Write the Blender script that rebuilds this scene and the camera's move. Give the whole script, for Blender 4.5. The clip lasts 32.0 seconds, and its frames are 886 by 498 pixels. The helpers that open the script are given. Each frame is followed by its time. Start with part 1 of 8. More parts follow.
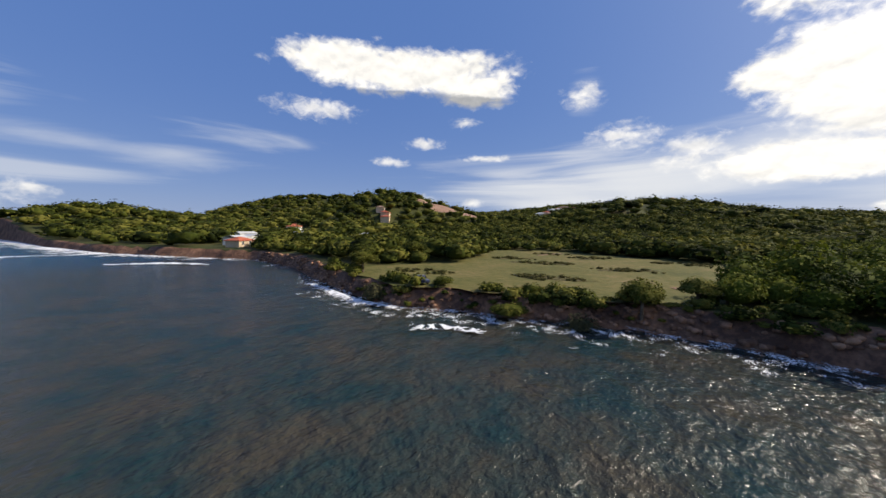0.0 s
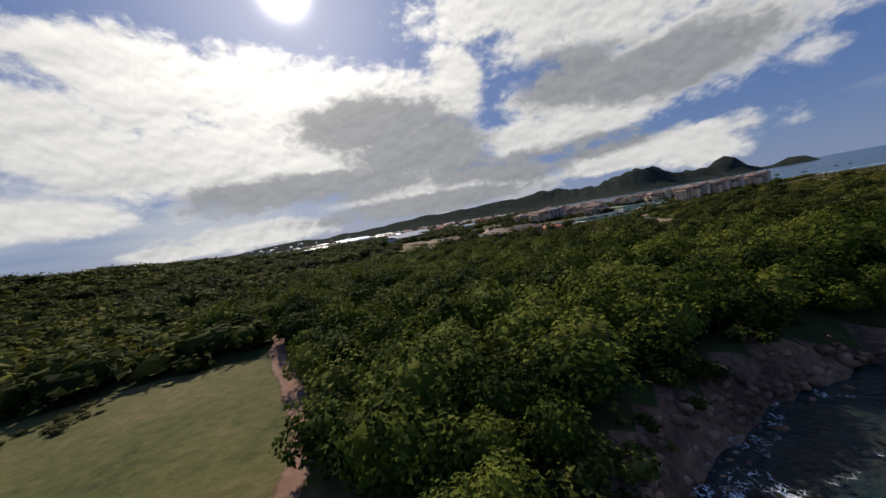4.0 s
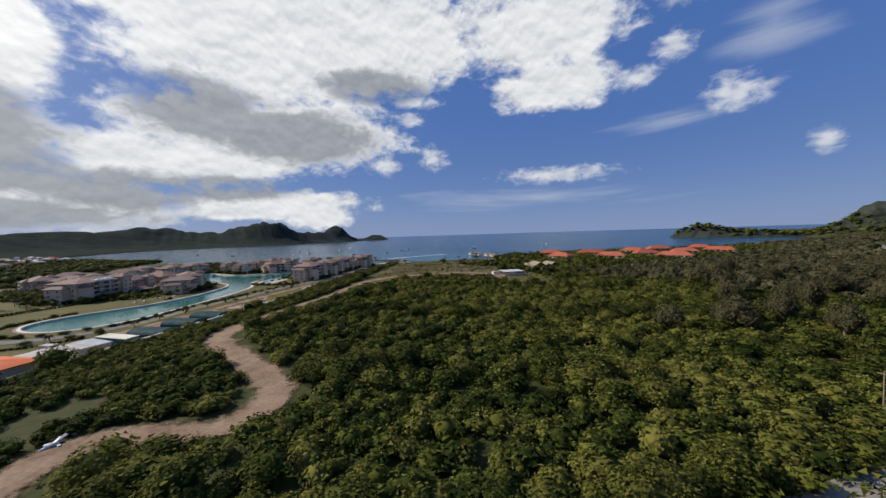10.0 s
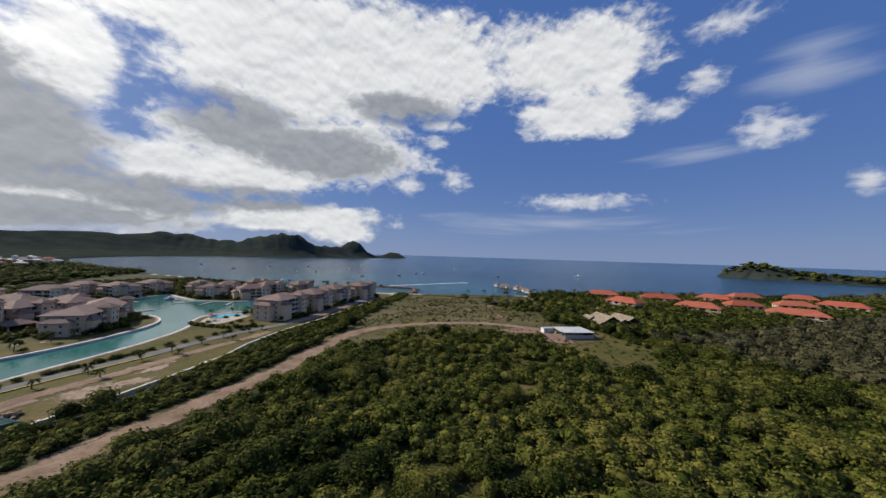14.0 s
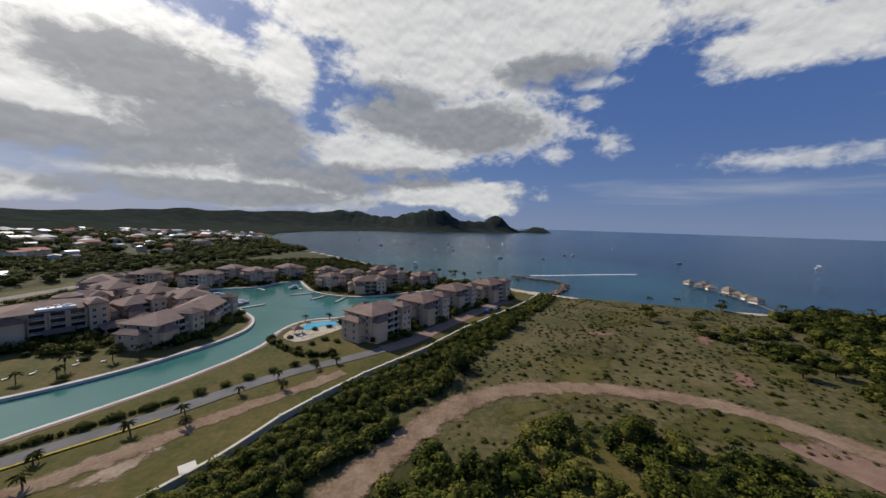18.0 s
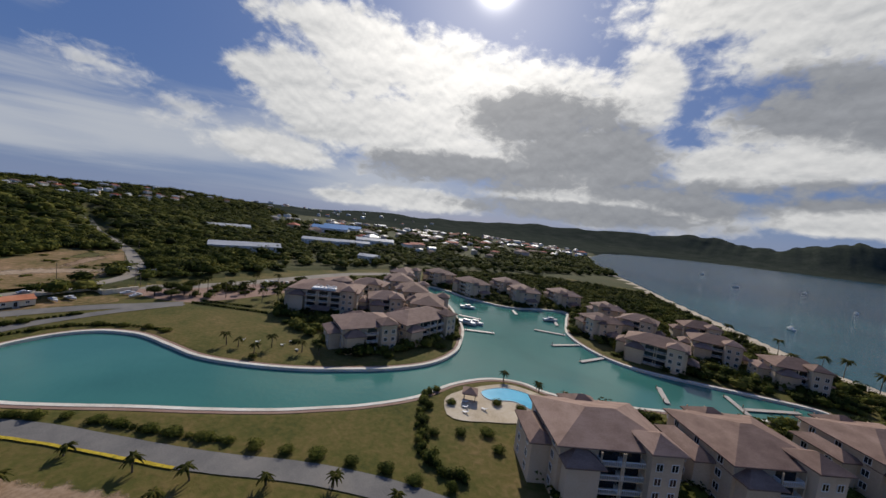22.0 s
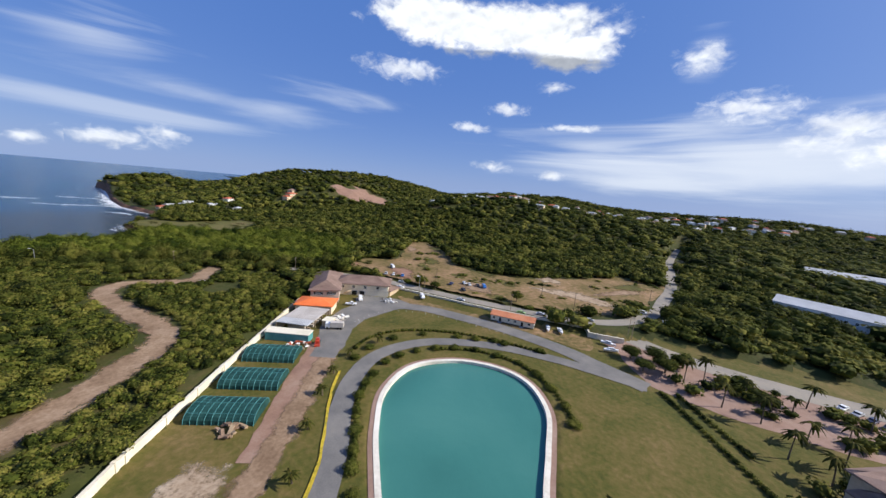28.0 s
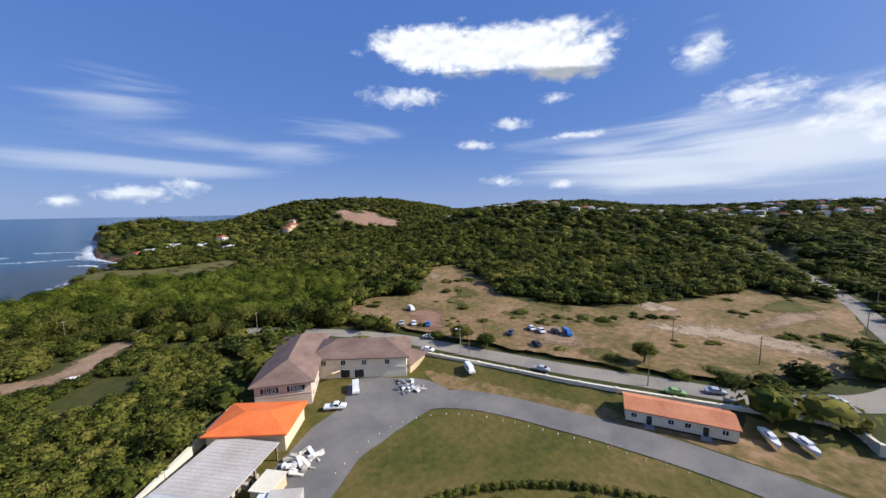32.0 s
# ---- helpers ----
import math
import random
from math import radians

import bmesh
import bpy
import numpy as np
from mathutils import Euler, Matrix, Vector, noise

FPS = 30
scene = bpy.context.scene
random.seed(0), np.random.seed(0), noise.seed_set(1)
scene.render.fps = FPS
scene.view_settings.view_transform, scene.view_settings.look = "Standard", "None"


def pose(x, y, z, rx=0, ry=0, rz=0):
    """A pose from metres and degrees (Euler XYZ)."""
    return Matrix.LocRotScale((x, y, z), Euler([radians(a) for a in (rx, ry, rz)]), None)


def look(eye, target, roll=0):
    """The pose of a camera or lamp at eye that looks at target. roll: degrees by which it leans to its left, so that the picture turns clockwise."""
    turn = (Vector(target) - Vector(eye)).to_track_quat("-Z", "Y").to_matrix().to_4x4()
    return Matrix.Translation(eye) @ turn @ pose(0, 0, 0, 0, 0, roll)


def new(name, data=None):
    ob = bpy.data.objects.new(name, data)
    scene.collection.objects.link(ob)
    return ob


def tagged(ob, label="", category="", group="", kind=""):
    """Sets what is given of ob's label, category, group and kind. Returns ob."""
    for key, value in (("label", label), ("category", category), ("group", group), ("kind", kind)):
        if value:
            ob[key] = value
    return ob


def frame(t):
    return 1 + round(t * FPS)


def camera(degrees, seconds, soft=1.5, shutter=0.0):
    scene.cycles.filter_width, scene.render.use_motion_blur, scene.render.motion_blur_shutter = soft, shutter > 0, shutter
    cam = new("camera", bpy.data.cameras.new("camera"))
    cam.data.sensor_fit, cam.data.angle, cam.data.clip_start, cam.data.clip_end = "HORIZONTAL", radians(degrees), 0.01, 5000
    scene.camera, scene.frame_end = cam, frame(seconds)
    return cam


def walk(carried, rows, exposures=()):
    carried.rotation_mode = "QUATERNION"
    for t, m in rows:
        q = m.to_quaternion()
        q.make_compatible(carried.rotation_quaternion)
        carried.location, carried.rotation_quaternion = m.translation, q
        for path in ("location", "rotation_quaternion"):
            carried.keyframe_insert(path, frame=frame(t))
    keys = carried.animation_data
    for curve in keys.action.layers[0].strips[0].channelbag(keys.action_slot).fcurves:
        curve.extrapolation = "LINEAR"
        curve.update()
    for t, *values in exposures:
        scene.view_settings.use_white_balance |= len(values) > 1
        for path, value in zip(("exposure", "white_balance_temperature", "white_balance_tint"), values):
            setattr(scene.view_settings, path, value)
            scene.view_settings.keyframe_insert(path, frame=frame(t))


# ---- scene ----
LENS = 105.0
# seconds, stops, white balance
EXPO = [(0.0, 0.48, 7250, 10), (1.0, 0.45, 7150, 10), (2.0, 0.25, 7000, 10), (4.0, -0.15, 6850, 10), (7.0, 0.1, 6550, 10), (9.0, 0.08, 6550, 10), (16.5, -0.12, 6600, 10), (19.0, -0.28, 6700, 10),
        (22.5, -0.27, 6700, 10), (25.0, 0.22, 6450, 10), (28.0, 0.52, 6400, 10), (32.0, 0.5, 6330, 10)]
cam = camera(LENS, 32.0)
# seconds, x, y, z, yaw (left of +y), pitch, lean
PATH = [
    (0.0, -40.80, -251.14, 15.37, 120.59, -3.86, 0.28),
    (0.5, -47.19, -252.06, 16.15, 118.68, -3.57, -1.07),
    (1.0, -53.47, -252.84, 16.92, 112.87, -3.65, -2.42),
    (1.5, -58.24, -253.43, 17.43, 103.55, -4.27, -4.65),
    (2.0, -63.61, -254.69, 17.91, 91.06, -3.64, -5.06),
    (2.5, -70.63, -256.13, 18.53, 75.44, -2.82, -6.08),
    (3.0, -79.17, -258.17, 19.83, 59.08, -3.01, -7.12),
    (3.5, -88.92, -258.38, 21.31, 41.41, -3.43, -8.83),
    (4.0, -96.41, -255.85, 22.79, 25.44, -4.38, -9.92),
    (4.5, -101.92, -252.06, 24.06, 11.12, -5.71, -9.62),
    (6.5, -100.84, -223.12, 38.12, -27.22, -8.53, -2.44),
    (7.0, -98.96, -213.98, 39.16, -30.62, -6.34, -0.21),
    (7.5, -96.23, -204.32, 39.58, -32.09, -5.55, 0.08),
    (8.0, -92.78, -194.29, 39.75, -32.12, -4.79, -0.06),
    (8.5, -88.78, -184.02, 39.96, -32.42, -2.90, -0.56),
    (9.0, -84.16, -173.25, 39.93, -32.88, -1.95, -1.55),
    (9.5, -79.11, -162.93, 40.07, -32.88, -2.39, -1.95),
    (10.0, -73.78, -152.58, 39.88, -32.61, -2.47, -1.76),
    (10.5, -67.62, -142.08, 40.23, -32.39, -0.77, -1.30),
    (11.0, -61.24, -131.62, 40.62, -32.11, -0.77, -1.04),
    (11.5, -54.67, -121.11, 41.15, -31.46, -0.33, -0.11),
    (12.0, -48.19, -110.86, 41.85, -30.80, 0.83, 1.23),
    (12.5, -42.13, -100.86, 42.89, -30.07, 1.19, 2.72),
    (13.0, -36.84, -91.02, 44.15, -29.54, 0.90, 3.02),
    (13.5, -32.45, -81.01, 45.33, -29.45, 1.23, 2.46),
    (15.5, -16.01, -38.45, 51.62, -29.73, -1.29, -0.12),
    (16.0, -12.04, -28.41, 53.45, -28.57, -2.62, 0.20),
    (16.5, -7.91, -18.52, 55.06, -26.27, -3.06, 0.02),
    (17.0, -3.74, -8.13, 55.98, -21.66, -2.18, 0.08),
    (17.5, 0.51, 1.93, 56.71, -14.83, -2.82, -0.22),
    (18.0, 5.08, 12.02, 57.25, -5.97, -4.17, 1.73),
    (18.5, 8.75, 22.16, 57.82, 0.93, -5.44, 1.48),
    (19.0, 11.65, 32.61, 58.14, 5.33, -5.90, 1.56),
    (19.5, 14.04, 43.24, 58.41, 9.25, -5.74, 1.72),
    (20.0, 15.52, 53.76, 58.43, 13.31, -5.77, 1.80),
    (20.5, 16.63, 64.47, 58.29, 16.84, -5.75, 1.83),
    (21.0, 17.64, 76.37, 57.92, 24.58, -5.43, 3.57),
    (21.5, 18.42, 88.00, 57.55, 34.86, -5.01, 5.18),
    (22.0, 18.70, 99.21, 56.95, 46.96, -4.72, 6.45),
    (22.5, 17.27, 110.06, 56.79, 59.26, -5.32, 6.64),
    (23.0, 14.23, 120.48, 57.56, 71.31, -6.07, 6.41),
    (23.5, 9.23, 130.34, 59.29, 83.13, -6.49, 5.24),
    (24.0, 3.61, 138.76, 60.14, 94.64, -7.08, 4.72),
    (24.5, -2.59, 145.53, 60.79, 105.43, -7.69, 4.26),
    (25.0, -9.86, 150.34, 61.75, 114.41, -8.46, 5.01),
    (25.5, -17.73, 153.17, 62.71, 121.39, -9.21, 5.65),
    (27.5, -51.27, 141.30, 61.82, 128.79, -9.91, 5.74),
    (28.0, -58.48, 136.42, 60.67, 131.90, -9.69, 5.27),
    (28.5, -65.13, 130.41, 59.35, 132.99, -9.11, 4.28),
    (29.0, -71.46, 123.57, 57.93, 134.29, -9.45, 3.14),
    (29.5, -78.22, 115.58, 56.16, 134.91, -9.40, 2.31),
    (30.0, -84.96, 106.78, 54.25, 134.52, -7.80, 1.33),
    (30.5, -90.90, 98.16, 52.79, 133.81, -6.72, -0.42),
    (31.0, -97.08, 89.96, 51.81, 133.40, -6.42, -1.37),
    (31.5, -103.75, 82.17, 51.03, 133.77, -6.59, -1.48),
    (32.0, -110.89, 74.55, 50.09, 134.84, -6.54, -0.89),
]

def stand(x, y, z, yaw, pitch, lean):
    """The pose of the camera from its place, heading, pitch and lean in degrees."""
    a, b = radians(yaw), radians(pitch)
    ahead = Vector((-math.sin(a) * math.cos(b), math.cos(a) * math.cos(b), math.sin(b)))
    return look((x, y, z), Vector((x, y, z)) + ahead, lean)


walk(cam, [(row[0], stand(*row[1:])) for row in PATH], exposures=EXPO)

# ---- world, sun ----
SUN_AZ, SUN_EL = 43.0, 34.0


def toward(az, el):
    a, b = radians(az), radians(el)
    return Vector((-math.sin(a) * math.cos(b), math.cos(a) * math.cos(b), math.sin(b)))


world = bpy.data.worlds.new("sky")
scene.world = world
world.use_nodes = True
wt = world.node_tree
wt.nodes.clear()


def wmath(op, a, b=None, c=None, clamp=False):
    n = wt.nodes.new("ShaderNodeMath")
    n.operation, n.use_clamp = op, clamp
    for i, v in enumerate((a, b, c)):
        if v is None:
            continue
        if isinstance(v, (int, float)):
            n.inputs[i].default_value = v
        else:
            wt.links.new(v, n.inputs[i])
    return n.outputs[0]


def wmix(f, a, b):
    n = wt.nodes.new("ShaderNodeMix")
    n.data_type = "RGBA"
    for s, v in ((0, f), (6, a), (7, b)):
        if isinstance(v, (int, float, tuple)):
            n.inputs[s].default_value = v
        else:
            wt.links.new(v, n.inputs[s])
    return n.outputs[2]


def wnoise(vec, scale, detail, rough, distort=0.0):
    n = wt.nodes.new("ShaderNodeTexNoise")
    n.inputs["Scale"].default_value, n.inputs["Detail"].default_value = scale, detail
    n.inputs["Roughness"].default_value, n.inputs["Distortion"].default_value = rough, distort
    wt.links.new(vec, n.inputs["Vector"])
    return n.outputs["Fac"]


coord = wt.nodes.new("ShaderNodeTexCoord").outputs["Generated"]
split = wt.nodes.new("ShaderNodeSeparateXYZ")
wt.links.new(coord, split.inputs[0])
dx, dy, dz = split.outputs
azim = wmath("MULTIPLY", wmath("ARCTAN2", wmath("MULTIPLY", dx, -1.0), dy), 57.2958)
elev = wmath("MULTIPLY", wmath("ARCSINE", dz), 57.2958)
# heading and height as a flat map for the cloud grain, flatter towards the horizon
flatmap = wt.nodes.new("ShaderNodeCombineXYZ")
wt.links.new(wmath("MULTIPLY", azim, 0.15), flatmap.inputs[0])
wt.links.new(wmath("MULTIPLY", elev, 0.24), flatmap.inputs[1])
fm = flatmap.outputs[0]


def cauliflower(vec):
    """Rounded billows at several sizes on top of a soft noise, about 0.5 on the mean."""
    soft = wnoise(vec, 1.0, 6.0, 0.56, 0.3)
    shift = wt.nodes.new("ShaderNodeVectorMath")
    shift.operation = "MULTIPLY_ADD"
    wt.links.new(soft, shift.inputs[0])
    shift.inputs[1].default_value = (0.5, 0.5, 0.0)
    wt.links.new(vec, shift.inputs[2])
    v = wt.nodes.new("ShaderNodeTexVoronoi")
    v.feature, v.normalize = "F1", True
    v.inputs["Scale"].default_value, v.inputs["Detail"].default_value, v.inputs["Roughness"].default_value = 1.5, 3.0, 0.5
    wt.links.new(shift.outputs[0], v.inputs["Vector"])
    puffs = wmath("SUBTRACT", 0.86, v.outputs["Distance"])
    return wmath("MULTIPLY_ADD", puffs, 0.6, wmath("MULTIPLY", soft, 0.5))


billow = cauliflower(fm)
grain = wnoise(fm, 3.2, 5.0, 0.6, 0.4)


def field(blobs):
    """The highest of several soft ovals of heading, height, half width and half height, in degrees."""
    total = None
    for az, el, wa, we in blobs:
        a = wmath("SUBTRACT", azim, az)
        if abs(az) + 2 * wa > 178:
            a = wmath("SUBTRACT", wmath("FLOORED_MODULO", wmath("ADD", a, 540.0), 360.0), 180.0)
        a = wmath("MULTIPLY", a, 1.0 / wa)
        b = wmath("MULTIPLY", wmath("SUBTRACT", elev, el), 1.0 / we)
        r = wmath("SUBTRACT", 1.0, wmath("SQRT", wmath("ADD", wmath("MULTIPLY", a, a), wmath("MULTIPLY", b, b))))
        total = r if total is None else wmath("SMOOTH_MAX", total, r, 0.25)
    return total


def step(v, lo, hi):
    n = wt.nodes.new("ShaderNodeMapRange")
    n.interpolation_type = "SMOOTHSTEP"
    wt.links.new(v, n.inputs[0])
    n.inputs[1].default_value, n.inputs[2].default_value = lo, hi
    return n.outputs[0]


CUMULUS = [(71, 17.0, 8, 5.5), (63, 22.0, 9, 6.5), (66, 12.5, 9, 4.0), (74, 8.0, 9, 2.6), (42.0, 16.8, 22.9, 5.3), (33.7, 19.6, 15.0, 5.4), (49.9, 10.8, 15.7, 5.2), (28.7, 11.6, 16.8, 7.5), (59.8, 14.5, 8.8, 4.0), (46.5, 21.8, 24.1, 3.7), (-6.1, 24.9, 20.2, 6.3), (-9.9, 16.0, 16.8, 5.6), (2.5, 28.8, 22.9, 4.4), (-21.9, 24.6, 13.2, 3.2), (3.2, 10.9, 15.0, 3.3), (21.5, 5.1, 21.1, 3.6), (-5.8, 5.3, 14.0, 2.4), (52.0, 3.0, 13.4, 1.9), (63.4, 2.1, 6.3, 1.2), (-13.1, 3.6, 5.3, 2.1), (-14.3, 29.5, 31.1, 7.7), (-49.6, 28.8, 12.6, 5.6), (-50.8, 21.7, 9.1, 3.5), (-3.4, 15.3, 16.0, 5.5), (19.2, 20.2, 5.0, 6.6), (8.0, 10.1, 9.0, 3.3), (14.8, 4.6, 10.9, 2.7), (-2.5, 4.0, 8.3, 1.2), (50.8, 22.5, 17.6, 5.2), (64.6, 24.9, 13.8, 3.8), (76.2, 17.6, 5.4, 2.4), (126.7, 23.5, 17.9, 3.0), (115.5, 21.2, 6.4, 2.7), (136.4, 24.2, 9.4, 2.6)]
SMALL = [(141.0, 17.5, 6.9, 1.8), (176.1, 2.6, 4.4, 1.3), (171.4, 3.7, 2.8, 1.4), (-177.1, 1.7, 1.9, 0.8), (98.8, 19.2, 3.0, 2.0), (123.6, 13.3, 3.5, 1.0), (113.1, 10.9, 4.8, 0.6), (86.8, 9.0, 3.5, 1.6), (125.3, 4.6, 3.6, 1.1), (115.8, 3.7, 2.5, 0.9), (-23.3, 11.5, 3.8, 2.0), (-31.6, 12.4, 2.7, 2.2), (-29.0, 20.9, 4.8, 1.2), (-73.4, 16.4, 4.2, 2.6), (-66.8, 23.3, 3.0, 2.0), (-69.2, 29.0, 5.1, 2.0), (-81.1, 9.0, 1.5, 1.8), (-51.4, 8.9, 10.6, 1.6), (-27.7, 18.4, 3.1, 1.3), (-62.1, 20.7, 4.1, 1.8), (93.2, 13.2, 5.5, 2.0), (84.7, 10.5, 5.1, 2.3), (117.1, 16.4, 2.8, 1.0), (129.4, 10.3, 3.4, 0.9)]
BELLY = [(33.7, 17.0, 13.1, 4.7), (27.0, 12.2, 12.9, 4.6), (42.9, 8.4, 21.0, 2.9), (55.5, 7.9, 5.6, 3.0), (-9.9, 15.3, 13.0, 4.2), (-0.6, 7.4, 10.5, 1.9), (26.9, 3.5, 22.1, 2.0), (1.9, 17.7, 8.4, 4.4), (21.4, 14.2, 5.4, 3.4), (19.9, 8.4, 6.9, 3.3), (9.6, 6.5, 8.7, 2.9), (116.0, 19.3, 7.2, 1.0), (128.0, 20.0, 12.0, 1.0), (-22.1, 22.9, 9.5, 2.4)]
WISPS = [(177.3, 13.2, 9.9, 3.9), (170.7, 9.8, 16.9, 2.6), (173.5, 6.0, 15.9, 2.0), (150.0, 11.8, 16.0, 2.3), (98.6, 19.4, 3.6, 3.1), (93.7, 8.8, 18.7, 4.0), (102.1, 3.4, 20.6, 3.1), (158.6, 9.2, 12.1, 3.1), (93.2, 7.1, 26.2, 5.1), (-66.9, 14.3, 12.2, 2.2), (-49.1, 5.3, 21.3, 2.7), (109.0, 7.8, 19.6, 4.2), (-76.9, 22.9, 6.7, 3.9)]
puff = wmath("ADD", field(CUMULUS), wmath("ADD", wmath("MULTIPLY", wmath("SUBTRACT", billow, 0.5), 1.5), wmath("MULTIPLY", wmath("SUBTRACT", grain, 0.5), 0.75)))
bits = wmath("ADD", field(SMALL), wmath("ADD", wmath("MULTIPLY", wmath("SUBTRACT", billow, 0.5), 1.2), wmath("MULTIPLY", wmath("SUBTRACT", grain, 0.5), 1.9)))
cover = wmath("MAXIMUM", step(puff, -0.04, 0.46), wmath("MULTIPLY", step(bits, 0.05, 1.1), 0.78))
lifted = wt.nodes.new("ShaderNodeVectorMath")
lifted.operation = "ADD"
wt.links.new(fm, lifted.inputs[0])
lifted.inputs[1].default_value = (0.02, 0.16, 0.0)
relief = wmath("MULTIPLY_ADD", wmath("SUBTRACT", cauliflower(lifted.outputs[0]), billow), 2.7, 0.34, clamp=True)
shade = wmath("ADD", field(BELLY), wmath("ADD", wmath("MULTIPLY", wmath("SUBTRACT", billow, 0.5), 1.1), wmath("MULTIPLY", wmath("SUBTRACT", grain, 0.5), 0.8)))
belly = wmath("MULTIPLY", step(shade, -0.05, 0.42), 0.92)
streakmap = wt.nodes.new("ShaderNodeCombineXYZ")
wt.links.new(wmath("MULTIPLY_ADD", dx, 1.6, wmath("MULTIPLY", dz, 2.0)), streakmap.inputs[0])
wt.links.new(wmath("MULTIPLY", dy, 1.6), streakmap.inputs[1])
wt.links.new(wmath("MULTIPLY", dz, 15.0), streakmap.inputs[2])
streak = wnoise(streakmap.outputs[0], 1.0, 6.0, 0.55, 0.6)
thin = wmath("MULTIPLY", step(wmath("ADD", field(WISPS), wmath("MULTIPLY", wmath("SUBTRACT", streak, 0.5), 3.0)), 0.1, 1.1), 0.48)

sky = wt.nodes.new("ShaderNodeTexSky")
sky.sky_type, sky.sun_disc = "NISHITA", False
sky.sun_elevation, sky.sun_rotation = radians(SUN_EL), radians(-SUN_AZ)
sky.air_density, sky.dust_density, sky.ozone_density = 1.0, 0.6, 2.2
skyc = wmix(0.76, sky.outputs[0], (0.85, 2.1, 6.2, 1.0))
# paler air low over the horizon
skyc = wmix(wmath("MULTIPLY", wmath("POWER", 2.718, wmath("MULTIPLY", wmath("MAXIMUM", elev, 0.0), -0.18)), 0.42), skyc, (4.8, 6.0, 7.9, 1.0))
# cloud light: brighter round the sun's heading
glow = step(field([(SUN_AZ, 36, 45, 34)]), 0.0, 1.0)
bright = wmix(glow, (11.8, 12.0, 12.2, 1.0), (19.5, 19.1, 18.6, 1.0))
dark = wmix(glow, (3.4, 3.7, 4.3, 1.0), (1.6, 1.85, 2.35, 1.0))
dark = wmix(wmath("MULTIPLY_ADD", wmath("SUBTRACT", relief, 0.45), -0.7, wmath("MULTIPLY_ADD", grain, 1.1, -0.42), clamp=True), dark, wmix(glow, (5.2, 5.6, 6.3, 1.0), (3.0, 3.3, 3.9, 1.0)))
cloudc = wmix(belly, wmix(relief, bright, wmix(glow, (6.0, 6.4, 7.0, 1.0), (9.5, 9.8, 10.2, 1.0))), dark)
col = wmix(thin, skyc, (7.6, 8.2, 9.2, 1.0))
veil = wmath("MULTIPLY", step(wmath("ADD", field([(86, 7.0, 28, 6.5), (76, 9.0, 16, 6.0), (105, 5.5, 22, 4.5), (60, 5.0, 24, 5.0)]), wmath("MULTIPLY", wmath("SUBTRACT", streak, 0.5), 1.6)), 0.0, 0.9), 0.62)
col = wmix(veil, col, (8.6, 9.1, 9.8, 1.0))
col = wmix(cover, col, cloudc)
# the bright air round the sun
sv = toward(SUN_AZ, SUN_EL)
near_sun = wmath("MAXIMUM", wmath("ADD", wmath("ADD", wmath("MULTIPLY", dx, sv.x), wmath("MULTIPLY", dy, sv.y)), wmath("MULTIPLY", dz, sv.z)), 0.0)
halo = wmath("ADD", wmath("MULTIPLY", wmath("POWER", near_sun, 1400.0), 60.0), wmath("ADD", wmath("MULTIPLY", wmath("POWER", near_sun, 28.0), 3.5), wmath("MULTIPLY", wmath("POWER", near_sun, 6.0), 1.5)))
tint = wt.nodes.new("ShaderNodeVectorMath")
tint.operation = "MULTIPLY_ADD"
both = wt.nodes.new("ShaderNodeCombineXYZ")
for i in range(3):
    wt.links.new(halo, both.inputs[i])
wt.links.new(both.outputs[0], tint.inputs[0])
tint.inputs[1].default_value = (1.0, 0.97, 0.92)
wt.links.new(col, tint.inputs[2])
col = tint.outputs[0]
bg = wt.nodes.new("ShaderNodeBackground")
bg.inputs[1].default_value = 0.072
wt.links.new(col, bg.inputs[0])
wo = wt.nodes.new("ShaderNodeOutputWorld")
wt.links.new(bg.outputs[0], wo.inputs[0])

sun_lamp = bpy.data.lights.new("sun", "SUN")
sun_lamp.energy, sun_lamp.angle, sun_lamp.color = 4.6, radians(0.55), (1.0, 0.95, 0.87)
sun = new("sun", sun_lamp)
sun.matrix_world = look(toward(SUN_AZ, SUN_EL) * 900, (0, 0, 0))

# ---- materials ----
def node_mat(name):
    m = bpy.data.materials.new(name)
    m.use_nodes = True
    return m, m.node_tree, m.node_tree.nodes["Principled BSDF"]


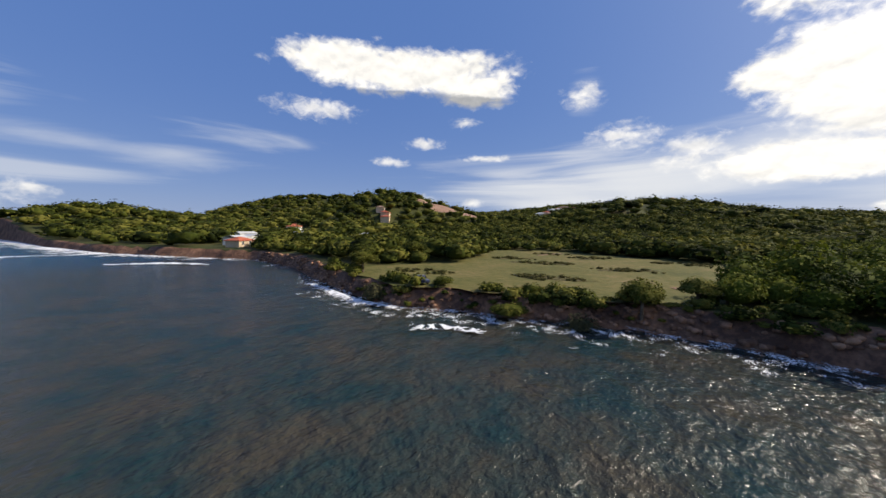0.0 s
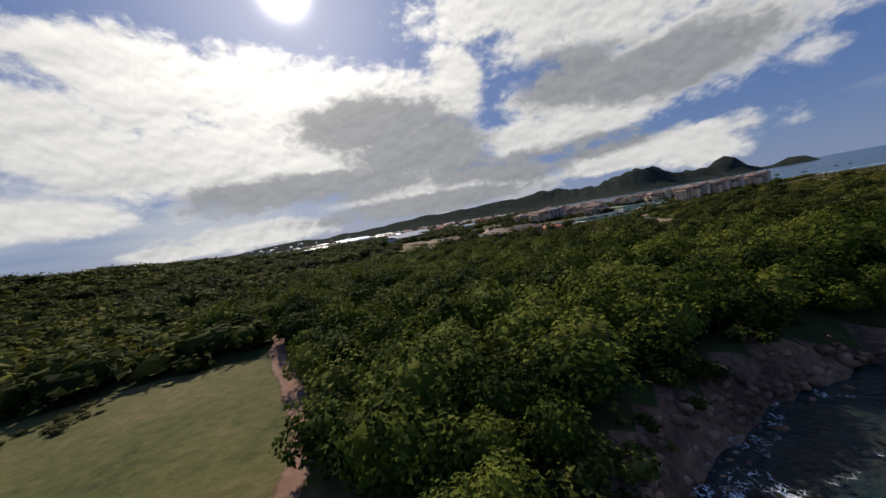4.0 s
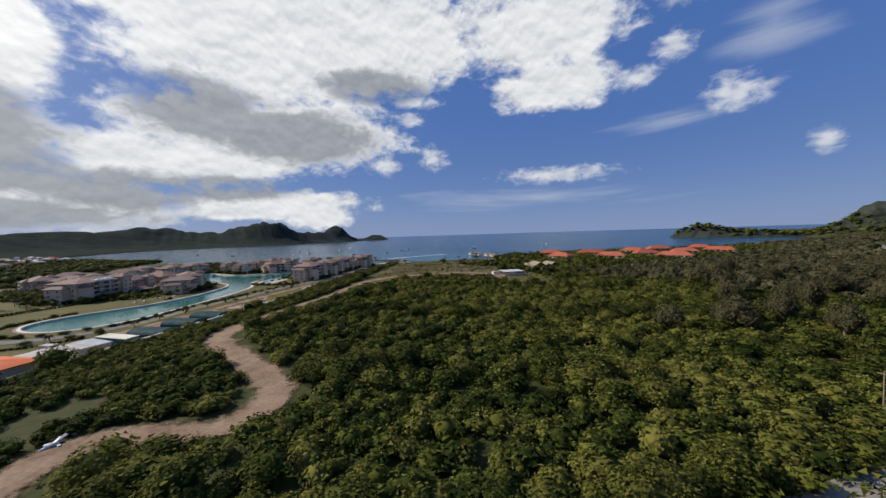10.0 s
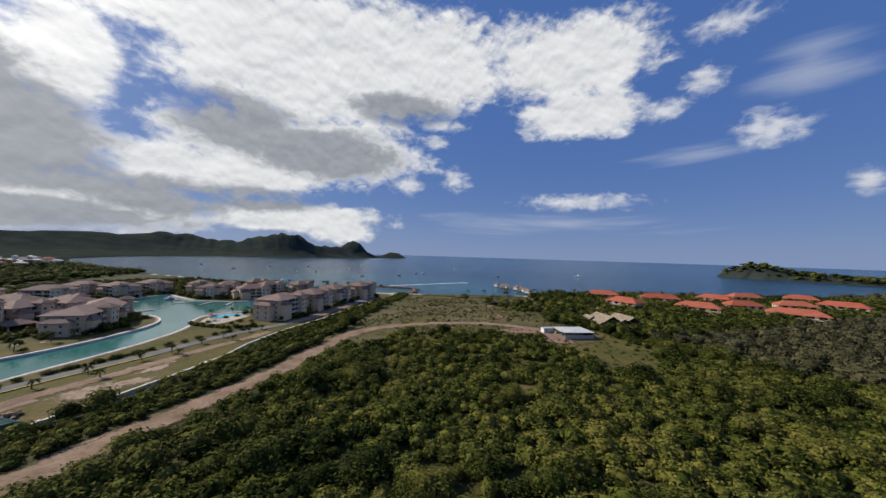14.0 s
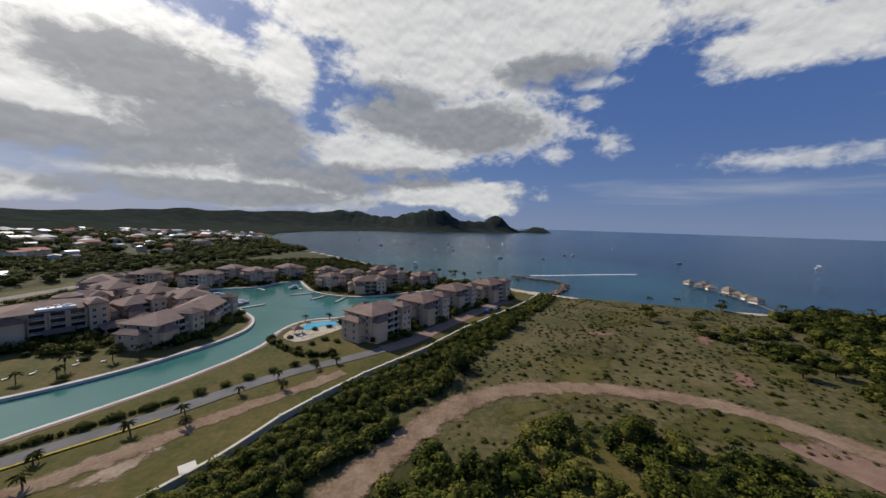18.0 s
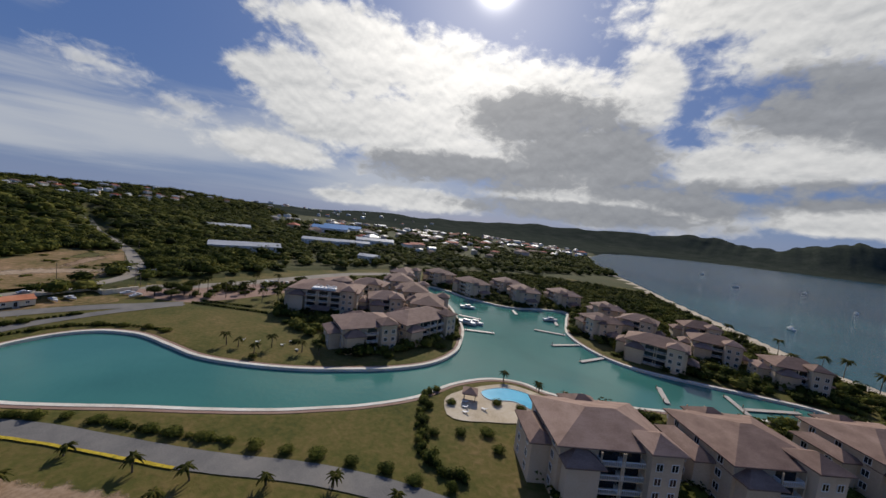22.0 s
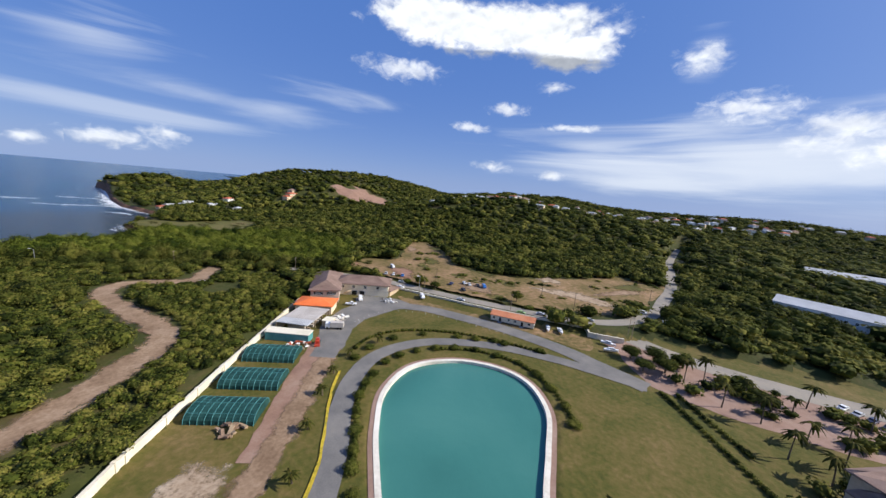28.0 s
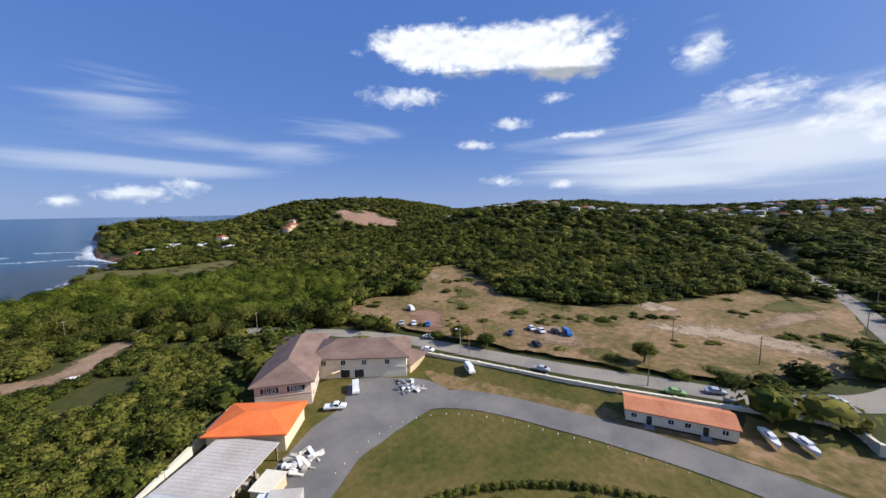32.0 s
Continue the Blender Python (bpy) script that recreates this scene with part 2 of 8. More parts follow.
def paint(name, colours, scale=1.0, rough=0.85, bump=0.3, fine=8.0, island=0.0, metal=0.0, per_object=0.0, stretch=(1, 1, 1), spec=0.16, fine_mix=0.45):
    """A surface of two to four colours, mixed by noise at a coarse and a fine size (cycles a metre), with fine relief."""
    m, t, b = node_mat(name)
    co = t.nodes.new("ShaderNodeTexCoord")
    mp = t.nodes.new("ShaderNodeMapping")
    mp.inputs["Scale"].default_value = stretch
    t.links.new(co.outputs["Object"], mp.inputs["Vector"])
    geo = t.nodes.new("ShaderNodeNewGeometry")
    src = geo.outputs["Position"] if per_object == 0 and stretch == (1, 1, 1) else mp.outputs[0]
    n1, n2 = t.nodes.new("ShaderNodeTexNoise"), t.nodes.new("ShaderNodeTexNoise")
    for n, s, dt in ((n1, scale, 5.0), (n2, fine, 6.0)):
        n.inputs["Scale"].default_value, n.inputs["Detail"].default_value, n.inputs["Roughness"].default_value = s, dt, 0.62
        t.links.new(src, n.inputs["Vector"])
    mixf = t.nodes.new("ShaderNodeMath")
    mixf.operation = "MULTIPLY_ADD"
    t.links.new(n2.outputs["Fac"], mixf.inputs[0])
    mixf.inputs[1].default_value = fine_mix
    sub = t.nodes.new("ShaderNodeMath")
    sub.operation = "MULTIPLY_ADD"
    t.links.new(n1.outputs["Fac"], sub.inputs[0])
    sub.inputs[1].default_value, sub.inputs[2].default_value = 1.25 - fine_mix, -0.12
    t.links.new(sub.outputs[0], mixf.inputs[2])
    fac = mixf.outputs[0]
    if island or per_object:
        rnd = geo.outputs["Random Per Island"] if island else t.nodes.new("ShaderNodeObjectInfo").outputs["Random"]
        k = t.nodes.new("ShaderNodeMath")
        k.operation = "MULTIPLY_ADD"
        t.links.new(rnd, k.inputs[0])
        k.inputs[1].default_value = island or per_object
        t.links.new(fac, k.inputs[2])
        k2 = t.nodes.new("ShaderNodeMath")
        k2.operation = "SUBTRACT"
        t.links.new(k.outputs[0], k2.inputs[0])
        k2.inputs[1].default_value = (island or per_object) / 2
        fac = k2.outputs[0]
    ramp = t.nodes.new("ShaderNodeValToRGB")
    el = ramp.color_ramp.elements
    pos = [0.3 + 0.42 * i / (len(colours) - 1) for i in range(len(colours))]
    while len(el) < len(colours):
        el.new(0.5)
    for e, p, c in zip(el, pos, colours):
        e.position, e.color = p, (*c, 1.0)
    t.links.new(fac, ramp.inputs[0])
    t.links.new(ramp.outputs[0], b.inputs["Base Color"])
    b.inputs["Roughness"].default_value, b.inputs["Metallic"].default_value = rough, metal
    b.inputs["Specular IOR Level"].default_value = spec
    if bump:
        bp = t.nodes.new("ShaderNodeBump")
        bp.inputs["Strength"].default_value, bp.inputs["Distance"].default_value = bump, 0.3 / max(fine, 0.3)
        t.links.new(n2.outputs["Fac"], bp.inputs["Height"])
        t.links.new(bp.outputs[0], b.inputs["Normal"])
    return m


def leafy(name, colours, scale=0.05, island=0.38):
    m = paint(name, colours, scale, 0.85, 0.0, 0.35, island=island, spec=0.05)
    t = m.node_tree
    b = t.nodes["Principled BSDF"]
    # each crown has a tone of its own
    tone = t.nodes.new("ShaderNodeAttribute")
    tone.attribute_name = "tone"
    ramp_in = [n for n in t.nodes if n.bl_idname == "ShaderNodeValToRGB"][0].inputs[0]
    sway = t.nodes.new("ShaderNodeMath")
    sway.operation = "ADD"
    t.links.new(ramp_in.links[0].from_socket, sway.inputs[0])
    t.links.new(tone.outputs["Fac"], sway.inputs[1])
    t.links.new(sway.outputs[0], ramp_in)
    tr = t.nodes.new("ShaderNodeBsdfTranslucent")
    mix = t.nodes.new("ShaderNodeMixShader")
    mix.inputs[0].default_value = 0.22
    t.links.new(b.inputs["Base Color"].links[0].from_socket, tr.inputs[0])
    t.links.new(b.outputs[0], mix.inputs[1])
    t.links.new(tr.outputs[0], mix.inputs[2])
    t.links.new(mix.outputs[0], t.nodes["Material Output"].inputs[0])
    return m


M_GROUND = paint("undergrowth", [(0.028, 0.033, 0.008), (0.048, 0.053, 0.013), (0.089, 0.066, 0.027)], 0.02, 0.95, 0.5, 0.35)
M_LAWN = paint("mown_lawn", [(0.044, 0.050, 0.011), (0.080, 0.076, 0.016), (0.122, 0.094, 0.028), (0.178, 0.122, 0.050)], 0.06, 0.95, 0.5, 0.7, fine_mix=0.55)
M_MEADOW = paint("rough_meadow", [(0.042, 0.048, 0.014), (0.084, 0.077, 0.026), (0.132, 0.104, 0.042), (0.190, 0.140, 0.072)], 0.045, 0.95, 0.6, 0.5, fine_mix=0.65)
M_FIELD = paint("grass_field", [(0.044, 0.052, 0.013), (0.084, 0.084, 0.022), (0.122, 0.104, 0.034), (0.180, 0.132, 0.060)], 0.06, 0.95, 0.6, 0.6, fine_mix=0.6)
M_BARE = paint("bare_earth", [(0.074, 0.067, 0.019), (0.138, 0.102, 0.036), (0.234, 0.148, 0.074), (0.336, 0.214, 0.123)], 0.05, 0.95, 0.4, 0.4, fine_mix=0.6)
M_OLDTILE = paint("weathered_brown_shingle", [(0.132, 0.085, 0.068), (0.198, 0.132, 0.105), (0.264, 0.183, 0.147)], 0.15, 0.85, 0.5, 2.0, stretch=(1, 1, 4))
M_DIRT = paint("dirt_track", [(0.200, 0.134, 0.078), (0.304, 0.218, 0.135), (0.376, 0.286, 0.189)], 0.12, 0.95, 0.5, 1.6)
M_SAND = paint("pale_sand", [(0.361, 0.284, 0.189), (0.499, 0.413, 0.301), (0.585, 0.516, 0.404)], 0.12, 0.95, 0.4, 2.0)
M_ASPHALT = paint("worn_asphalt", [(0.115, 0.110, 0.106), (0.165, 0.155, 0.143), (0.225, 0.205, 0.180)], 0.12, 0.9, 0.2, 3.0)
M_ROAD = paint("dusty_road", [(0.18, 0.165, 0.145), (0.26, 0.23, 0.19), (0.32, 0.27, 0.21)], 0.1, 0.92, 0.2, 2.0)
M_PAVING = paint("brick_paving", [(0.216, 0.133, 0.098), (0.274, 0.175, 0.133), (0.317, 0.224, 0.175)], 0.2, 0.85, 0.3, 4.0)
M_REDEARTH = paint("red_gravel", [(0.187, 0.108, 0.077), (0.255, 0.153, 0.108), (0.306, 0.207, 0.153)], 0.2, 0.95, 0.4, 2.0)
M_ROCK = paint("dark_rock", [(0.096, 0.051, 0.033), (0.250, 0.129, 0.075), (0.461, 0.256, 0.150)], 0.15, 0.9, 0.8, 1.2, island=0.3)
M_RIPRAP = paint("riprap_stone", [(0.140, 0.092, 0.062), (0.270, 0.178, 0.120), (0.420, 0.290, 0.205)], 0.3, 0.9, 0.6, 2.0, island=0.6)
M_KERB = paint("white_concrete", [(0.5, 0.45, 0.37), (0.66, 0.61, 0.52), (0.74, 0.7, 0.62)], 0.15, 0.85, 0.2, 2.0)
M_WALLP = paint("cream_render", [(0.540, 0.475, 0.350), (0.670, 0.605, 0.470), (0.730, 0.675, 0.550)], 0.12, 0.85, 0.15, 2.0)
M_CREAM = paint("cream_stucco", [(0.480, 0.365, 0.245), (0.600, 0.470, 0.325), (0.660, 0.530, 0.385)], 0.12, 0.8, 0.1, 2.5, per_object=0.2)
M_TAN = paint("tan_stucco", [(0.42, 0.32, 0.21), (0.55, 0.43, 0.29), (0.6, 0.49, 0.35)], 0.12, 0.8, 0.1, 2.5)
M_PINK = paint("pink_render", [(0.50, 0.35, 0.28), (0.62, 0.455, 0.37), (0.68, 0.53, 0.44)], 0.12, 0.8, 0.1, 2.5)
M_WHITE = paint("white_paint", [(0.62, 0.61, 0.58), (0.76, 0.75, 0.72), (0.82, 0.81, 0.79)], 0.3, 0.6, 0.1, 3.0)
M_TILE = paint("brown_shingle", [(0.165, 0.104, 0.080), (0.235, 0.153, 0.118), (0.310, 0.212, 0.168)], 0.2, 0.85, 0.5, 3.0, per_object=0.25, stretch=(1, 1, 4))
M_REDTILE = paint("red_roof", [(0.264, 0.062, 0.036), (0.371, 0.097, 0.054), (0.429, 0.150, 0.090)], 0.2, 0.8, 0.4, 3.0, per_object=0.2, stretch=(1, 1, 4))
M_ORANGE = paint("orange_sheet", [(0.62, 0.13, 0.035), (0.74, 0.17, 0.045), (0.78, 0.22, 0.07)], 0.2, 0.5, 0.1, 2.0)
M_SALMON = paint("faded_orange_sheet", [(0.42, 0.15, 0.075), (0.54, 0.21, 0.105), (0.60, 0.27, 0.15)], 0.2, 0.6, 0.1, 2.0)
M_OLDSHEET = paint("weathered_sheet", [(0.350, 0.300, 0.250), (0.450, 0.400, 0.350), (0.560, 0.520, 0.475)], 0.12, 0.55, 0.15, 1.5)
M_METALROOF = paint("white_sheet_roof", [(0.374, 0.374, 0.367), (0.476, 0.476, 0.469), (0.544, 0.544, 0.544)], 0.1, 0.45, 0.1, 1.5)
M_BLUEROOF = paint("blue_sheet_roof", [(0.06, 0.16, 0.35), (0.1, 0.25, 0.48), (0.16, 0.32, 0.55)], 0.2, 0.5, 0.1, 2.0)
M_DARK = paint("dark_glass", [(0.012, 0.014, 0.017), (0.022, 0.025, 0.03)], 0.5, 0.12, 0.0, 2.0, spec=0.6)
# distant hills: lifted, greyed base colour stands in for the haze of distance
M_HAZY_HILL = paint("hazy_far_hill", [(0.026, 0.033, 0.026), (0.040, 0.047, 0.037), (0.060, 0.064, 0.052)], 0.012, 0.95, 1.0, 0.09, spec=0.0)
M_WOOD = paint("weathered_wood", [(0.14, 0.1, 0.07), (0.22, 0.17, 0.12), (0.3, 0.25, 0.19)], 0.5, 0.85, 0.3, 5.0)
M_THATCH = paint("thatch", [(0.16, 0.12, 0.08), (0.27, 0.21, 0.15), (0.38, 0.32, 0.25)], 0.4, 0.95, 0.6, 4.0)
M_BARK = paint("bark", [(0.07, 0.05, 0.035), (0.13, 0.1, 0.07), (0.2, 0.16, 0.12)], 1.0, 0.9, 0.6, 6.0)
M_NET = paint("shade_net", [(0.006, 0.028, 0.026), (0.012, 0.05, 0.045), (0.03, 0.085, 0.075)], 0.5, 0.75, 0.2, 3.0)
M_TEAL = paint("teal_sheet", [(0.06, 0.2, 0.2), (0.1, 0.28, 0.28)], 0.4, 0.6, 0.1, 3.0)
M_STEEL = paint("galvanised_steel", [(0.3, 0.31, 0.32), (0.42, 0.43, 0.44)], 1.0, 0.45, 0.1, 6.0, metal=0.7)
M_RUBBER = paint("black_rubber", [(0.012, 0.012, 0.012), (0.03, 0.03, 0.03)], 2.0, 0.8, 0.1, 8.0)

L_DARK = leafy("dark_leaves", [(0.016, 0.022, 0.005), (0.043, 0.055, 0.010), (0.086, 0.094, 0.017), (0.148, 0.138, 0.030)], 0.03)
L_MID = leafy("mid_leaves", [(0.020, 0.028, 0.006), (0.056, 0.070, 0.012), (0.108, 0.115, 0.020), (0.175, 0.158, 0.036)], 0.03)
L_BRIGHT = leafy("bright_leaves", [(0.019, 0.031, 0.005), (0.057, 0.078, 0.010), (0.112, 0.134, 0.017), (0.178, 0.184, 0.032)], 0.05)
L_GREY = leafy("grey_green_leaves", [(0.043, 0.043, 0.020), (0.078, 0.073, 0.035), (0.113, 0.101, 0.049)], 0.05)
L_DRY = leafy("tussock_leaves", [(0.040, 0.044, 0.014), (0.078, 0.076, 0.024), (0.125, 0.108, 0.040)], 0.2)
L_PALM = leafy("palm_fronds", [(0.024, 0.028, 0.006), (0.053, 0.056, 0.011), (0.097, 0.081, 0.019)], 0.2)


def water(name, colours, scale, wave, bump, reef=None, rough=0.06, spec=0.5):
    m, t, b = node_mat(name)
    geo = t.nodes.new("ShaderNodeNewGeometry").outputs["Position"]
    n = t.nodes.new("ShaderNodeTexNoise")
    n.inputs["Scale"].default_value, n.inputs["Detail"].default_value, n.inputs["Distortion"].default_value = scale, 6.0, 0.6
    t.links.new(geo, n.inputs["Vector"])
    ramp = t.nodes.new("ShaderNodeValToRGB")
    el = ramp.color_ramp.elements
    while len(el) < len(colours):
        el.new(0.5)
    for i, (e, c) in enumerate(zip(el, colours)):
        e.position, e.color = 0.32 + 0.36 * i / (len(colours) - 1), (*c, 1.0)
    t.links.new(n.outputs["Fac"], ramp.inputs[0])
    base = ramp.outputs[0]
    for centre, radius, dark, light, rs in reef or ():
        vd = t.nodes.new("ShaderNodeVectorMath")
        vd.operation = "DISTANCE"
        vd.inputs[1].default_value = centre
        t.links.new(geo, vd.inputs[0])
        near = t.nodes.new("ShaderNodeMapRange")
        near.interpolation_type = "SMOOTHSTEP"
        t.links.new(vd.outputs["Value"], near.inputs[0])
        for i, v in ((1, radius * 0.55), (2, radius), (3, 1.0), (4, 0.0)):
            near.inputs[i].default_value = v
        rn = t.nodes.new("ShaderNodeTexNoise")
        rn.inputs["Scale"].default_value, rn.inputs["Detail"].default_value, rn.inputs["Roughness"].default_value = rs, 8.0, 0.68
        t.links.new(geo, rn.inputs["Vector"])
        rr = t.nodes.new("ShaderNodeValToRGB")
        rr.color_ramp.elements[0].position, rr.color_ramp.elements[0].color = 0.38, (*light, 1.0)
        rr.color_ramp.elements[1].position, rr.color_ramp.elements[1].color = 0.62, (*dark, 1.0)
        t.links.new(rn.outputs["Fac"], rr.inputs[0])
        mx = t.nodes.new("ShaderNodeMix")
        mx.data_type = "RGBA"
        t.links.new(near.outputs[0], mx.inputs[0])
        t.links.new(base, mx.inputs[6])
        t.links.new(rr.outputs[0], mx.inputs[7])
        base = mx.outputs[2]
    t.links.new(base, b.inputs["Base Color"])
    b.inputs["Roughness"].default_value, b.inputs["Specular IOR Level"].default_value, b.inputs["IOR"].default_value = rough, spec, 1.33
    w1, w2 = t.nodes.new("ShaderNodeTexNoise"), t.nodes.new("ShaderNodeTexNoise")
    mp = t.nodes.new("ShaderNodeMapping")
    mp.inputs["Rotation"].default_value, mp.inputs["Scale"].default_value = (0, 0, radians(20)), (1.0, 1.35, 1.0)
    t.links.new(geo, mp.inputs["Vector"])
    for w, s in ((w1, wave), (w2, wave * 4.3)):
        w.inputs["Scale"].default_value, w.inputs["Detail"].default_value = s, 6.0
        t.links.new(mp.outputs[0], w.inputs["Vector"])
    ad = t.nodes.new("ShaderNodeMath")
    ad.operation = "MULTIPLY_ADD"
    t.links.new(w2.outputs["Fac"], ad.inputs[0])
    ad.inputs[1].default_value = 0.35
    t.links.new(w1.outputs["Fac"], ad.inputs[2])
    bp = t.nodes.new("ShaderNodeBump")
    bp.inputs["Strength"].default_value, bp.inputs["Distance"].default_value = bump, 0.9
    t.links.new(ad.outputs[0], bp.inputs["Height"])
    t.links.new(bp.outputs[0], b.inputs["Normal"])
    return m


M_SEA = water("sea_water", [(0.005, 0.032, 0.064), (0.007, 0.046, 0.084), (0.011, 0.062, 0.1)], 0.006, 0.30, 1.0, rough=0.17, spec=0.24,
              reef=[((90, 430, 0), 330, (0.014, 0.07, 0.10), (0.022, 0.10, 0.125), 0.01), ((140, -215, 0), 150, (0.012, 0.085, 0.105), (0.02, 0.125, 0.13), 0.03), ((-60, -290, 0), 175, (0.040, 0.036, 0.026), (0.009, 0.027, 0.029), 0.12)])
M_LAGOON = water("lagoon_water", [(0.036, 0.136, 0.116), (0.044, 0.160, 0.136), (0.056, 0.180, 0.152)], 0.02, 0.5, 0.06, rough=0.05)
M_POOL = water("pool_water", [(0.07, 0.38, 0.55), (0.11, 0.46, 0.63)], 0.2, 1.5, 0.1, rough=0.35, spec=0.06)
M_FOAM = paint("sea_foam", [(0.55, 0.57, 0.58), (0.75, 0.77, 0.78), (0.85, 0.86, 0.87)], 0.4, 0.9, 0.5, 2.0)


def foam_sheet(name, scale, cut):
    """Lacy foam: white where a cell pattern and a coarse noise are high, clear elsewhere; the sheet's own edge value thins it seawards."""
    m = paint(name, [(0.6, 0.62, 0.63), (0.8, 0.81, 0.82), (0.88, 0.89, 0.9)], 0.4, 0.9, 0.4, 2.0)
    t = m.node_tree
    b = t.nodes["Principled BSDF"]
    pos = t.nodes.new("ShaderNodeNewGeometry").outputs["Position"]
    warp = t.nodes.new("ShaderNodeTexNoise")
    warp.inputs["Scale"].default_value, warp.inputs["Detail"].default_value = scale * 0.6, 4.0
    t.links.new(pos, warp.inputs["Vector"])
    add = t.nodes.new("ShaderNodeVectorMath")
    add.operation = "MULTIPLY_ADD"
    t.links.new(warp.outputs["Color"], add.inputs[0])
    add.inputs[1].default_value = (2.2 / scale,) * 3
    t.links.new(pos, add.inputs[2])
    vor = t.nodes.new("ShaderNodeTexVoronoi")
    vor.feature = "DISTANCE_TO_EDGE"
    vor.inputs["Scale"].default_value = scale
    t.links.new(add.outputs[0], vor.inputs["Vector"])
    big = t.nodes.new("ShaderNodeTexNoise")
    big.inputs["Scale"].default_value, big.inputs["Detail"].default_value, big.inputs["Roughness"].default_value = scale * 0.16, 6.0, 0.65
    t.links.new(pos, big.inputs["Vector"])
    edge = t.nodes.new("ShaderNodeAttribute")
    edge.attribute_name = "thin"

    def calc(op, x, y):
        n = t.nodes.new("ShaderNodeMath")
        n.operation = op
        for i, v in enumerate((x, y)):
            if isinstance(v, (int, float)):
                n.inputs[i].default_value = v
            else:
                t.links.new(v, n.inputs[i])
        return n.outputs[0]

    lace = calc("SUBTRACT", 0.55, calc("MULTIPLY", vor.outputs["Distance"], 3.4))
    body = calc("MULTIPLY", calc("SUBTRACT", big.outputs["Fac"], 0.5), 4.2)
    total = calc("SUBTRACT", calc("ADD", lace, body), calc("MULTIPLY", edge.outputs["Fac"], 1.3))
    mr = t.nodes.new("ShaderNodeMapRange")
    mr.interpolation_type = "SMOOTHSTEP"
    t.links.new(total, mr.inputs[0])
    mr.inputs[1].default_value, mr.inputs[2].default_value, mr.inputs[4].default_value = cut, cut + 0.55, 0.9
    clear = t.nodes.new("ShaderNodeBsdfTransparent")
    mix = t.nodes.new("ShaderNodeMixShader")
    t.links.new(mr.outputs[0], mix.inputs[0])
    t.links.new(clear.outputs[0], mix.inputs[1])
    t.links.new(b.outputs[0], mix.inputs[2])
    t.links.new(mix.outputs[0], t.nodes["Material Output"].inputs[0])
    return m



def ragged(name, colours, scale, spread, fine=1.2):
    """Bare earth or grass that thins out to a broken edge; the sheet's value "thin" is 0 in its middle and 1 at its rim."""
    m = paint(name, colours, scale, 0.95, 0.4, fine)
    t = m.node_tree
    b = t.nodes["Principled BSDF"]
    n = t.nodes.new("ShaderNodeTexNoise")
    n.inputs["Scale"].default_value, n.inputs["Detail"].default_value, n.inputs["Roughness"].default_value = spread, 7.0, 0.68
    t.links.new(t.nodes.new("ShaderNodeNewGeometry").outputs["Position"], n.inputs["Vector"])
    edge = t.nodes.new("ShaderNodeAttribute")
    edge.attribute_name = "thin"
    k = t.nodes.new("ShaderNodeMath")
    k.operation = "MULTIPLY_ADD"
    t.links.new(n.outputs["Fac"], k.inputs[0])
    k.inputs[1].default_value = 2.2
    g = t.nodes.new("ShaderNodeMath")
    g.operation = "SUBTRACT"
    t.links.new(k.outputs[0], g.inputs[0])
    t.links.new(edge.outputs["Fac"], g.inputs[1])
    k.inputs[2].default_value = -0.28
    mr = t.nodes.new("ShaderNodeMapRange")
    mr.interpolation_type = "SMOOTHSTEP"
    t.links.new(g.outputs[0], mr.inputs[0])
    mr.inputs[1].default_value, mr.inputs[2].default_value = -0.05, 0.6
    mix = t.nodes.new("ShaderNodeMixShader")
    t.links.new(mr.outputs[0], mix.inputs[0])
    t.links.new(t.nodes.new("ShaderNodeBsdfTransparent").outputs[0], mix.inputs[1])
    t.links.new(b.outputs[0], mix.inputs[2])
    t.links.new(mix.outputs[0], t.nodes["Material Output"].inputs[0])
    return m


R_DIRT = ragged("trodden_earth", [(0.153, 0.095, 0.056), (0.252, 0.167, 0.104), (0.342, 0.243, 0.162)], 0.15, 0.35)
R_SAND = ragged("trodden_sand", [(0.202, 0.136, 0.084), (0.336, 0.248, 0.167), (0.454, 0.360, 0.258)], 0.15, 0.3)
R_RED = ragged("red_earth", [(0.17, 0.09, 0.06), (0.25, 0.14, 0.095), (0.31, 0.195, 0.14)], 0.2, 0.3)
R_GRASS = ragged("rough_grass", [(0.050, 0.052, 0.013), (0.094, 0.084, 0.022), (0.154, 0.116, 0.040)], 0.1, 0.22)
R_TUSSOCK = ragged("brown_tussock", [(0.045, 0.042, 0.014), (0.085, 0.07, 0.026), (0.13, 0.1, 0.042)], 0.2, 0.35)
M_LACE = foam_sheet("foam_lace", 2.1, 0.08)
M_CREST = foam_sheet("foam_crest", 0.6, -0.7)

# ---- helpers for building ----
def mesh_of(name, verts, faces, mat, mats=None, smooth=False):
    me = bpy.data.meshes.new(name)
    me.from_pydata(verts, [], faces)
    for m in [mat] if mats is None else mats:
        me.materials.append(m)
    if smooth:
        me.shade_smooth()
    me.update()
    return me


def structure(name, me, label, category):
    return tagged(new(name, me), label, category, kind="structure")


def thing(name, label, category, group="", at=(0, 0, 0), turn=0.0):
    ob = new(name)
    ob.empty_display_size = 0.5
    ob.matrix_world = pose(*at, 0, 0, turn)
    return tagged(ob, label, category, group)


def part(name, bm, mat, parent, label=""):
    me = bpy.data.meshes.new(name)
    bm.to_mesh(me)
    bm.free()
    for m in mat if isinstance(mat, (list, tuple)) else [mat]:
        me.materials.append(m)
    return piece(name, me, parent, None, label)


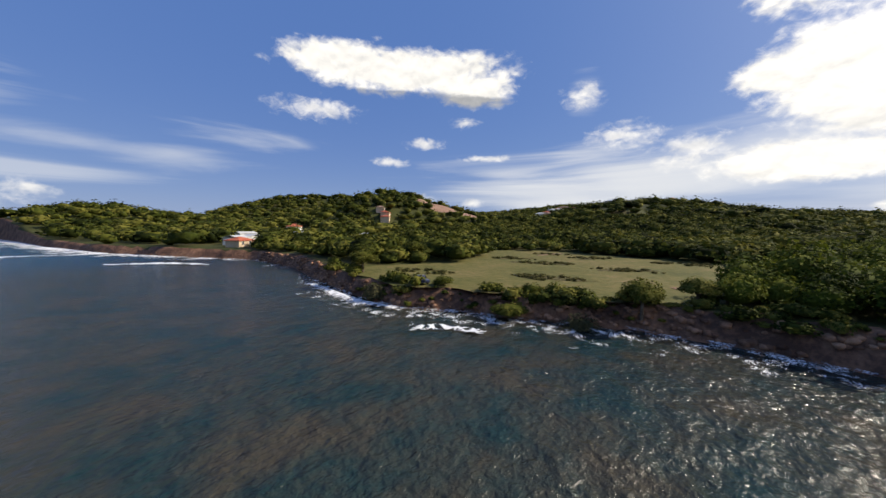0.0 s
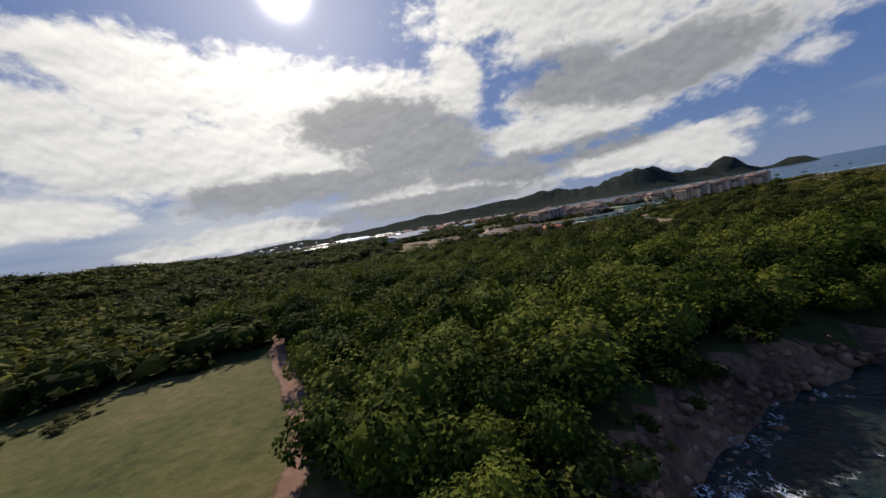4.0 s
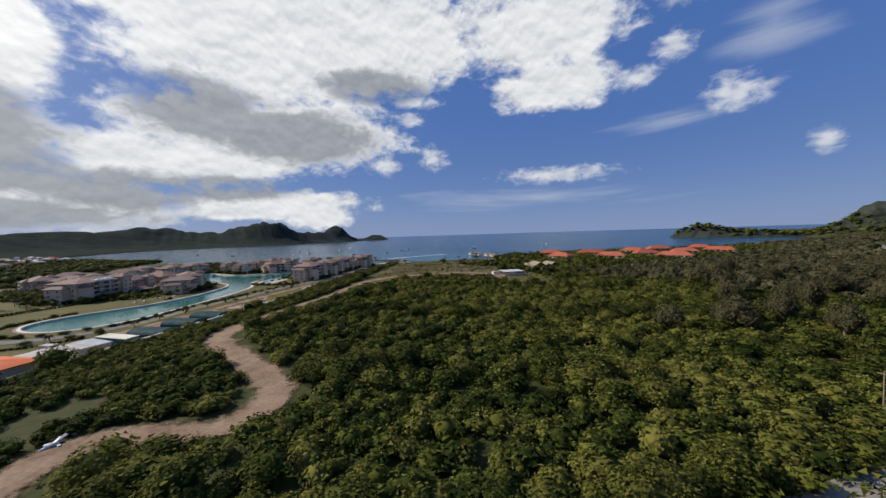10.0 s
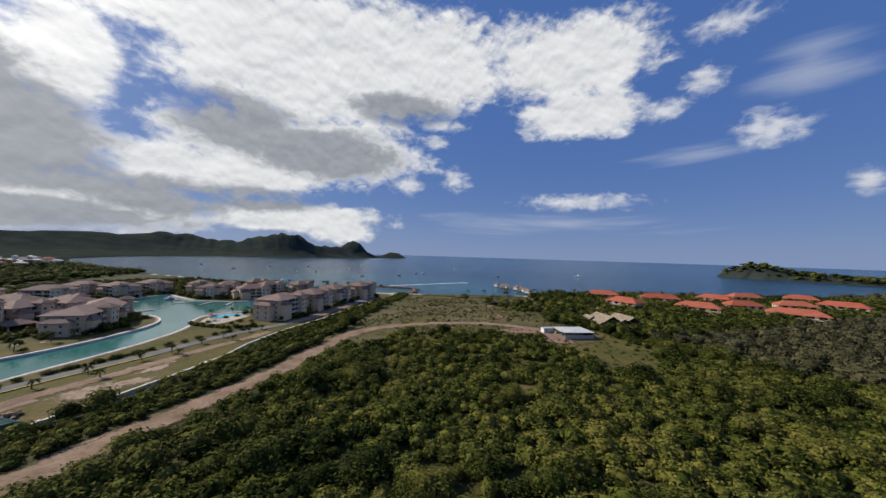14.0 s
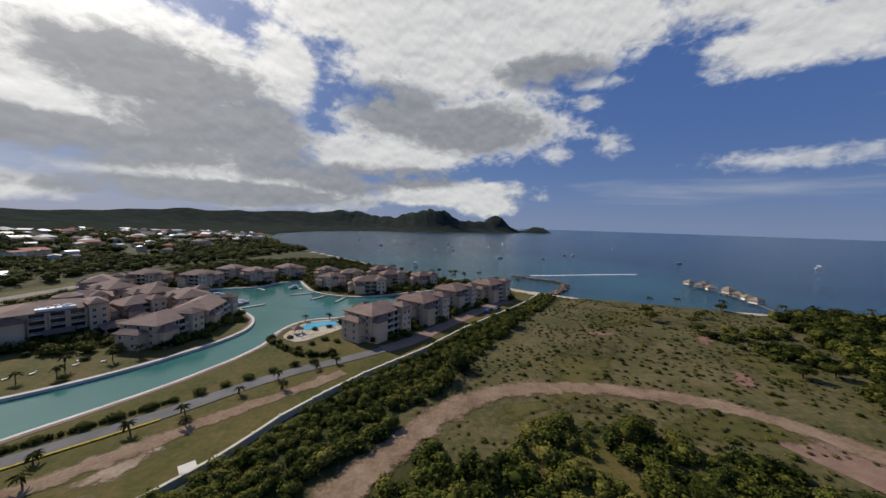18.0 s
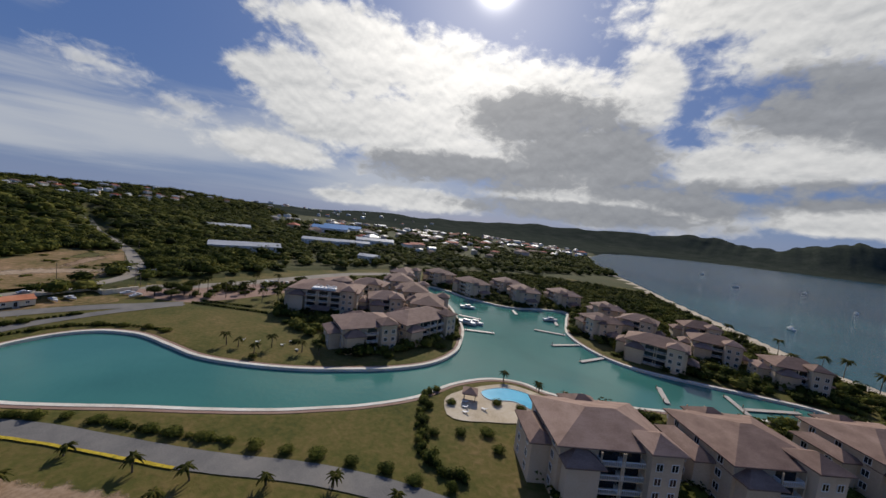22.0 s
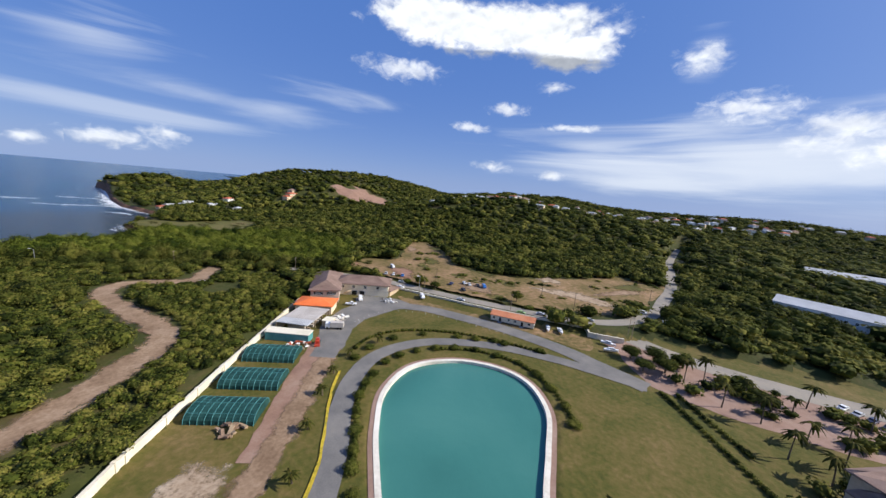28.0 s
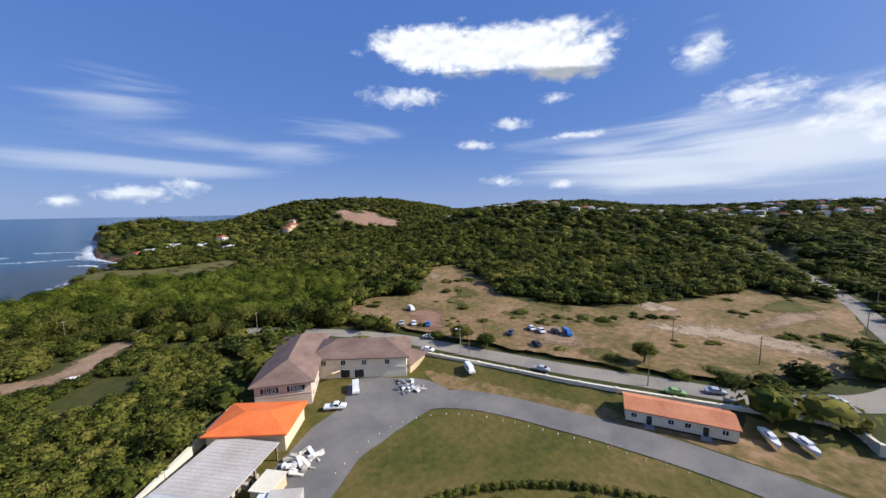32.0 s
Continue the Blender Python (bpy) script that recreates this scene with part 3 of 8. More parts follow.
def piece(name, me, parent, m=None, label=""):
    ob = new(name, me)
    ob.parent = parent
    if m is not None:
        ob.matrix_basis = m
    return tagged(ob, label) if label else ob


def add_box(bm, x0, y0, z0, x1, y1, z1, mi=0, turn=0.0, about=(0, 0)):
    c, s = math.cos(radians(turn)), math.sin(radians(turn))
    vs = []
    for z in (z0, z1):
        for x, y in ((x0, y0), (x1, y0), (x1, y1), (x0, y1)):
            u, v = x - about[0], y - about[1]
            vs.append(bm.verts.new((about[0] + c * u - s * v, about[1] + s * u + c * v, z)))
    for f in ((3, 2, 1, 0), (4, 5, 6, 7), (0, 1, 5, 4), (1, 2, 6, 5), (2, 3, 7, 6), (3, 0, 4, 7)):
        bm.faces.new([vs[i] for i in f]).material_index = mi
    return vs


def boxes(*specs):
    bm = bmesh.new()
    for s in specs:
        add_box(bm, *s)
    return bm


def add_tube(bm, a, b, r0, r1, n=7, mi=0):
    a, b = Vector(a), Vector(b)
    q = (b - a).to_track_quat("Z", "Y")
    rings = [[bm.verts.new(p + q @ Vector((r * math.cos(6.2832 * i / n), r * math.sin(6.2832 * i / n), 0))) for i in range(n)] for p, r in ((a, r0), (b, r1))]
    for i in range(n):
        bm.faces.new((rings[0][i], rings[0][(i + 1) % n], rings[1][(i + 1) % n], rings[1][i])).material_index = mi
    bm.faces.new(rings[1]).material_index = mi
    bm.faces.new(rings[0][::-1]).material_index = mi


def smooth_line(pts, step=3.0, closed=False):
    """Points at even steps on a soft curve through the given ones."""
    p = np.array(pts, float)
    n = len(p)
    out = []
    for i in range(n if closed else n - 1):
        q = [p[(i + k) % n] if closed else p[min(max(i + k, 0), n - 1)] for k in (-1, 0, 1, 2)]
        m = max(2, int(np.linalg.norm(q[2] - q[1]) / step))
        for u in np.arange(m) / m:
            out.append(0.5 * (2 * q[1] + (q[2] - q[0]) * u + (2 * q[0] - 5 * q[1] + 4 * q[2] - q[3]) * u * u + (3 * q[1] - q[0] - 3 * q[2] + q[3]) * u ** 3))
    if not closed:
        out.append(p[-1])
    return np.array(out)


def inside(x, y, poly):
    poly = np.asarray(poly)
    r = np.zeros(np.shape(x), bool)
    for (x0, y0), (x1, y1) in zip(poly, np.roll(poly, -1, 0)):
        c = (y0 > y) != (y1 > y)
        if y1 != y0:
            r ^= c & (x < (x1 - x0) * (y - y0) / (y1 - y0) + x0)
    return r


def dist_line(x, y, pts, closed=False):
    pts = np.asarray(pts, float)
    d = np.full(np.shape(x), 1e9)
    for a, b in zip(pts, np.roll(pts, -1, 0)) if closed else zip(pts[:-1], pts[1:]):
        ab = b - a
        u = np.clip(((x - a[0]) * ab[0] + (y - a[1]) * ab[1]) / max(ab @ ab, 1e-9), 0, 1)
        d = np.minimum(d, np.hypot(x - a[0] - u * ab[0], y - a[1] - u * ab[1]))
    return d


def signed(x, y, poly):
    d = dist_line(x, y, poly, True)
    return np.where(inside(x, y, poly), d, -d)


def ramp(v, lo, hi):
    u = np.clip((v - lo) / (hi - lo), 0, 1)
    return u * u * (3 - 2 * u)


def wobble(x, y, size, seed=0.0):
    return (np.sin(x / size + seed) * np.cos(y / size * 1.3 + 2 * seed) + 0.6 * np.sin((x + y) / size * 1.9 + 3 * seed) + 0.4 * np.cos((x - 1.4 * y) / size * 3.1 + seed)) / 2.0


# ---- the plan, in metres ----
COAST = [(-95, -966), (-104, -880), (-108, -784), (-101, -600), (-104, -500), (-113, -452), (-122, -415), (-128, -398), (-119, -360), (-103, -326), (-94, -304), (-91, -291), (-94, -280), (-96, -265),
         (-98, -252), (-97, -240), (-92, -226), (-84, -215), (-74, -207), (-60, -200), (-46, -203), (-34, -199), (-21, -191), (-3, -183), (16, -173), (48, -170), (83, -171), (114, -172), (166, -171), (378, -149), (651, -108),
         (1000, -75), (1330, -95), (1420, -70), (1480, 10), (1490, 200), (1470, 430), (1425, 505), (1385, 470), (1370, 300), (1340, 130), (1300, 45), (1000, 25), (640, 60), (520, 105), (420, 150), (330, 200), (262, 222),
         (196, 240), (157, 256), (132, 278), (112, 300), (92, 330), (70, 352), (34, 374), (-79, 531), (-147, 629), (-239, 740), (-400, 1050), (-520, 1450), (-480, 1800), (-330, 2080), (-60, 2230), (180, 2330), (420, 2500), (700, 2600),
         (860, 2720), (1000, 2900), (1180, 2960), (1349, 3048), (1320, 3120), (1100, 3150), (900, 3400), (500, 4300), (300, 4900), (-4900, 4900), (-4900, -4900), (-1200, -4900), (-900, -2500), (-700, -1500), (-520, -1150), (-380, -1010), (-270, -1000), (-160, -1010)]
LAGOON = [(-117, 67), (-132, 62), (-146, 68), (-154, 80), (-154, 92), (-145, 103), (-131, 110), (-116, 117), (-104, 127), (-92, 141), (-83, 156), (-76, 171), (-73, 187), (-77, 203), (-87, 217), (-98, 229), (-113, 240), (-138, 256),
          (-165, 266), (-184, 270), (-188, 280), (-170, 285), (-149, 284), (-118, 294), (-104, 315), (-92, 326), (-81, 306), (-66, 279), (-46, 265), (-28, 262), (-10, 269), (12, 281), (30, 289), (31, 277), (16, 258), (2, 242), (-12, 226), (-26, 212), (-36, 206), (-45, 204),
          (-53, 196), (-57, 182), (-57, 165), (-61, 150), (-65, 141), (-71, 129), (-80, 115), (-90, 101), (-98, 89), (-106, 78)]
LAGOON = [tuple(p) for p in smooth_line(LAGOON, 2.2, True)]
WALL = [(-130, -16), (-109, 6), (-61, 56), (-36, 88), (-28, 104), (-9, 130), (13, 153), (36, 183), (85, 237), (112, 274)]
PRECINCT = WALL + [(96, 318), (66, 350), (34, 368), (-79, 525), (-205, 480), (-262, 330), (-264, 200), (-234, 112), (-214, 93), (-197, 47), (-187, 13), (-179, -9), (-163, -40)]
FIELD = [(-95.5, -299), (-93.5, -290), (-96, -280), (-98, -266), (-100, -256), (-101, -247), (-109, -243), (-122, -234), (-142, -222), (-156, -216), (-171, -226), (-184, -244), (-196, -265), (-205, -290), (-199, -312), (-165, -308), (-140, -305), (-120, -316), (-106, -322)]
CLEARING = [(-186, -62), (-206, -74), (-228, -64), (-262, -92), (-296, -120), (-312, -112), (-284, -58), (-256, -26), (-262, 8), (-286, 34), (-332, 56), (-352, 66), (-352, 96), (-300, 98), (-262, 96), (-240, 88), (-222, 66), (-208, 34), (-200, 8), (-190, -28)]
MEADOW = [(0, 94), (13, 112), (31, 138), (51, 166), (75, 198), (103, 229), (127, 253), (152, 250), (192, 232), (232, 208), (222, 160), (178, 112), (152, 86), (150, 52), (138, 18), (112, 2), (96, 12), (104, 40), (108, 62), (92, 74), (66, 92), (40, 96), (26, 82)]
STREET = [(900, -55), (651, -93), (378, -128), (220, -142), (133, -147), (87, -147), (45, -151), (15, -150), (-17, -142), (-55, -132), (-91, -118), (-119, -101), (-148, -72), (-168, -47), (-183, -22), (-193, 8), (-201, 32), (-209, 52), (-218, 74), (-229, 91), (-248, 101), (-275, 105), (-306, 103), (-350, 100), (-425, 88), (-500, 75), (-700, 55)]
GATE_ROAD = [(-229, 93), (-226, 104), (-222, 122), (-224, 150), (-234, 190), (-244, 240), (-238, 300)]
OUTER_ROAD = [(-112, 39), (-120, 31), (-130, 21), (-141, 13), (-152, 11), (-163, 13), (-173, 23), (-180, 41), (-186, 64), (-188, 88), (-186, 103), (-184, 120)]
INNER_ROAD = [(-184, 120), (-181, 105), (-177, 90), (-168, 71), (-155, 56), (-141, 49), (-126, 49), (-113, 56), (-103, 66), (-95, 77), (-87, 86), (-75, 97), (-65, 106), (-56, 115), (-45, 127), (-32, 138), (-18, 147), (-4, 157)]
DRIVE = [(-4, 157), (8, 168), (24, 189), (42, 211), (62, 236), (80, 250)]
GRAVEL = [(-118, 35), (-106, 47), (-93, 61), (-83, 71), (-72, 81), (-58, 94), (-44, 109), (-30, 122), (-17, 135)]
DIRT = [(-118, -100), (-108, -82), (-99, -68), (-88, -70), (-76, -76), (-67, -69), (-66, -54), (-71, -34), (-77, -10), (-75, 4), (-66, 15), (-55, 27), (-43, 38), (-28, 52), (-15, 66), (-4, 80), (8, 95), (22, 108), (40, 116), (64, 116), (85, 111), (103, 102), (114, 90), (122, 76)]
TRAIL = [(-118, -246), (-121, -240), (-126, -233), (-136, -226), (-150, -217), (-170, -200)]
HILLS = [(-443, -570, 51, 105, 85), (-330, -545, 4, 80, 60), (-175, -830, 25, 75, 95), (-300, -800, 8, 120, 90), (-602, -263, 30, 150, 95), (-720, -60, 20, 170, 120), (-900, -420, 36, 220, 200), (-1280, -405, 44, 260, 200), (-1400, 120, 40, 260, 240), (-1715, 616, 28, 300, 260), (-2020, 1390, 45, 380, 330), (-1930, 2130, 53, 380, 320), (-1650, 2650, 78, 330, 260), (-1250, 2880, 58, 300, 230), (-860, 3020, 79, 300, 230), (-430, 2980, 103, 280, 220), (20, 2800, 79, 200, 180), (215, 2730, 118, 150, 130), (400, 2780, 42, 140, 120), (560, 2900, 70, 110, 110),
         (775, 2950, 125, 105, 95), (1180, 3040, 54, 90, 55), (1425, -20, 72, 50, 60), (1400, 60, 7, 60, 90), (1425, 400, 38, 50, 65), (1420, 250, 14, 45, 90), (-520, -1000, 44, 150, 140), (-760, -900, 46, 200, 170), (-1000, -1100, 60, 240, 240)]


def height(x, y):
    """The height of the ground."""
    x, y = np.asarray(x, float), np.asarray(y, float)
    z = 4.0 + 0.5 * wobble(x, y, 37.0) + 6.0 * ramp(-x, 270, 900) + 8 * ramp(-x, 900, 2500)
    for hx, hy, hz, wx, wy in HILLS:
        z = z + hz * np.exp(-(((x - hx) / wx) ** 2 + ((y - hy) / wy) ** 2) / 1.6) * (1 + (0.16 if hy < 1300 else 0.3) * wobble(x, y, wx * 0.3, hx) + 0.07 * wobble(x, y, wx * 0.11, hy))
    for poly, flat, soft in ((PRECINCT, 2.5, 4.0), (FIELD, 3.6, 12.0), (CLEARING, 5.0, 10.0), (MEADOW, 4.0, 8.0)):
        w = ramp(signed(x, y, poly), -soft, 0.5)
        z = z * (1 - w) + flat * w
    for line, half, flat in ((STREET[:12], 6, 3.0), (STREET[11:21], 7, 4.0), (STREET[19:], 7, 5.0), (DIRT, 6, 4.0)):
        w = 1 - ramp(dist_line(x, y, line), half, half + 8)
        z = z * (1 - w) + flat * w
    c = signed(x, y, COAST)
    edge = np.where(y < -205, 3.2, np.where(y > 190, 16.0, 9.0))
    z = np.where(c > 0, 0.25 + (z - 0.25) * ramp(c, -0.5, edge), -0.4 + 0.3 * np.maximum(c, -40))
    return np.where(signed(x, y, LAGOON) > -0.3, -1.5, z)


def axis_lines(lo, hi, fine):
    """Grid lines that are close together in the middle and far apart outside."""
    inner = []
    v = lo
    while v < hi:
        inner.append(v)
        v += 2.0 if fine[0] <= v < fine[1] else 4.0
    out, s = [], 8.0
    while v < 4900:
        out.append(v)
        v, s = v + s, min(s * 1.12, 90)
    v, s, low = lo - 8.0, 8.0, []
    while v > -4900:
        low.append(v)
        v, s = v - s, min(s * 1.12, 90)
    return np.array([-4900.0] + low[::-1] + inner + out + [4900.0])


gx, gy = axis_lines(-480, 320, (-192, 36)), axis_lines(-420, 400, (56, 332))
GX, GY = np.meshgrid(gx, gy, indexing="ij")
GZ = height(GX, GY)
ni, nj = GX.shape
idx = np.arange(ni * nj).reshape(ni, nj)
quads = np.stack([idx[:-1, :-1], idx[1:, :-1], idx[1:, 1:], idx[:-1, 1:]], -1).reshape(-1, 4)
keep = (GZ.ravel()[quads] > -9).any(1)
quads = quads[keep]
ground_mesh = mesh_of("ground", np.stack([GX, GY, GZ], -1).reshape(-1, 3).tolist(), quads.tolist(), M_GROUND, [M_GROUND, M_LAWN, M_SAND, M_ROCK, M_BARE, M_HAZY_HILL, M_REDEARTH], smooth=True)
cx, cy, cz = (g.ravel()[quads].mean(1) for g in (GX, GY, GZ))
BROWN = [(-430, -520), (-505, -538), (-545, -480), (-520, -425), (-462, -430), (-426, -474)]
SHORT = [(60, -12), (92, 0), (104, 30), (104, 60), (66, 88), (42, 92), (24, 78), (10, 60), (34, 20)]
kinds = np.where(inside(cx, cy, PRECINCT) | inside(cx, cy, SHORT), 1, 0)
cs = signed(cx, cy, COAST)
kinds = np.where((cs < 20) & (cy > 150) & (cx > -420) & (cy < 1200), 2, kinds)
kinds = np.where((cs < 3.6) & (cy < -150) & (cx < 700), 3, kinds)
kinds = np.where(inside(cx, cy, BROWN), 6, kinds)
# past 1350 m the ground takes the colour with haze mixed in
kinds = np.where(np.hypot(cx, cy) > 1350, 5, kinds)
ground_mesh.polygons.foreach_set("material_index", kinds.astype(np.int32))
structure("ground", ground_mesh, "dark green scrubby ground of the coast and hills", "ground")


def flat_disc(name, radius, z, rings, mat, label, category):
    vs, fs, n = [(0, 0, z(0))], [], 96
    for r in rings:
        vs += [(r * math.cos(6.2832 * i / n), r * math.sin(6.2832 * i / n), z(r)) for i in range(n)]
    for i in range(n):
        fs.append((0, 1 + i, 1 + (i + 1) % n))
        for k in range(len(rings) - 1):
            a, b = 1 + k * n, 1 + (k + 1) * n
            fs.append((a + i, b + i, b + (i + 1) % n, a + (i + 1) % n))
    structure(name, mesh_of(name, vs, fs, mat, smooth=True), label, category)


# the far sea lifts a little, in place of the horizon that lies past the drawn distance
flat_disc("sea", 4950, lambda r: 26 * max(0, (r - 2600) / 2350) ** 1.5, (300, 800, 1500, 2600, 3200, 3800, 4400, 4930), M_SEA, "dark blue tropical sea, rippled by the wind", "sea")
structure("lagoon", mesh_of("lagoon", [(x, y, 1.75) for x, y in LAGOON], [tuple(range(len(LAGOON)))], M_LAGOON), "still turquoise water of the marina lagoon", "water")


def ribbon(pts, half, z, lift=0.06, rough=0.0, step=3.0, closed=False):
    """A strip along a line: z is a height or None for the ground's own."""
    p = smooth_line(pts, step, closed)
    t = np.gradient(p, axis=0) if not closed else np.roll(p, -1, 0) - np.roll(p, 1, 0)
    t /= np.linalg.norm(t, axis=1)[:, None] + 1e-9
    nrm = np.stack([-t[:, 1], t[:, 0]], 1)
    jit = [1 + rough * wobble(p[:, 0], p[:, 1], 3.0, s) for s in (1.0, 2.3)]
    rows = [p + nrm * (half * k * (jit[0] if k > 0 else jit[1]))[:, None] for k in (-1.0, -0.33, 0.33, 1.0)]
    vs = []
    for r in rows:
        zz = height(r[:, 0], r[:, 1]) + lift if z is None else np.full(len(r), z + lift)
        vs += np.c_[r, zz].tolist()
    n = len(p)
    fs = [(k * n + i, k * n + (i + 1) % n, (k + 1) * n + (i + 1) % n, (k + 1) * n + i) for k in range(3) for i in range(n if closed else n - 1)]
    return [tuple(v) for v in vs], [f[::-1] for f in fs]


def add_pipe(bm, pts, r, n=5):
    """One tube through all the points."""
    pts = [Vector(p) for p in pts]
    rings = []
    for i, p in enumerate(pts):
        q = (pts[min(i + 1, len(pts) - 1)] - pts[max(i - 1, 0)]).to_track_quat("Z", "Y")
        rings.append([bm.verts.new(p + q @ Vector((r * math.cos(6.2832 * k / n), r * math.sin(6.2832 * k / n), 0))) for k in range(n)])
    for a, b in zip(rings[:-1], rings[1:]):
        for k in range(n):
            bm.faces.new((a[k], a[(k + 1) % n], b[(k + 1) % n], b[k]))
    bm.faces.new(rings[-1])
    bm.faces.new(rings[0][::-1])


def sheet(name, poly, z, mat, label, category, jag=0.6, step=3.0):
    p = smooth_line(poly, step, True)
    p = p + np.stack([wobble(p[:, 0], p[:, 1], 4.0, 0.7), wobble(p[:, 1], p[:, 0], 4.5, 1.9)], 1) * jag
    bm = bmesh.new()
    f = bm.faces.new([bm.verts.new((x, y, z)) for x, y in p])
    bmesh.ops.triangulate(bm, faces=[f])
    bmesh.ops.recalc_face_normals(bm, faces=bm.faces)
    me = bpy.data.meshes.new(name)
    bm.to_mesh(me)
    bm.free()
    me.materials.append(mat)
    if len(me.polygons) and me.polygons[0].normal.z < 0:
        me.flip_normals()
    return structure(name, me, label, category)


def road(name, pts, half, z, mat, label, category="road", lift=0.06, rough=0.03, step=3.0):
    v, f = ribbon(pts, half, z, lift, rough, step)
    return structure(name, mesh_of(name, v, f, mat), label, category)


def thinned(ob, values):
    at = ob.data.attributes.new("thin", "FLOAT", "POINT")
    at.data.foreach_set("value", values)
    return ob


def track(name, pts, half, z, mat, label, category="track", lift=0.06, rough=0.03):
    ob = road(name, pts, half, z, mat, label, category, lift, rough)
    n = len(ob.data.vertices) // 4
    return thinned(ob, [1.0] * n + [0.0] * (2 * n) + [1.0] * n)


def patch(name, x, y, rx, ry, turn, z, mat, label, category="ground"):
    """An uneven oval of ground cover."""
    vs, thin, n = [(x, y, z)], [0.0], 20
    for r, v in ((0.5, 0.25), (1.0, 1.0)):
        for i in range(n):
            a = 6.2832 * i / n
            k = r * (1 + 0.22 * math.sin(2 * a + x) + 0.16 * math.sin(3 * a + y))
            u, w = rx * k * math.cos(a), ry * k * math.sin(a)
            c, s = math.cos(radians(turn)), math.sin(radians(turn))
            vs.append((x + c * u - s * w, y + s * u + c * w, z))
            thin.append(v)
    fs = [(0, 1 + i, 1 + (i + 1) % n) for i in range(n)] + [(1 + i, 1 + n + i, 1 + n + (i + 1) % n, 1 + (i + 1) % n) for i in range(n)]
    return thinned(structure(name, mesh_of(name, vs, fs, mat), label, category), thin)


sheet("field", FIELD, 3.7, M_FIELD, "yellow-green grass field above the low sea cliff", "field", 1.6)
sheet("meadow", MEADOW, 4.1, M_MEADOW, "rough dry meadow with bare patches", "meadow", 2.0)
sheet("clearing", CLEARING, 5.1, M_BARE, "bare sandy clearing used as a car park", "clearing", 2.0)
road("street", STREET, 3.6, None, M_ROAD, "dusty grey two-lane street", lift=0.12)
road("gate_road", GATE_ROAD, 5.5, 2.5, M_ROAD, "grey road to the resort's gate", lift=0.11)
road("outer_road", OUTER_ROAD, 4.2, 2.5, M_ASPHALT, "curved grey asphalt road beside the oval lawn", lift=0.14)
road("inner_road", INNER_ROAD, 2.9, 2.5, M_ASPHALT, "narrow winding asphalt road round the lagoon", lift=0.17)
road("drive", DRIVE, 4.2, 2.5, M_PAVING, "reddish brick-paved drive before the apartments", lift=0.16)
track("gravel_track", GRAVEL, 3.9, 2.5, R_DIRT, "sandy gravel track beside the lawn", lift=0.12, rough=0.35)
track("dirt_track", DIRT, 5.8, None, R_DIRT, "wide rutted earth track through the scrub", lift=0.32, rough=0.3)
track("field_trail", TRAIL, 1.9, None, R_RED, "worn reddish trail over the grass", lift=0.2, rough=0.4)

# ---- scrub and woods ----
def clump(seed, leaves, flat=0.75, leaf=0.2, droop=0.35, sub=1):
    """A crown of radius 1 round its middle: an uneven core and a shell of small leaf sprays."""
    rng = np.random.default_rng(seed)
    bm = bmesh.new()
    bmesh.ops.create_icosphere(bm, subdivisions=sub, radius=0.86)
    v = np.array([q.co for q in bm.verts])
    f = np.array([[w.index for w in t.verts] for t in bm.faces])
    bm.free()
    lob = rng.normal(size=(13, 3)) * [1, 1, 0.8]
    lob /= np.linalg.norm(lob, axis=1)[:, None]
    swell = lambda d: 0.62 + 0.46 * np.clip((d @ lob.T), 0, 1).max(1) ** 5 + 0.04 * np.sin(d @ np.array([9.0, 7.0, 5.0]))
    v = v * swell(v / np.linalg.norm(v, axis=1)[:, None])[:, None]
    d = rng.normal(size=(leaves, 3))
    d[:, 2] = np.abs(d[:, 2]) * 1.1 - droop
    d /= np.linalg.norm(d, axis=1)[:, None]
    c = d * (swell(d) * rng.uniform(0.86, 1.13, leaves))[:, None]
    nrm = d + rng.normal(size=(leaves, 3)) * 0.55 + [0, 0, 0.5]
    nrm /= np.linalg.norm(nrm, axis=1)[:, None]
    a = np.cross(nrm, rng.normal(size=(leaves, 3)))
    a /= np.linalg.norm(a, axis=1)[:, None]
    b = np.cross(nrm, a)
    s = leaf * rng.uniform(0.6, 1.35, leaves)[:, None]
    quad = np.stack([c - a * s * 0.9 - b * s * 0.5, c + a * s - b * s * 0.4, c + b * s], 1).reshape(-1, 3)
    lf = len(v) + np.arange(leaves * 3).reshape(-1, 3)
    allv = np.r_[v, quad] * [1, 1, flat]
    tris = np.r_[f, lf]
    return allv, tris


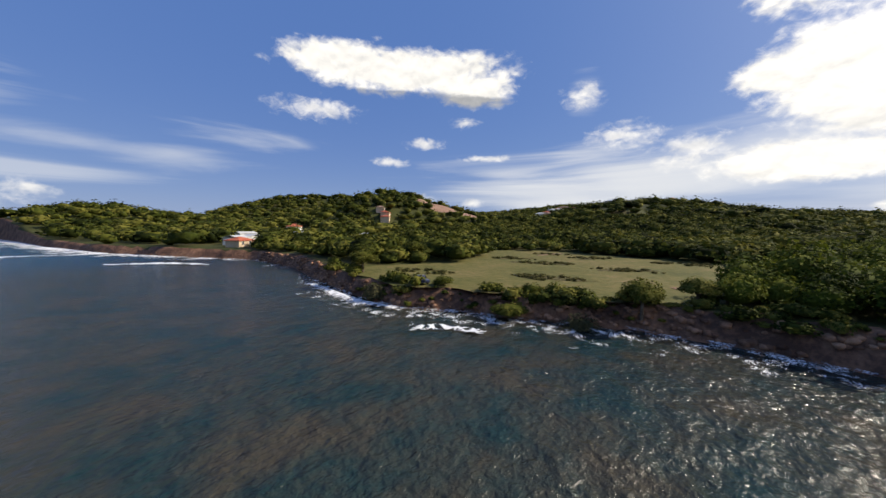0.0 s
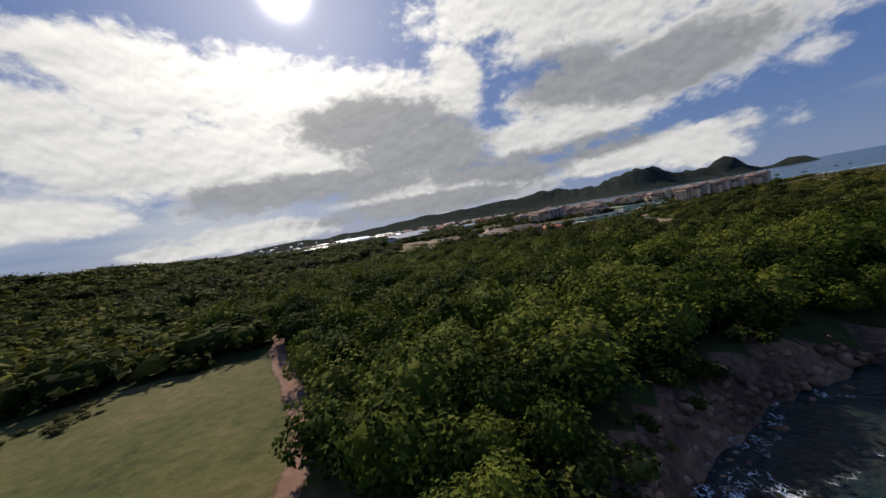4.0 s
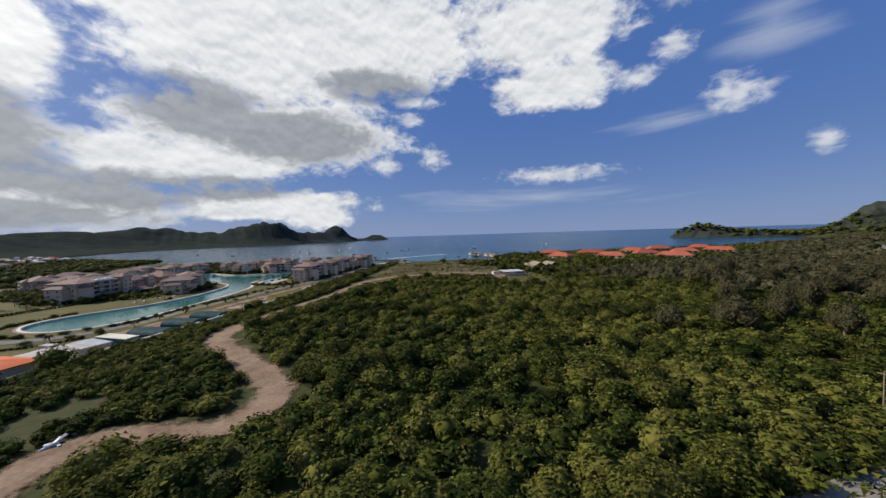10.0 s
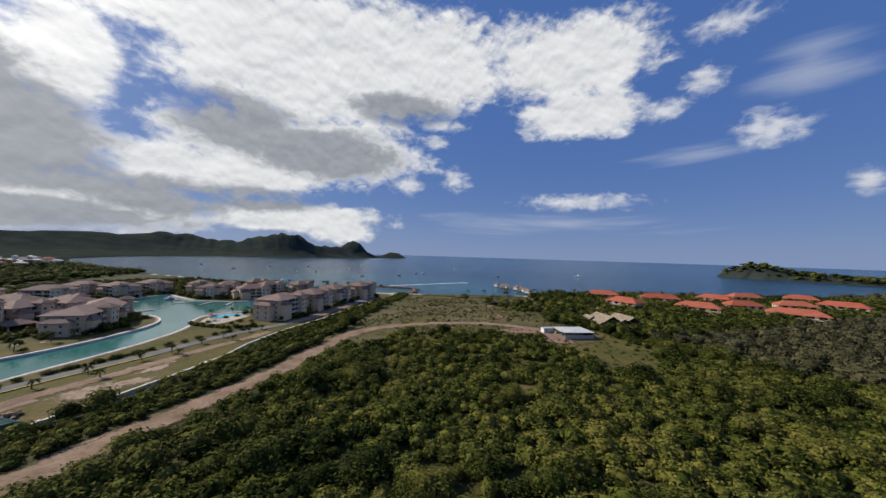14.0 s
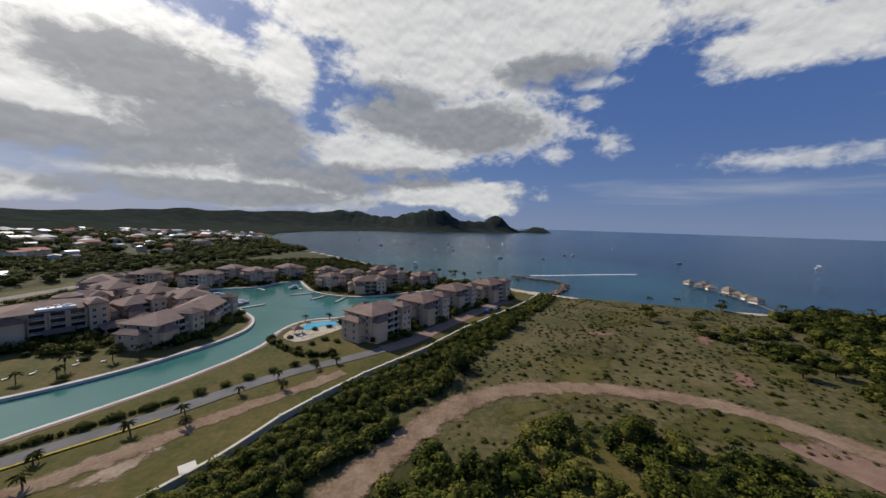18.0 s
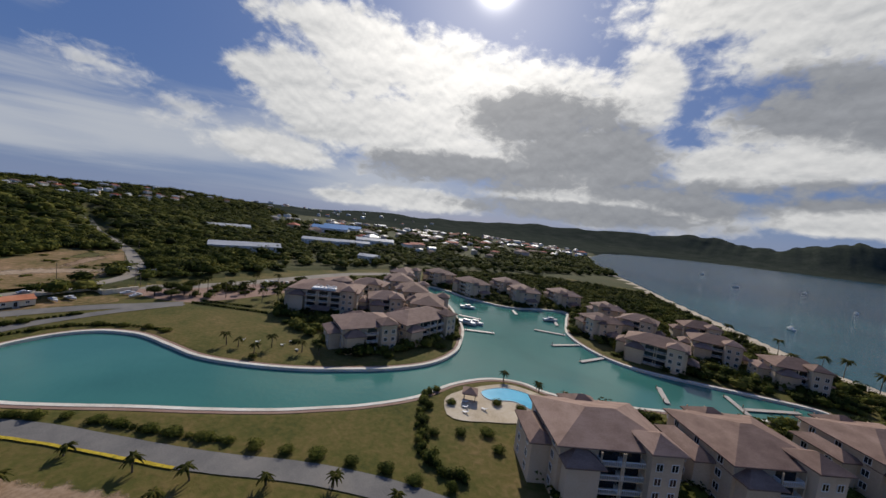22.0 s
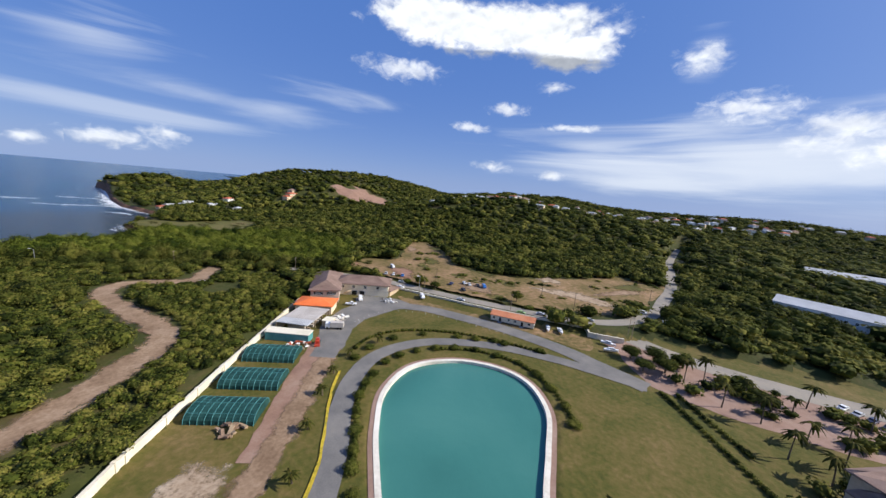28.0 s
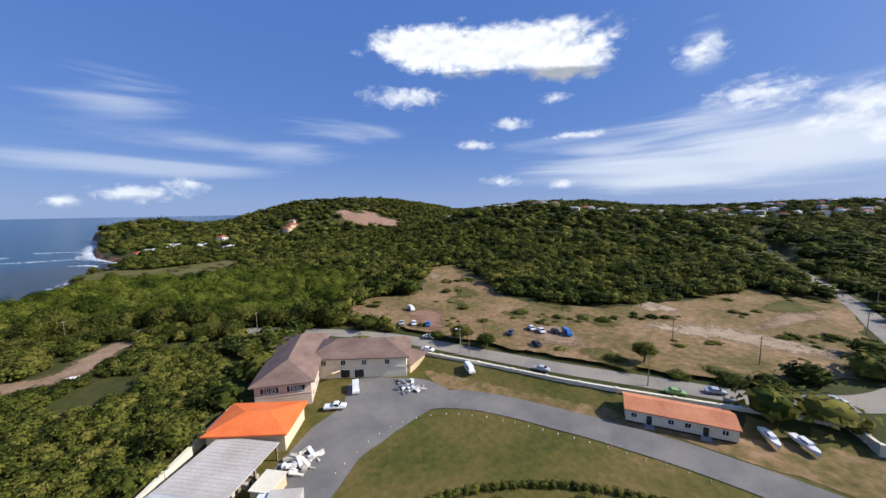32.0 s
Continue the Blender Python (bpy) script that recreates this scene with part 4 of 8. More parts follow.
def stamp(name, protos, places, mat, label, category):
    """One mesh of many clumps: rows of x, y, z of the middle, radius, height factor, turn."""
    rng = np.random.default_rng(len(places))
    pick = rng.integers(0, len(protos), len(places))
    vs, fs, base = [], [], 0
    for k, (pv, pf) in enumerate(protos):
        p = places[pick == k]
        if not len(p):
            continue
        c, s = np.cos(p[:, 5])[:, None], np.sin(p[:, 5])[:, None]
        x, y, z = pv[None, :, 0], pv[None, :, 1], pv[None, :, 2]
        wide = rng.uniform(0.8, 1.25, (len(p), 1))
        X = (c * x * wide - s * y / wide) * p[:, 3:4] + p[:, 0:1]
        Y = (s * x * wide + c * y / wide) * p[:, 3:4] + p[:, 1:2]
        Z = z * p[:, 3:4] * p[:, 4:5] + p[:, 2:3]
        vs.append(np.stack([X, Y, Z], -1).reshape(-1, 3))
        fs.append((pf[None] + base + (np.arange(len(p)) * len(pv))[:, None, None]).reshape(-1, 3))
        base += len(p) * len(pv)
    v, f = np.concatenate(vs), np.concatenate(fs)
    me = bpy.data.meshes.new(name)
    me.vertices.add(len(v))
    me.vertices.foreach_set("co", v.astype(np.float32).ravel())
    me.loops.add(f.size)
    me.loops.foreach_set("vertex_index", f.astype(np.int32).ravel())
    me.polygons.add(len(f))
    me.polygons.foreach_set("loop_start", (np.arange(len(f)) * 3).astype(np.int32))
    me.update(calc_edges=True)
    me.materials.append(mat)
    if mat.name.endswith("leaves"):
        tone = np.concatenate([np.repeat(t, len(protos[k][0])) for k in range(len(protos)) if (pick == k).any() for t in (rng.normal(0.0, 0.1, (pick == k).sum()) + 0.09 * wobble(places[pick == k][:, 0], places[pick == k][:, 1], 11.0),)])
        me.attributes.new("tone", "FLOAT", "POINT").data.foreach_set("value", np.clip(tone, -0.28, 0.3).astype(np.float32))
    return tagged(new(name, me), label, category, kind="stuff")


def scatter(x0, y0, x1, y1, step, seed, keep):
    rng = np.random.default_rng(seed)
    xs, ys = np.meshgrid(np.arange(x0, x1, step), np.arange(y0, y1, step), indexing="ij")
    xs = (xs + rng.uniform(-0.48, 0.48, xs.shape) * step).ravel()
    ys = (ys + rng.uniform(-0.48, 0.48, ys.shape) * step).ravel()
    k = keep(xs, ys)
    return xs[k], ys[k], rng


def rows_of(xs, ys, rng, r0, r1, tall, sink=0.25):
    r = rng.uniform(r0, r1, len(xs))
    t = tall * rng.uniform(0.8, 1.25, len(xs))
    return np.c_[xs, ys, height(xs, ys) + r * t * 0.75 * (1 - sink) , r, t, rng.uniform(0, 6.28, len(xs))]


OPEN = [(STREET[:7], 4.6), (STREET[6:14], 3.4), (STREET[13:], 5.5), (GATE_ROAD, 9.0), (DIRT, 6.2), (TRAIL, 3.0)]
HOMES = [(-223, -421, 15), (-213, -412, 12), (-139, -432, 11), (-128, -424, 11), (-242, -530, 16), (-230, -518, 14), (-336, -500, 15), (-324, -490, 14), (-342, -514, 10), (-168, -470, 11), (-180, -500, 11), (-150, -455, 11), (-205, -470, 11)]
DUMP = [(-107, -60), (-96, -48), (-100, -40), (-112, -44), (-118, -54)]


def wild(x, y):
    """Where scrub may grow."""
    k = (signed(x, y, COAST) > 6) & (signed(x, y, PRECINCT) < -2.5) & ~inside(x, y, FIELD) & ~inside(x, y, CLEARING) & ~inside(x, y, MEADOW)
    for line, gap in OPEN:
        k &= dist_line(x, y, line) > gap
    for hx, hy, gap in HOMES:
        k &= np.hypot(x - hx, y - hy) > gap
    return k & ~inside(x, y, HOTEL) & (signed(x, y, DUMP) < 0)


HOTEL = [(146, 92), (150, 40), (200, 20), (300, 10), (520, -20), (640, 40), (520, 100), (420, 145), (330, 195), (236, 205), (190, 130)]
GROVE = [(-205, -200), (-150, -215), (-104, -246), (-90, -222), (-60, -196), (-20, -178), (10, -166), (20, -158), (-20, -150), (-60, -141), (-96, -127), (-125, -110), (-156, -80), (-190, -70), (-230, -130)]
LOW = [(-127, -18), (-109, 0), (-61, 50), (-36, 82), (-26, 100), (-9, 126), (13, 149), (36, 178), (85, 232), (110, 270), (119, 259), (90, 217), (62, 188), (38, 153), (16, 124), (-2, 104), (-10, 90), (-28, 54), (-60, 26), (-76, 12), (-80, -20), (-88, -60), (-110, -80), (-140, -60)]
grove_p = [clump(90 + s, 820, 0.72, 0.075) for s in range(4)]
near_p = [clump(s, 460, 0.66, 0.09) for s in range(4)]
low_p = [clump(20 + s, 120, 0.8, 0.165) for s in range(3)]
mid_p = [clump(40 + s, 60, 0.72, 0.2) for s in range(3)]
far_p = [clump(60 + s, 34, 0.72, 0.2) for s in range(3)]

xs, ys, rng = scatter(-240, -260, 30, -60, 4.4, 3, lambda x, y: wild(x, y) & inside(x, y, GROVE))
stamp("coastal_grove", grove_p, rows_of(xs, ys, rng, 2.3, 4.9, 1.2), L_BRIGHT, "dense bright green broad-leaved coastal trees", "trees")
core = lambda x, y: wild(x, y) & ~inside(x, y, GROVE) & ~inside(x, y, LOW) & (x > -122) & (x < 250) & (y < 230)
xs, ys, rng = scatter(-122, -165, 250, 200, 4.7, 4, lambda x, y: core(x, y) & (wobble(x, y, 16, 1.0) > 0.28) & ~inside(x, y, SHORT) & (x < 165))
stamp("dark_scrub", near_p, rows_of(xs, ys, rng, 2.2, 4.9, 1.0), L_DARK, "dense dark green scrub of thorny trees", "scrub")
xs, ys, rng = scatter(-122, -165, 250, 200, 3.6, 5, lambda x, y: core(x, y) & (((wobble(x, y, 16, 1.0) <= 0.28) & ~inside(x, y, SHORT)) | (inside(x, y, SHORT) & (wobble(x, y, 7, 0.4) > -0.36))) & (x < 165))
stamp("green_scrub", low_p, rows_of(xs, ys, rng, 1.4, 3.2, 0.85), L_MID, "mid green tangled scrub", "scrub")
xs, ys, rng = scatter(-145, -85, 130, 275, 2.7, 6, lambda x, y: wild(x, y) & inside(x, y, LOW))
stamp("low_scrub", low_p, rows_of(xs, ys, rng, 1.3, 2.1, 0.95), L_MID, "low dense leafy scrub along the boundary wall", "scrub")
xs, ys, rng = scatter(165, -165, 420, 190, 6.0, 7, lambda x, y: wild(x, y) & ~inside(x, y, LOW))
stamp("causeway_scrub", mid_p, rows_of(xs, ys, rng, 2.6, 4.6, 1.1), L_GREY, "grey-green feathery trees on the causeway", "trees")
band = lambda x, y: wild(x, y) & ~inside(x, y, GROVE) & ~inside(x, y, LOW) & (x <= -122)
xs, ys, rng = scatter(-470, -430, -118, 190, 6.2, 8, lambda x, y: band(x, y) & (wobble(x, y, 30, 2.0) > -0.1))
stamp("inland_woods", mid_p, rows_of(xs, ys, rng, 3.0, 6.2, 0.95), L_DARK, "dark green thorn woods on the low hills", "woods")
xs, ys, rng = scatter(-470, -430, -118, 190, 6.0, 9, lambda x, y: band(x, y) & (wobble(x, y, 30, 2.0) <= -0.1))
stamp("inland_scrub", mid_p, rows_of(xs, ys, rng, 2.6, 4.4, 0.8), L_MID, "mid green scrub on the low hills", "scrub")
TOWN = [(-330, 420), (-700, 300), (-1100, 420), (-900, 1200), (-480, 1200), (-300, 760)]
ridge_rng = random.Random(77)
RIDGE = []
for k in range(120):
    a = ridge_rng.random()
    if k < 85:
        RIDGE.append((-640 - 640 * a + ridge_rng.uniform(-50, 50), -330 + 500 * a + ridge_rng.uniform(-130, 130)))
    else:
        RIDGE.append((ridge_rng.uniform(-2000, -1200), ridge_rng.uniform(100, 1500)))


def apart(x, y, spots, gap):
    k = np.ones(np.shape(x), bool)
    for hx, hy in spots:
        k &= np.hypot(x - hx, y - hy) > gap
    return k


outer = lambda x, y: apart(x, y, RIDGE, 13) & (np.min([np.hypot(x - hx, y - hy) - gap for hx, hy, gap in HOMES], axis=0) > 3) & (signed(x, y, COAST) > 8) & ((x < -470) | (y < -430) | (y > 190)) & (dist_line(x, y, STREET) > 8) & (signed(x, y, BROWN) < -7) & (signed(x, y, PRECINCT) < -6)
xs, ys, rng = scatter(-1300, -1120, -100, -430, 14.5, 10, lambda x, y: outer(x, y))
stamp("north_hill_woods", far_p, rows_of(xs, ys, rng, 6.0, 10.0, 0.8), L_DARK, "dark green woods on the northern hills", "woods")
xs, ys, rng = scatter(-1500, -430, -470, 500, 15.5, 11, lambda x, y: outer(x, y) & ~inside(x, y, TOWN))
stamp("east_hill_woods", far_p, rows_of(xs, ys, rng, 6.0, 11.0, 0.8), L_DARK, "dark green woods on the eastern ridge", "woods")
xs, ys, rng = scatter(-900, 190, -90, 1000, 12.0, 12, lambda x, y: outer(x, y) & (x < -255 + 0.25 * (y - 300)) & (~inside(x, y, TOWN) | (wobble(x, y, 40, 1.0) > -0.05)))
stamp("south_woods", far_p, rows_of(xs, ys, rng, 4.5, 8.0, 0.85), L_DARK, "dark green woods behind the bay beach", "woods")
xs, ys, rng = scatter(420, -160, 1330, 120, 13.0, 13, lambda x, y: (signed(x, y, COAST) > 8) & (dist_line(x, y, STREET) > 9) & ~inside(x, y, HOTEL))
stamp("far_causeway_woods", far_p, rows_of(xs, ys, rng, 4.5, 7.5, 0.9), L_GREY, "grey-green trees along the far causeway", "woods")
xs, ys, rng = scatter(1330, -100, 1495, 510, 17.0, 14, lambda x, y: (signed(x, y, COAST) > 6) & (np.hypot(x - 1425, y + 20) > 45))
stamp("island_woods", far_p, rows_of(xs, ys, rng, 8.0, 12.0, 0.7), L_DARK, "dark green woods of the rocky island", "woods")

def street_row(line, lo, hi, step, seed, r0, r1, tall):
    p = smooth_line(line, step)
    t = np.gradient(p, axis=0)
    t /= np.linalg.norm(t, axis=1)[:, None]
    rng = np.random.default_rng(seed)
    q = p + np.stack([-t[:, 1], t[:, 0]], 1) * rng.uniform(lo, hi, len(p))[:, None]
    return rows_of(q[:, 0], q[:, 1], rng, r0, r1, tall)


stamp("street_canopy", grove_p, np.concatenate([street_row(STREET[7:14], 6.0, 9.0, 4.2, 61, 3.4, 5.2, 1.35), street_row(STREET[8:13], -9.0, -6.5, 4.6, 62, 2.8, 4.2, 1.2)]), L_DARK, "taller dark trees lining the street through the scrub", "trees")
GARDENS = [[(-90, 160), (-84, 190), (-96, 226), (-140, 252), (-186, 266), (-216, 288), (-228, 230), (-196, 196), (-176, 160), (-146, 150), (-118, 156)],
           [(-200, 286), (-118, 298), (-95, 332), (-66, 284), (-10, 275), (28, 295), (96, 296), (40, 356), (-80, 515), (-200, 465), (-255, 330)],
           [(-24, 212), (12, 252), (34, 290), (90, 290), (84, 250), (46, 225), (22, 194), (4, 172), (-4, 164), (-22, 170), (-30, 196)]]
LAND_W = 3.6


def garden(x, y):
    k = np.zeros(np.shape(x), bool)
    for g in GARDENS:
        k |= inside(x, y, g)
    return k & (signed(x, y, LAGOON) < -LAND_W) & (dist_line(x, y, DRIVE) > 5.5) & (signed(x, y, COAST) > 23) & (wobble(x, y, 9, 1.0) > -0.55)


xs, ys, rng = scatter(-260, 145, 100, 520, 4.3, 21, garden)
stamp("resort_gardens", mid_p, rows_of(xs, ys, rng, 1.5, 3.4, 1.05), L_DARK, "dark garden trees and shrubs between the resort buildings", "gardens")
hedge = street_row([(-58, 173), (-53, 166), (-46, 159), (-38, 153), (-30, 150), (-24, 153)], -1.6, 1.6, 1.2, 63, 0.9, 1.6, 1.0)
stamp("terrace_hedge", low_p, hedge, L_DARK, "dark clipped hedge between the pool terrace and the lawn", "hedge")
COURT = [(-192, 130), (-212, 112), (-220, 150), (-232, 188), (-214, 206), (-196, 172)]
xs, ys, rng = scatter(-235, 105, -185, 212, 4.6, 24, lambda x, y: inside(x, y, COURT) & (wobble(x, y, 6, 1.5) > 0.05) & (dist_line(x, y, GATE_ROAD) > 7))
stamp("court_planting", mid_p, rows_of(xs, ys, rng, 1.6, 3.2, 1.0), L_DARK, "dark trees and shrubs of the gate court's planting beds", "gardens")
WINGS = [(262, 112), (296, 70), (330, 118), (352, 60), (392, 96), (330, 20), (404, 40), (450, 92), (452, 20), (500, 60), (300, 160)]


def hotel_gap(x, y):
    k = inside(x, y, HOTEL) & (signed(x, y, COAST) > 12) & (np.hypot(x - 176, y - 64) > 15)
    for wx, wy in WINGS:
        k &= (np.abs(x - wx) > 10) | (np.abs(y - wy) > 15)
    return k


xs, ys, rng = scatter(146, -25, 640, 210, 6.0, 22, hotel_gap)
stamp("hotel_gardens", mid_p, rows_of(xs, ys, rng, 3.0, 5.2, 1.1), L_DARK, "dark trees filling the hotel gardens", "gardens")
xs, ys, rng = scatter(150, 90, 250, 215, 6.0, 23, lambda x, y: inside(x, y, MEADOW) & (y < 175) & (x > 158) & (wobble(x, y, 13, 2.0) > -0.2))
stamp("meadow_thicket", mid_p, rows_of(xs, ys, rng, 2.2, 3.8, 0.9), L_DARK, "dark thicket between the meadow and the hotel", "scrub")

# ---- parts shared by buildings ----
def hip(bm, w, d, z, rise, over, cx=0.0, cy=0.0, mi=0, thick=0.3):
    """A hipped roof over a w x d plan, its ridge along the longer side, with a fascia."""
    a, b = w / 2 + over, d / 2 + over
    r = max(a - b, 0.0) if a >= b else 0.0
    s = max(b - a, 0.0) if b > a else 0.0
    low = [bm.verts.new((cx + x, cy + y, z - thick)) for x, y in ((-a, -b), (a, -b), (a, b), (-a, b))]
    eave = [bm.verts.new((cx + x, cy + y, z)) for x, y in ((-a, -b), (a, -b), (a, b), (-a, b))]
    e0, e1 = bm.verts.new((cx - r, cy - s, z + rise)), bm.verts.new((cx + r, cy + s, z + rise))
    if a >= b:
        fs = [(eave[0], eave[1], e1, e0), (eave[1], eave[2], e1), (eave[2], eave[3], e0, e1), (eave[3], eave[0], e0)]
    else:
        fs = [(eave[0], eave[1], e0), (eave[1], eave[2], e1, e0), (eave[2], eave[3], e1), (eave[3], eave[0], e0, e1)]
    for i in range(4):
        fs.append((low[i], low[(i + 1) % 4], eave[(i + 1) % 4], eave[i]))
    fs.append(tuple(low[::-1]))
    for f in fs:
        bm.faces.new(f).material_index = mi


def gable(bm, w, d, z, rise, over, cx=0.0, cy=0.0, thick=0.25, mi=0):
    a, b = w / 2 + over, d / 2 + over
    top = [(-a, -b, z), (-a, 0, z + rise), (-a, b, z), (a, -b, z), (a, 0, z + rise), (a, b, z)]
    v = [bm.verts.new((cx + x, cy + y, q)) for x, y, q in top] + [bm.verts.new((cx + x, cy + y, q - thick)) for x, y, q in top]
    for f in ((0, 3, 4, 1), (1, 4, 5, 2), (6, 7, 10, 9), (7, 8, 11, 10), (0, 6, 9, 3), (2, 5, 11, 8), (0, 1, 7, 6), (1, 2, 8, 7), (3, 9, 10, 4), (4, 10, 11, 5)):
        bm.faces.new([v[i] for i in f]).material_index = mi


def one(bm, mats):
    me = bpy.data.meshes.new("part")
    bm.to_mesh(me)
    bm.free()
    for m in mats:
        me.materials.append(m)
    return me


# a window 1.5 wide, looking along -y: a frame with one mullion round two recessed panes
def window_mesh(frame_too, panes_too):
    bm = bmesh.new()
    xs, zs = (-0.75, -0.64, -0.04, 0.04, 0.64, 0.75), (-0.85, -0.72, 0.72, 0.85)
    got = {}

    def vert(i, k, y):
        if (i, k, y) not in got:
            got[i, k, y] = bm.verts.new((xs[i], y, zs[k]))
        return got[i, k, y]

    def cell(i, k, y, mi):
        bm.faces.new((vert(i, k, y), vert(i + 1, k, y), vert(i + 1, k + 1, y), vert(i, k + 1, y))).material_index = mi

    for i in range(5):
        for k in range(3):
            pane = k == 1 and i in (1, 3)
            if pane and panes_too:
                cell(i, k, -0.01, 1 if frame_too else 0)
            if frame_too and not pane:
                cell(i, k, -0.06, 0)
            if frame_too and pane:
                ring = ((i, k), (i + 1, k), (i + 1, k + 1), (i, k + 1))
                for a, b in zip(ring, ring[1:] + ring[:1]):
                    bm.faces.new((vert(*a, -0.06), vert(*b, -0.06), vert(*b, -0.01), vert(*a, -0.01)))
    if frame_too:
        rim = [(i, 0) for i in range(6)] + [(5, 1), (5, 2)] + [(i, 3) for i in range(5, -1, -1)] + [(0, 2), (0, 1)]
        for a, b in zip(rim, rim[1:] + rim[:1]):
            bm.faces.new((vert(*b, -0.06), vert(*a, -0.06), vert(*a, 0.05), vert(*b, 0.05)))
    return bm


WINDOW = one(window_mesh(True, True), [M_WHITE, M_DARK])
WINDOW_FRAME, PANES = one(window_mesh(True, False), [M_WHITE]), one(window_mesh(False, True), [M_DARK])
bm = bmesh.new()
door = [bm.verts.new((x, y, z)) for x, y, z in ((-1.5, -0.08, 0), (-1.5, -0.08, 2.5), (1.5, -0.08, 2.5), (1.5, -0.08, 0), (1.3, -0.08, 0), (1.3, -0.08, 2.3), (-1.3, -0.08, 2.3), (-1.3, -0.08, 0), (-1.3, -0.02, 0), (-1.3, -0.02, 2.3), (1.3, -0.02, 2.3), (1.3, -0.02, 0))]
for f, mi in (((0, 7, 6, 1), 0), ((1, 6, 5, 2), 0), ((2, 5, 4, 3), 0), ((7, 8, 9, 6), 0), ((6, 9, 10, 5), 0), ((5, 10, 11, 4), 0), ((8, 11, 10, 9), 1)):
    bm.faces.new([door[i] for i in f]).material_index = mi
DOORWAY = one(bm, [M_WHITE, M_DARK])
SLAB = one(boxes((-2.6, -1.7, -0.22, 2.6, 0.0, 0.0), (-2.6, -1.72, 0, -2.35, -1.48, 2.7), (2.35, -1.72, 0, 2.6, -1.48, 2.7)), [M_CREAM])
bm = boxes((-2.35, -1.7, 0.85, 2.35, -1.58, 1.0), (-2.6, -1.48, 0.0, -2.45, 0, 1.0), (2.45, -1.48, 0.0, 2.6, 0, 1.0))
for i in range(11):
    add_box(bm, -2.3 + i * 0.46 - 0.04, -1.69, 0, -2.3 + i * 0.46 + 0.04, -1.62, 0.86)
RAILING = one(bm, [M_WHITE])
GLASS_DOOR = one(boxes((-2.2, -0.03, 0, 2.2, 0.02, 2.3)), [M_DARK])


def put_window(ob, m, near=True):
    if not near:
        return piece("window", WINDOW, ob, m)
    w = piece("window", WINDOW_FRAME, ob, m)
    piece("pane", PANES, w)
    return w


def put_balcony(ob, m):
    b = piece("balcony", SLAB, ob, m)
    piece("railing", RAILING, b)
    piece("glass_door", GLASS_DOOR, b)


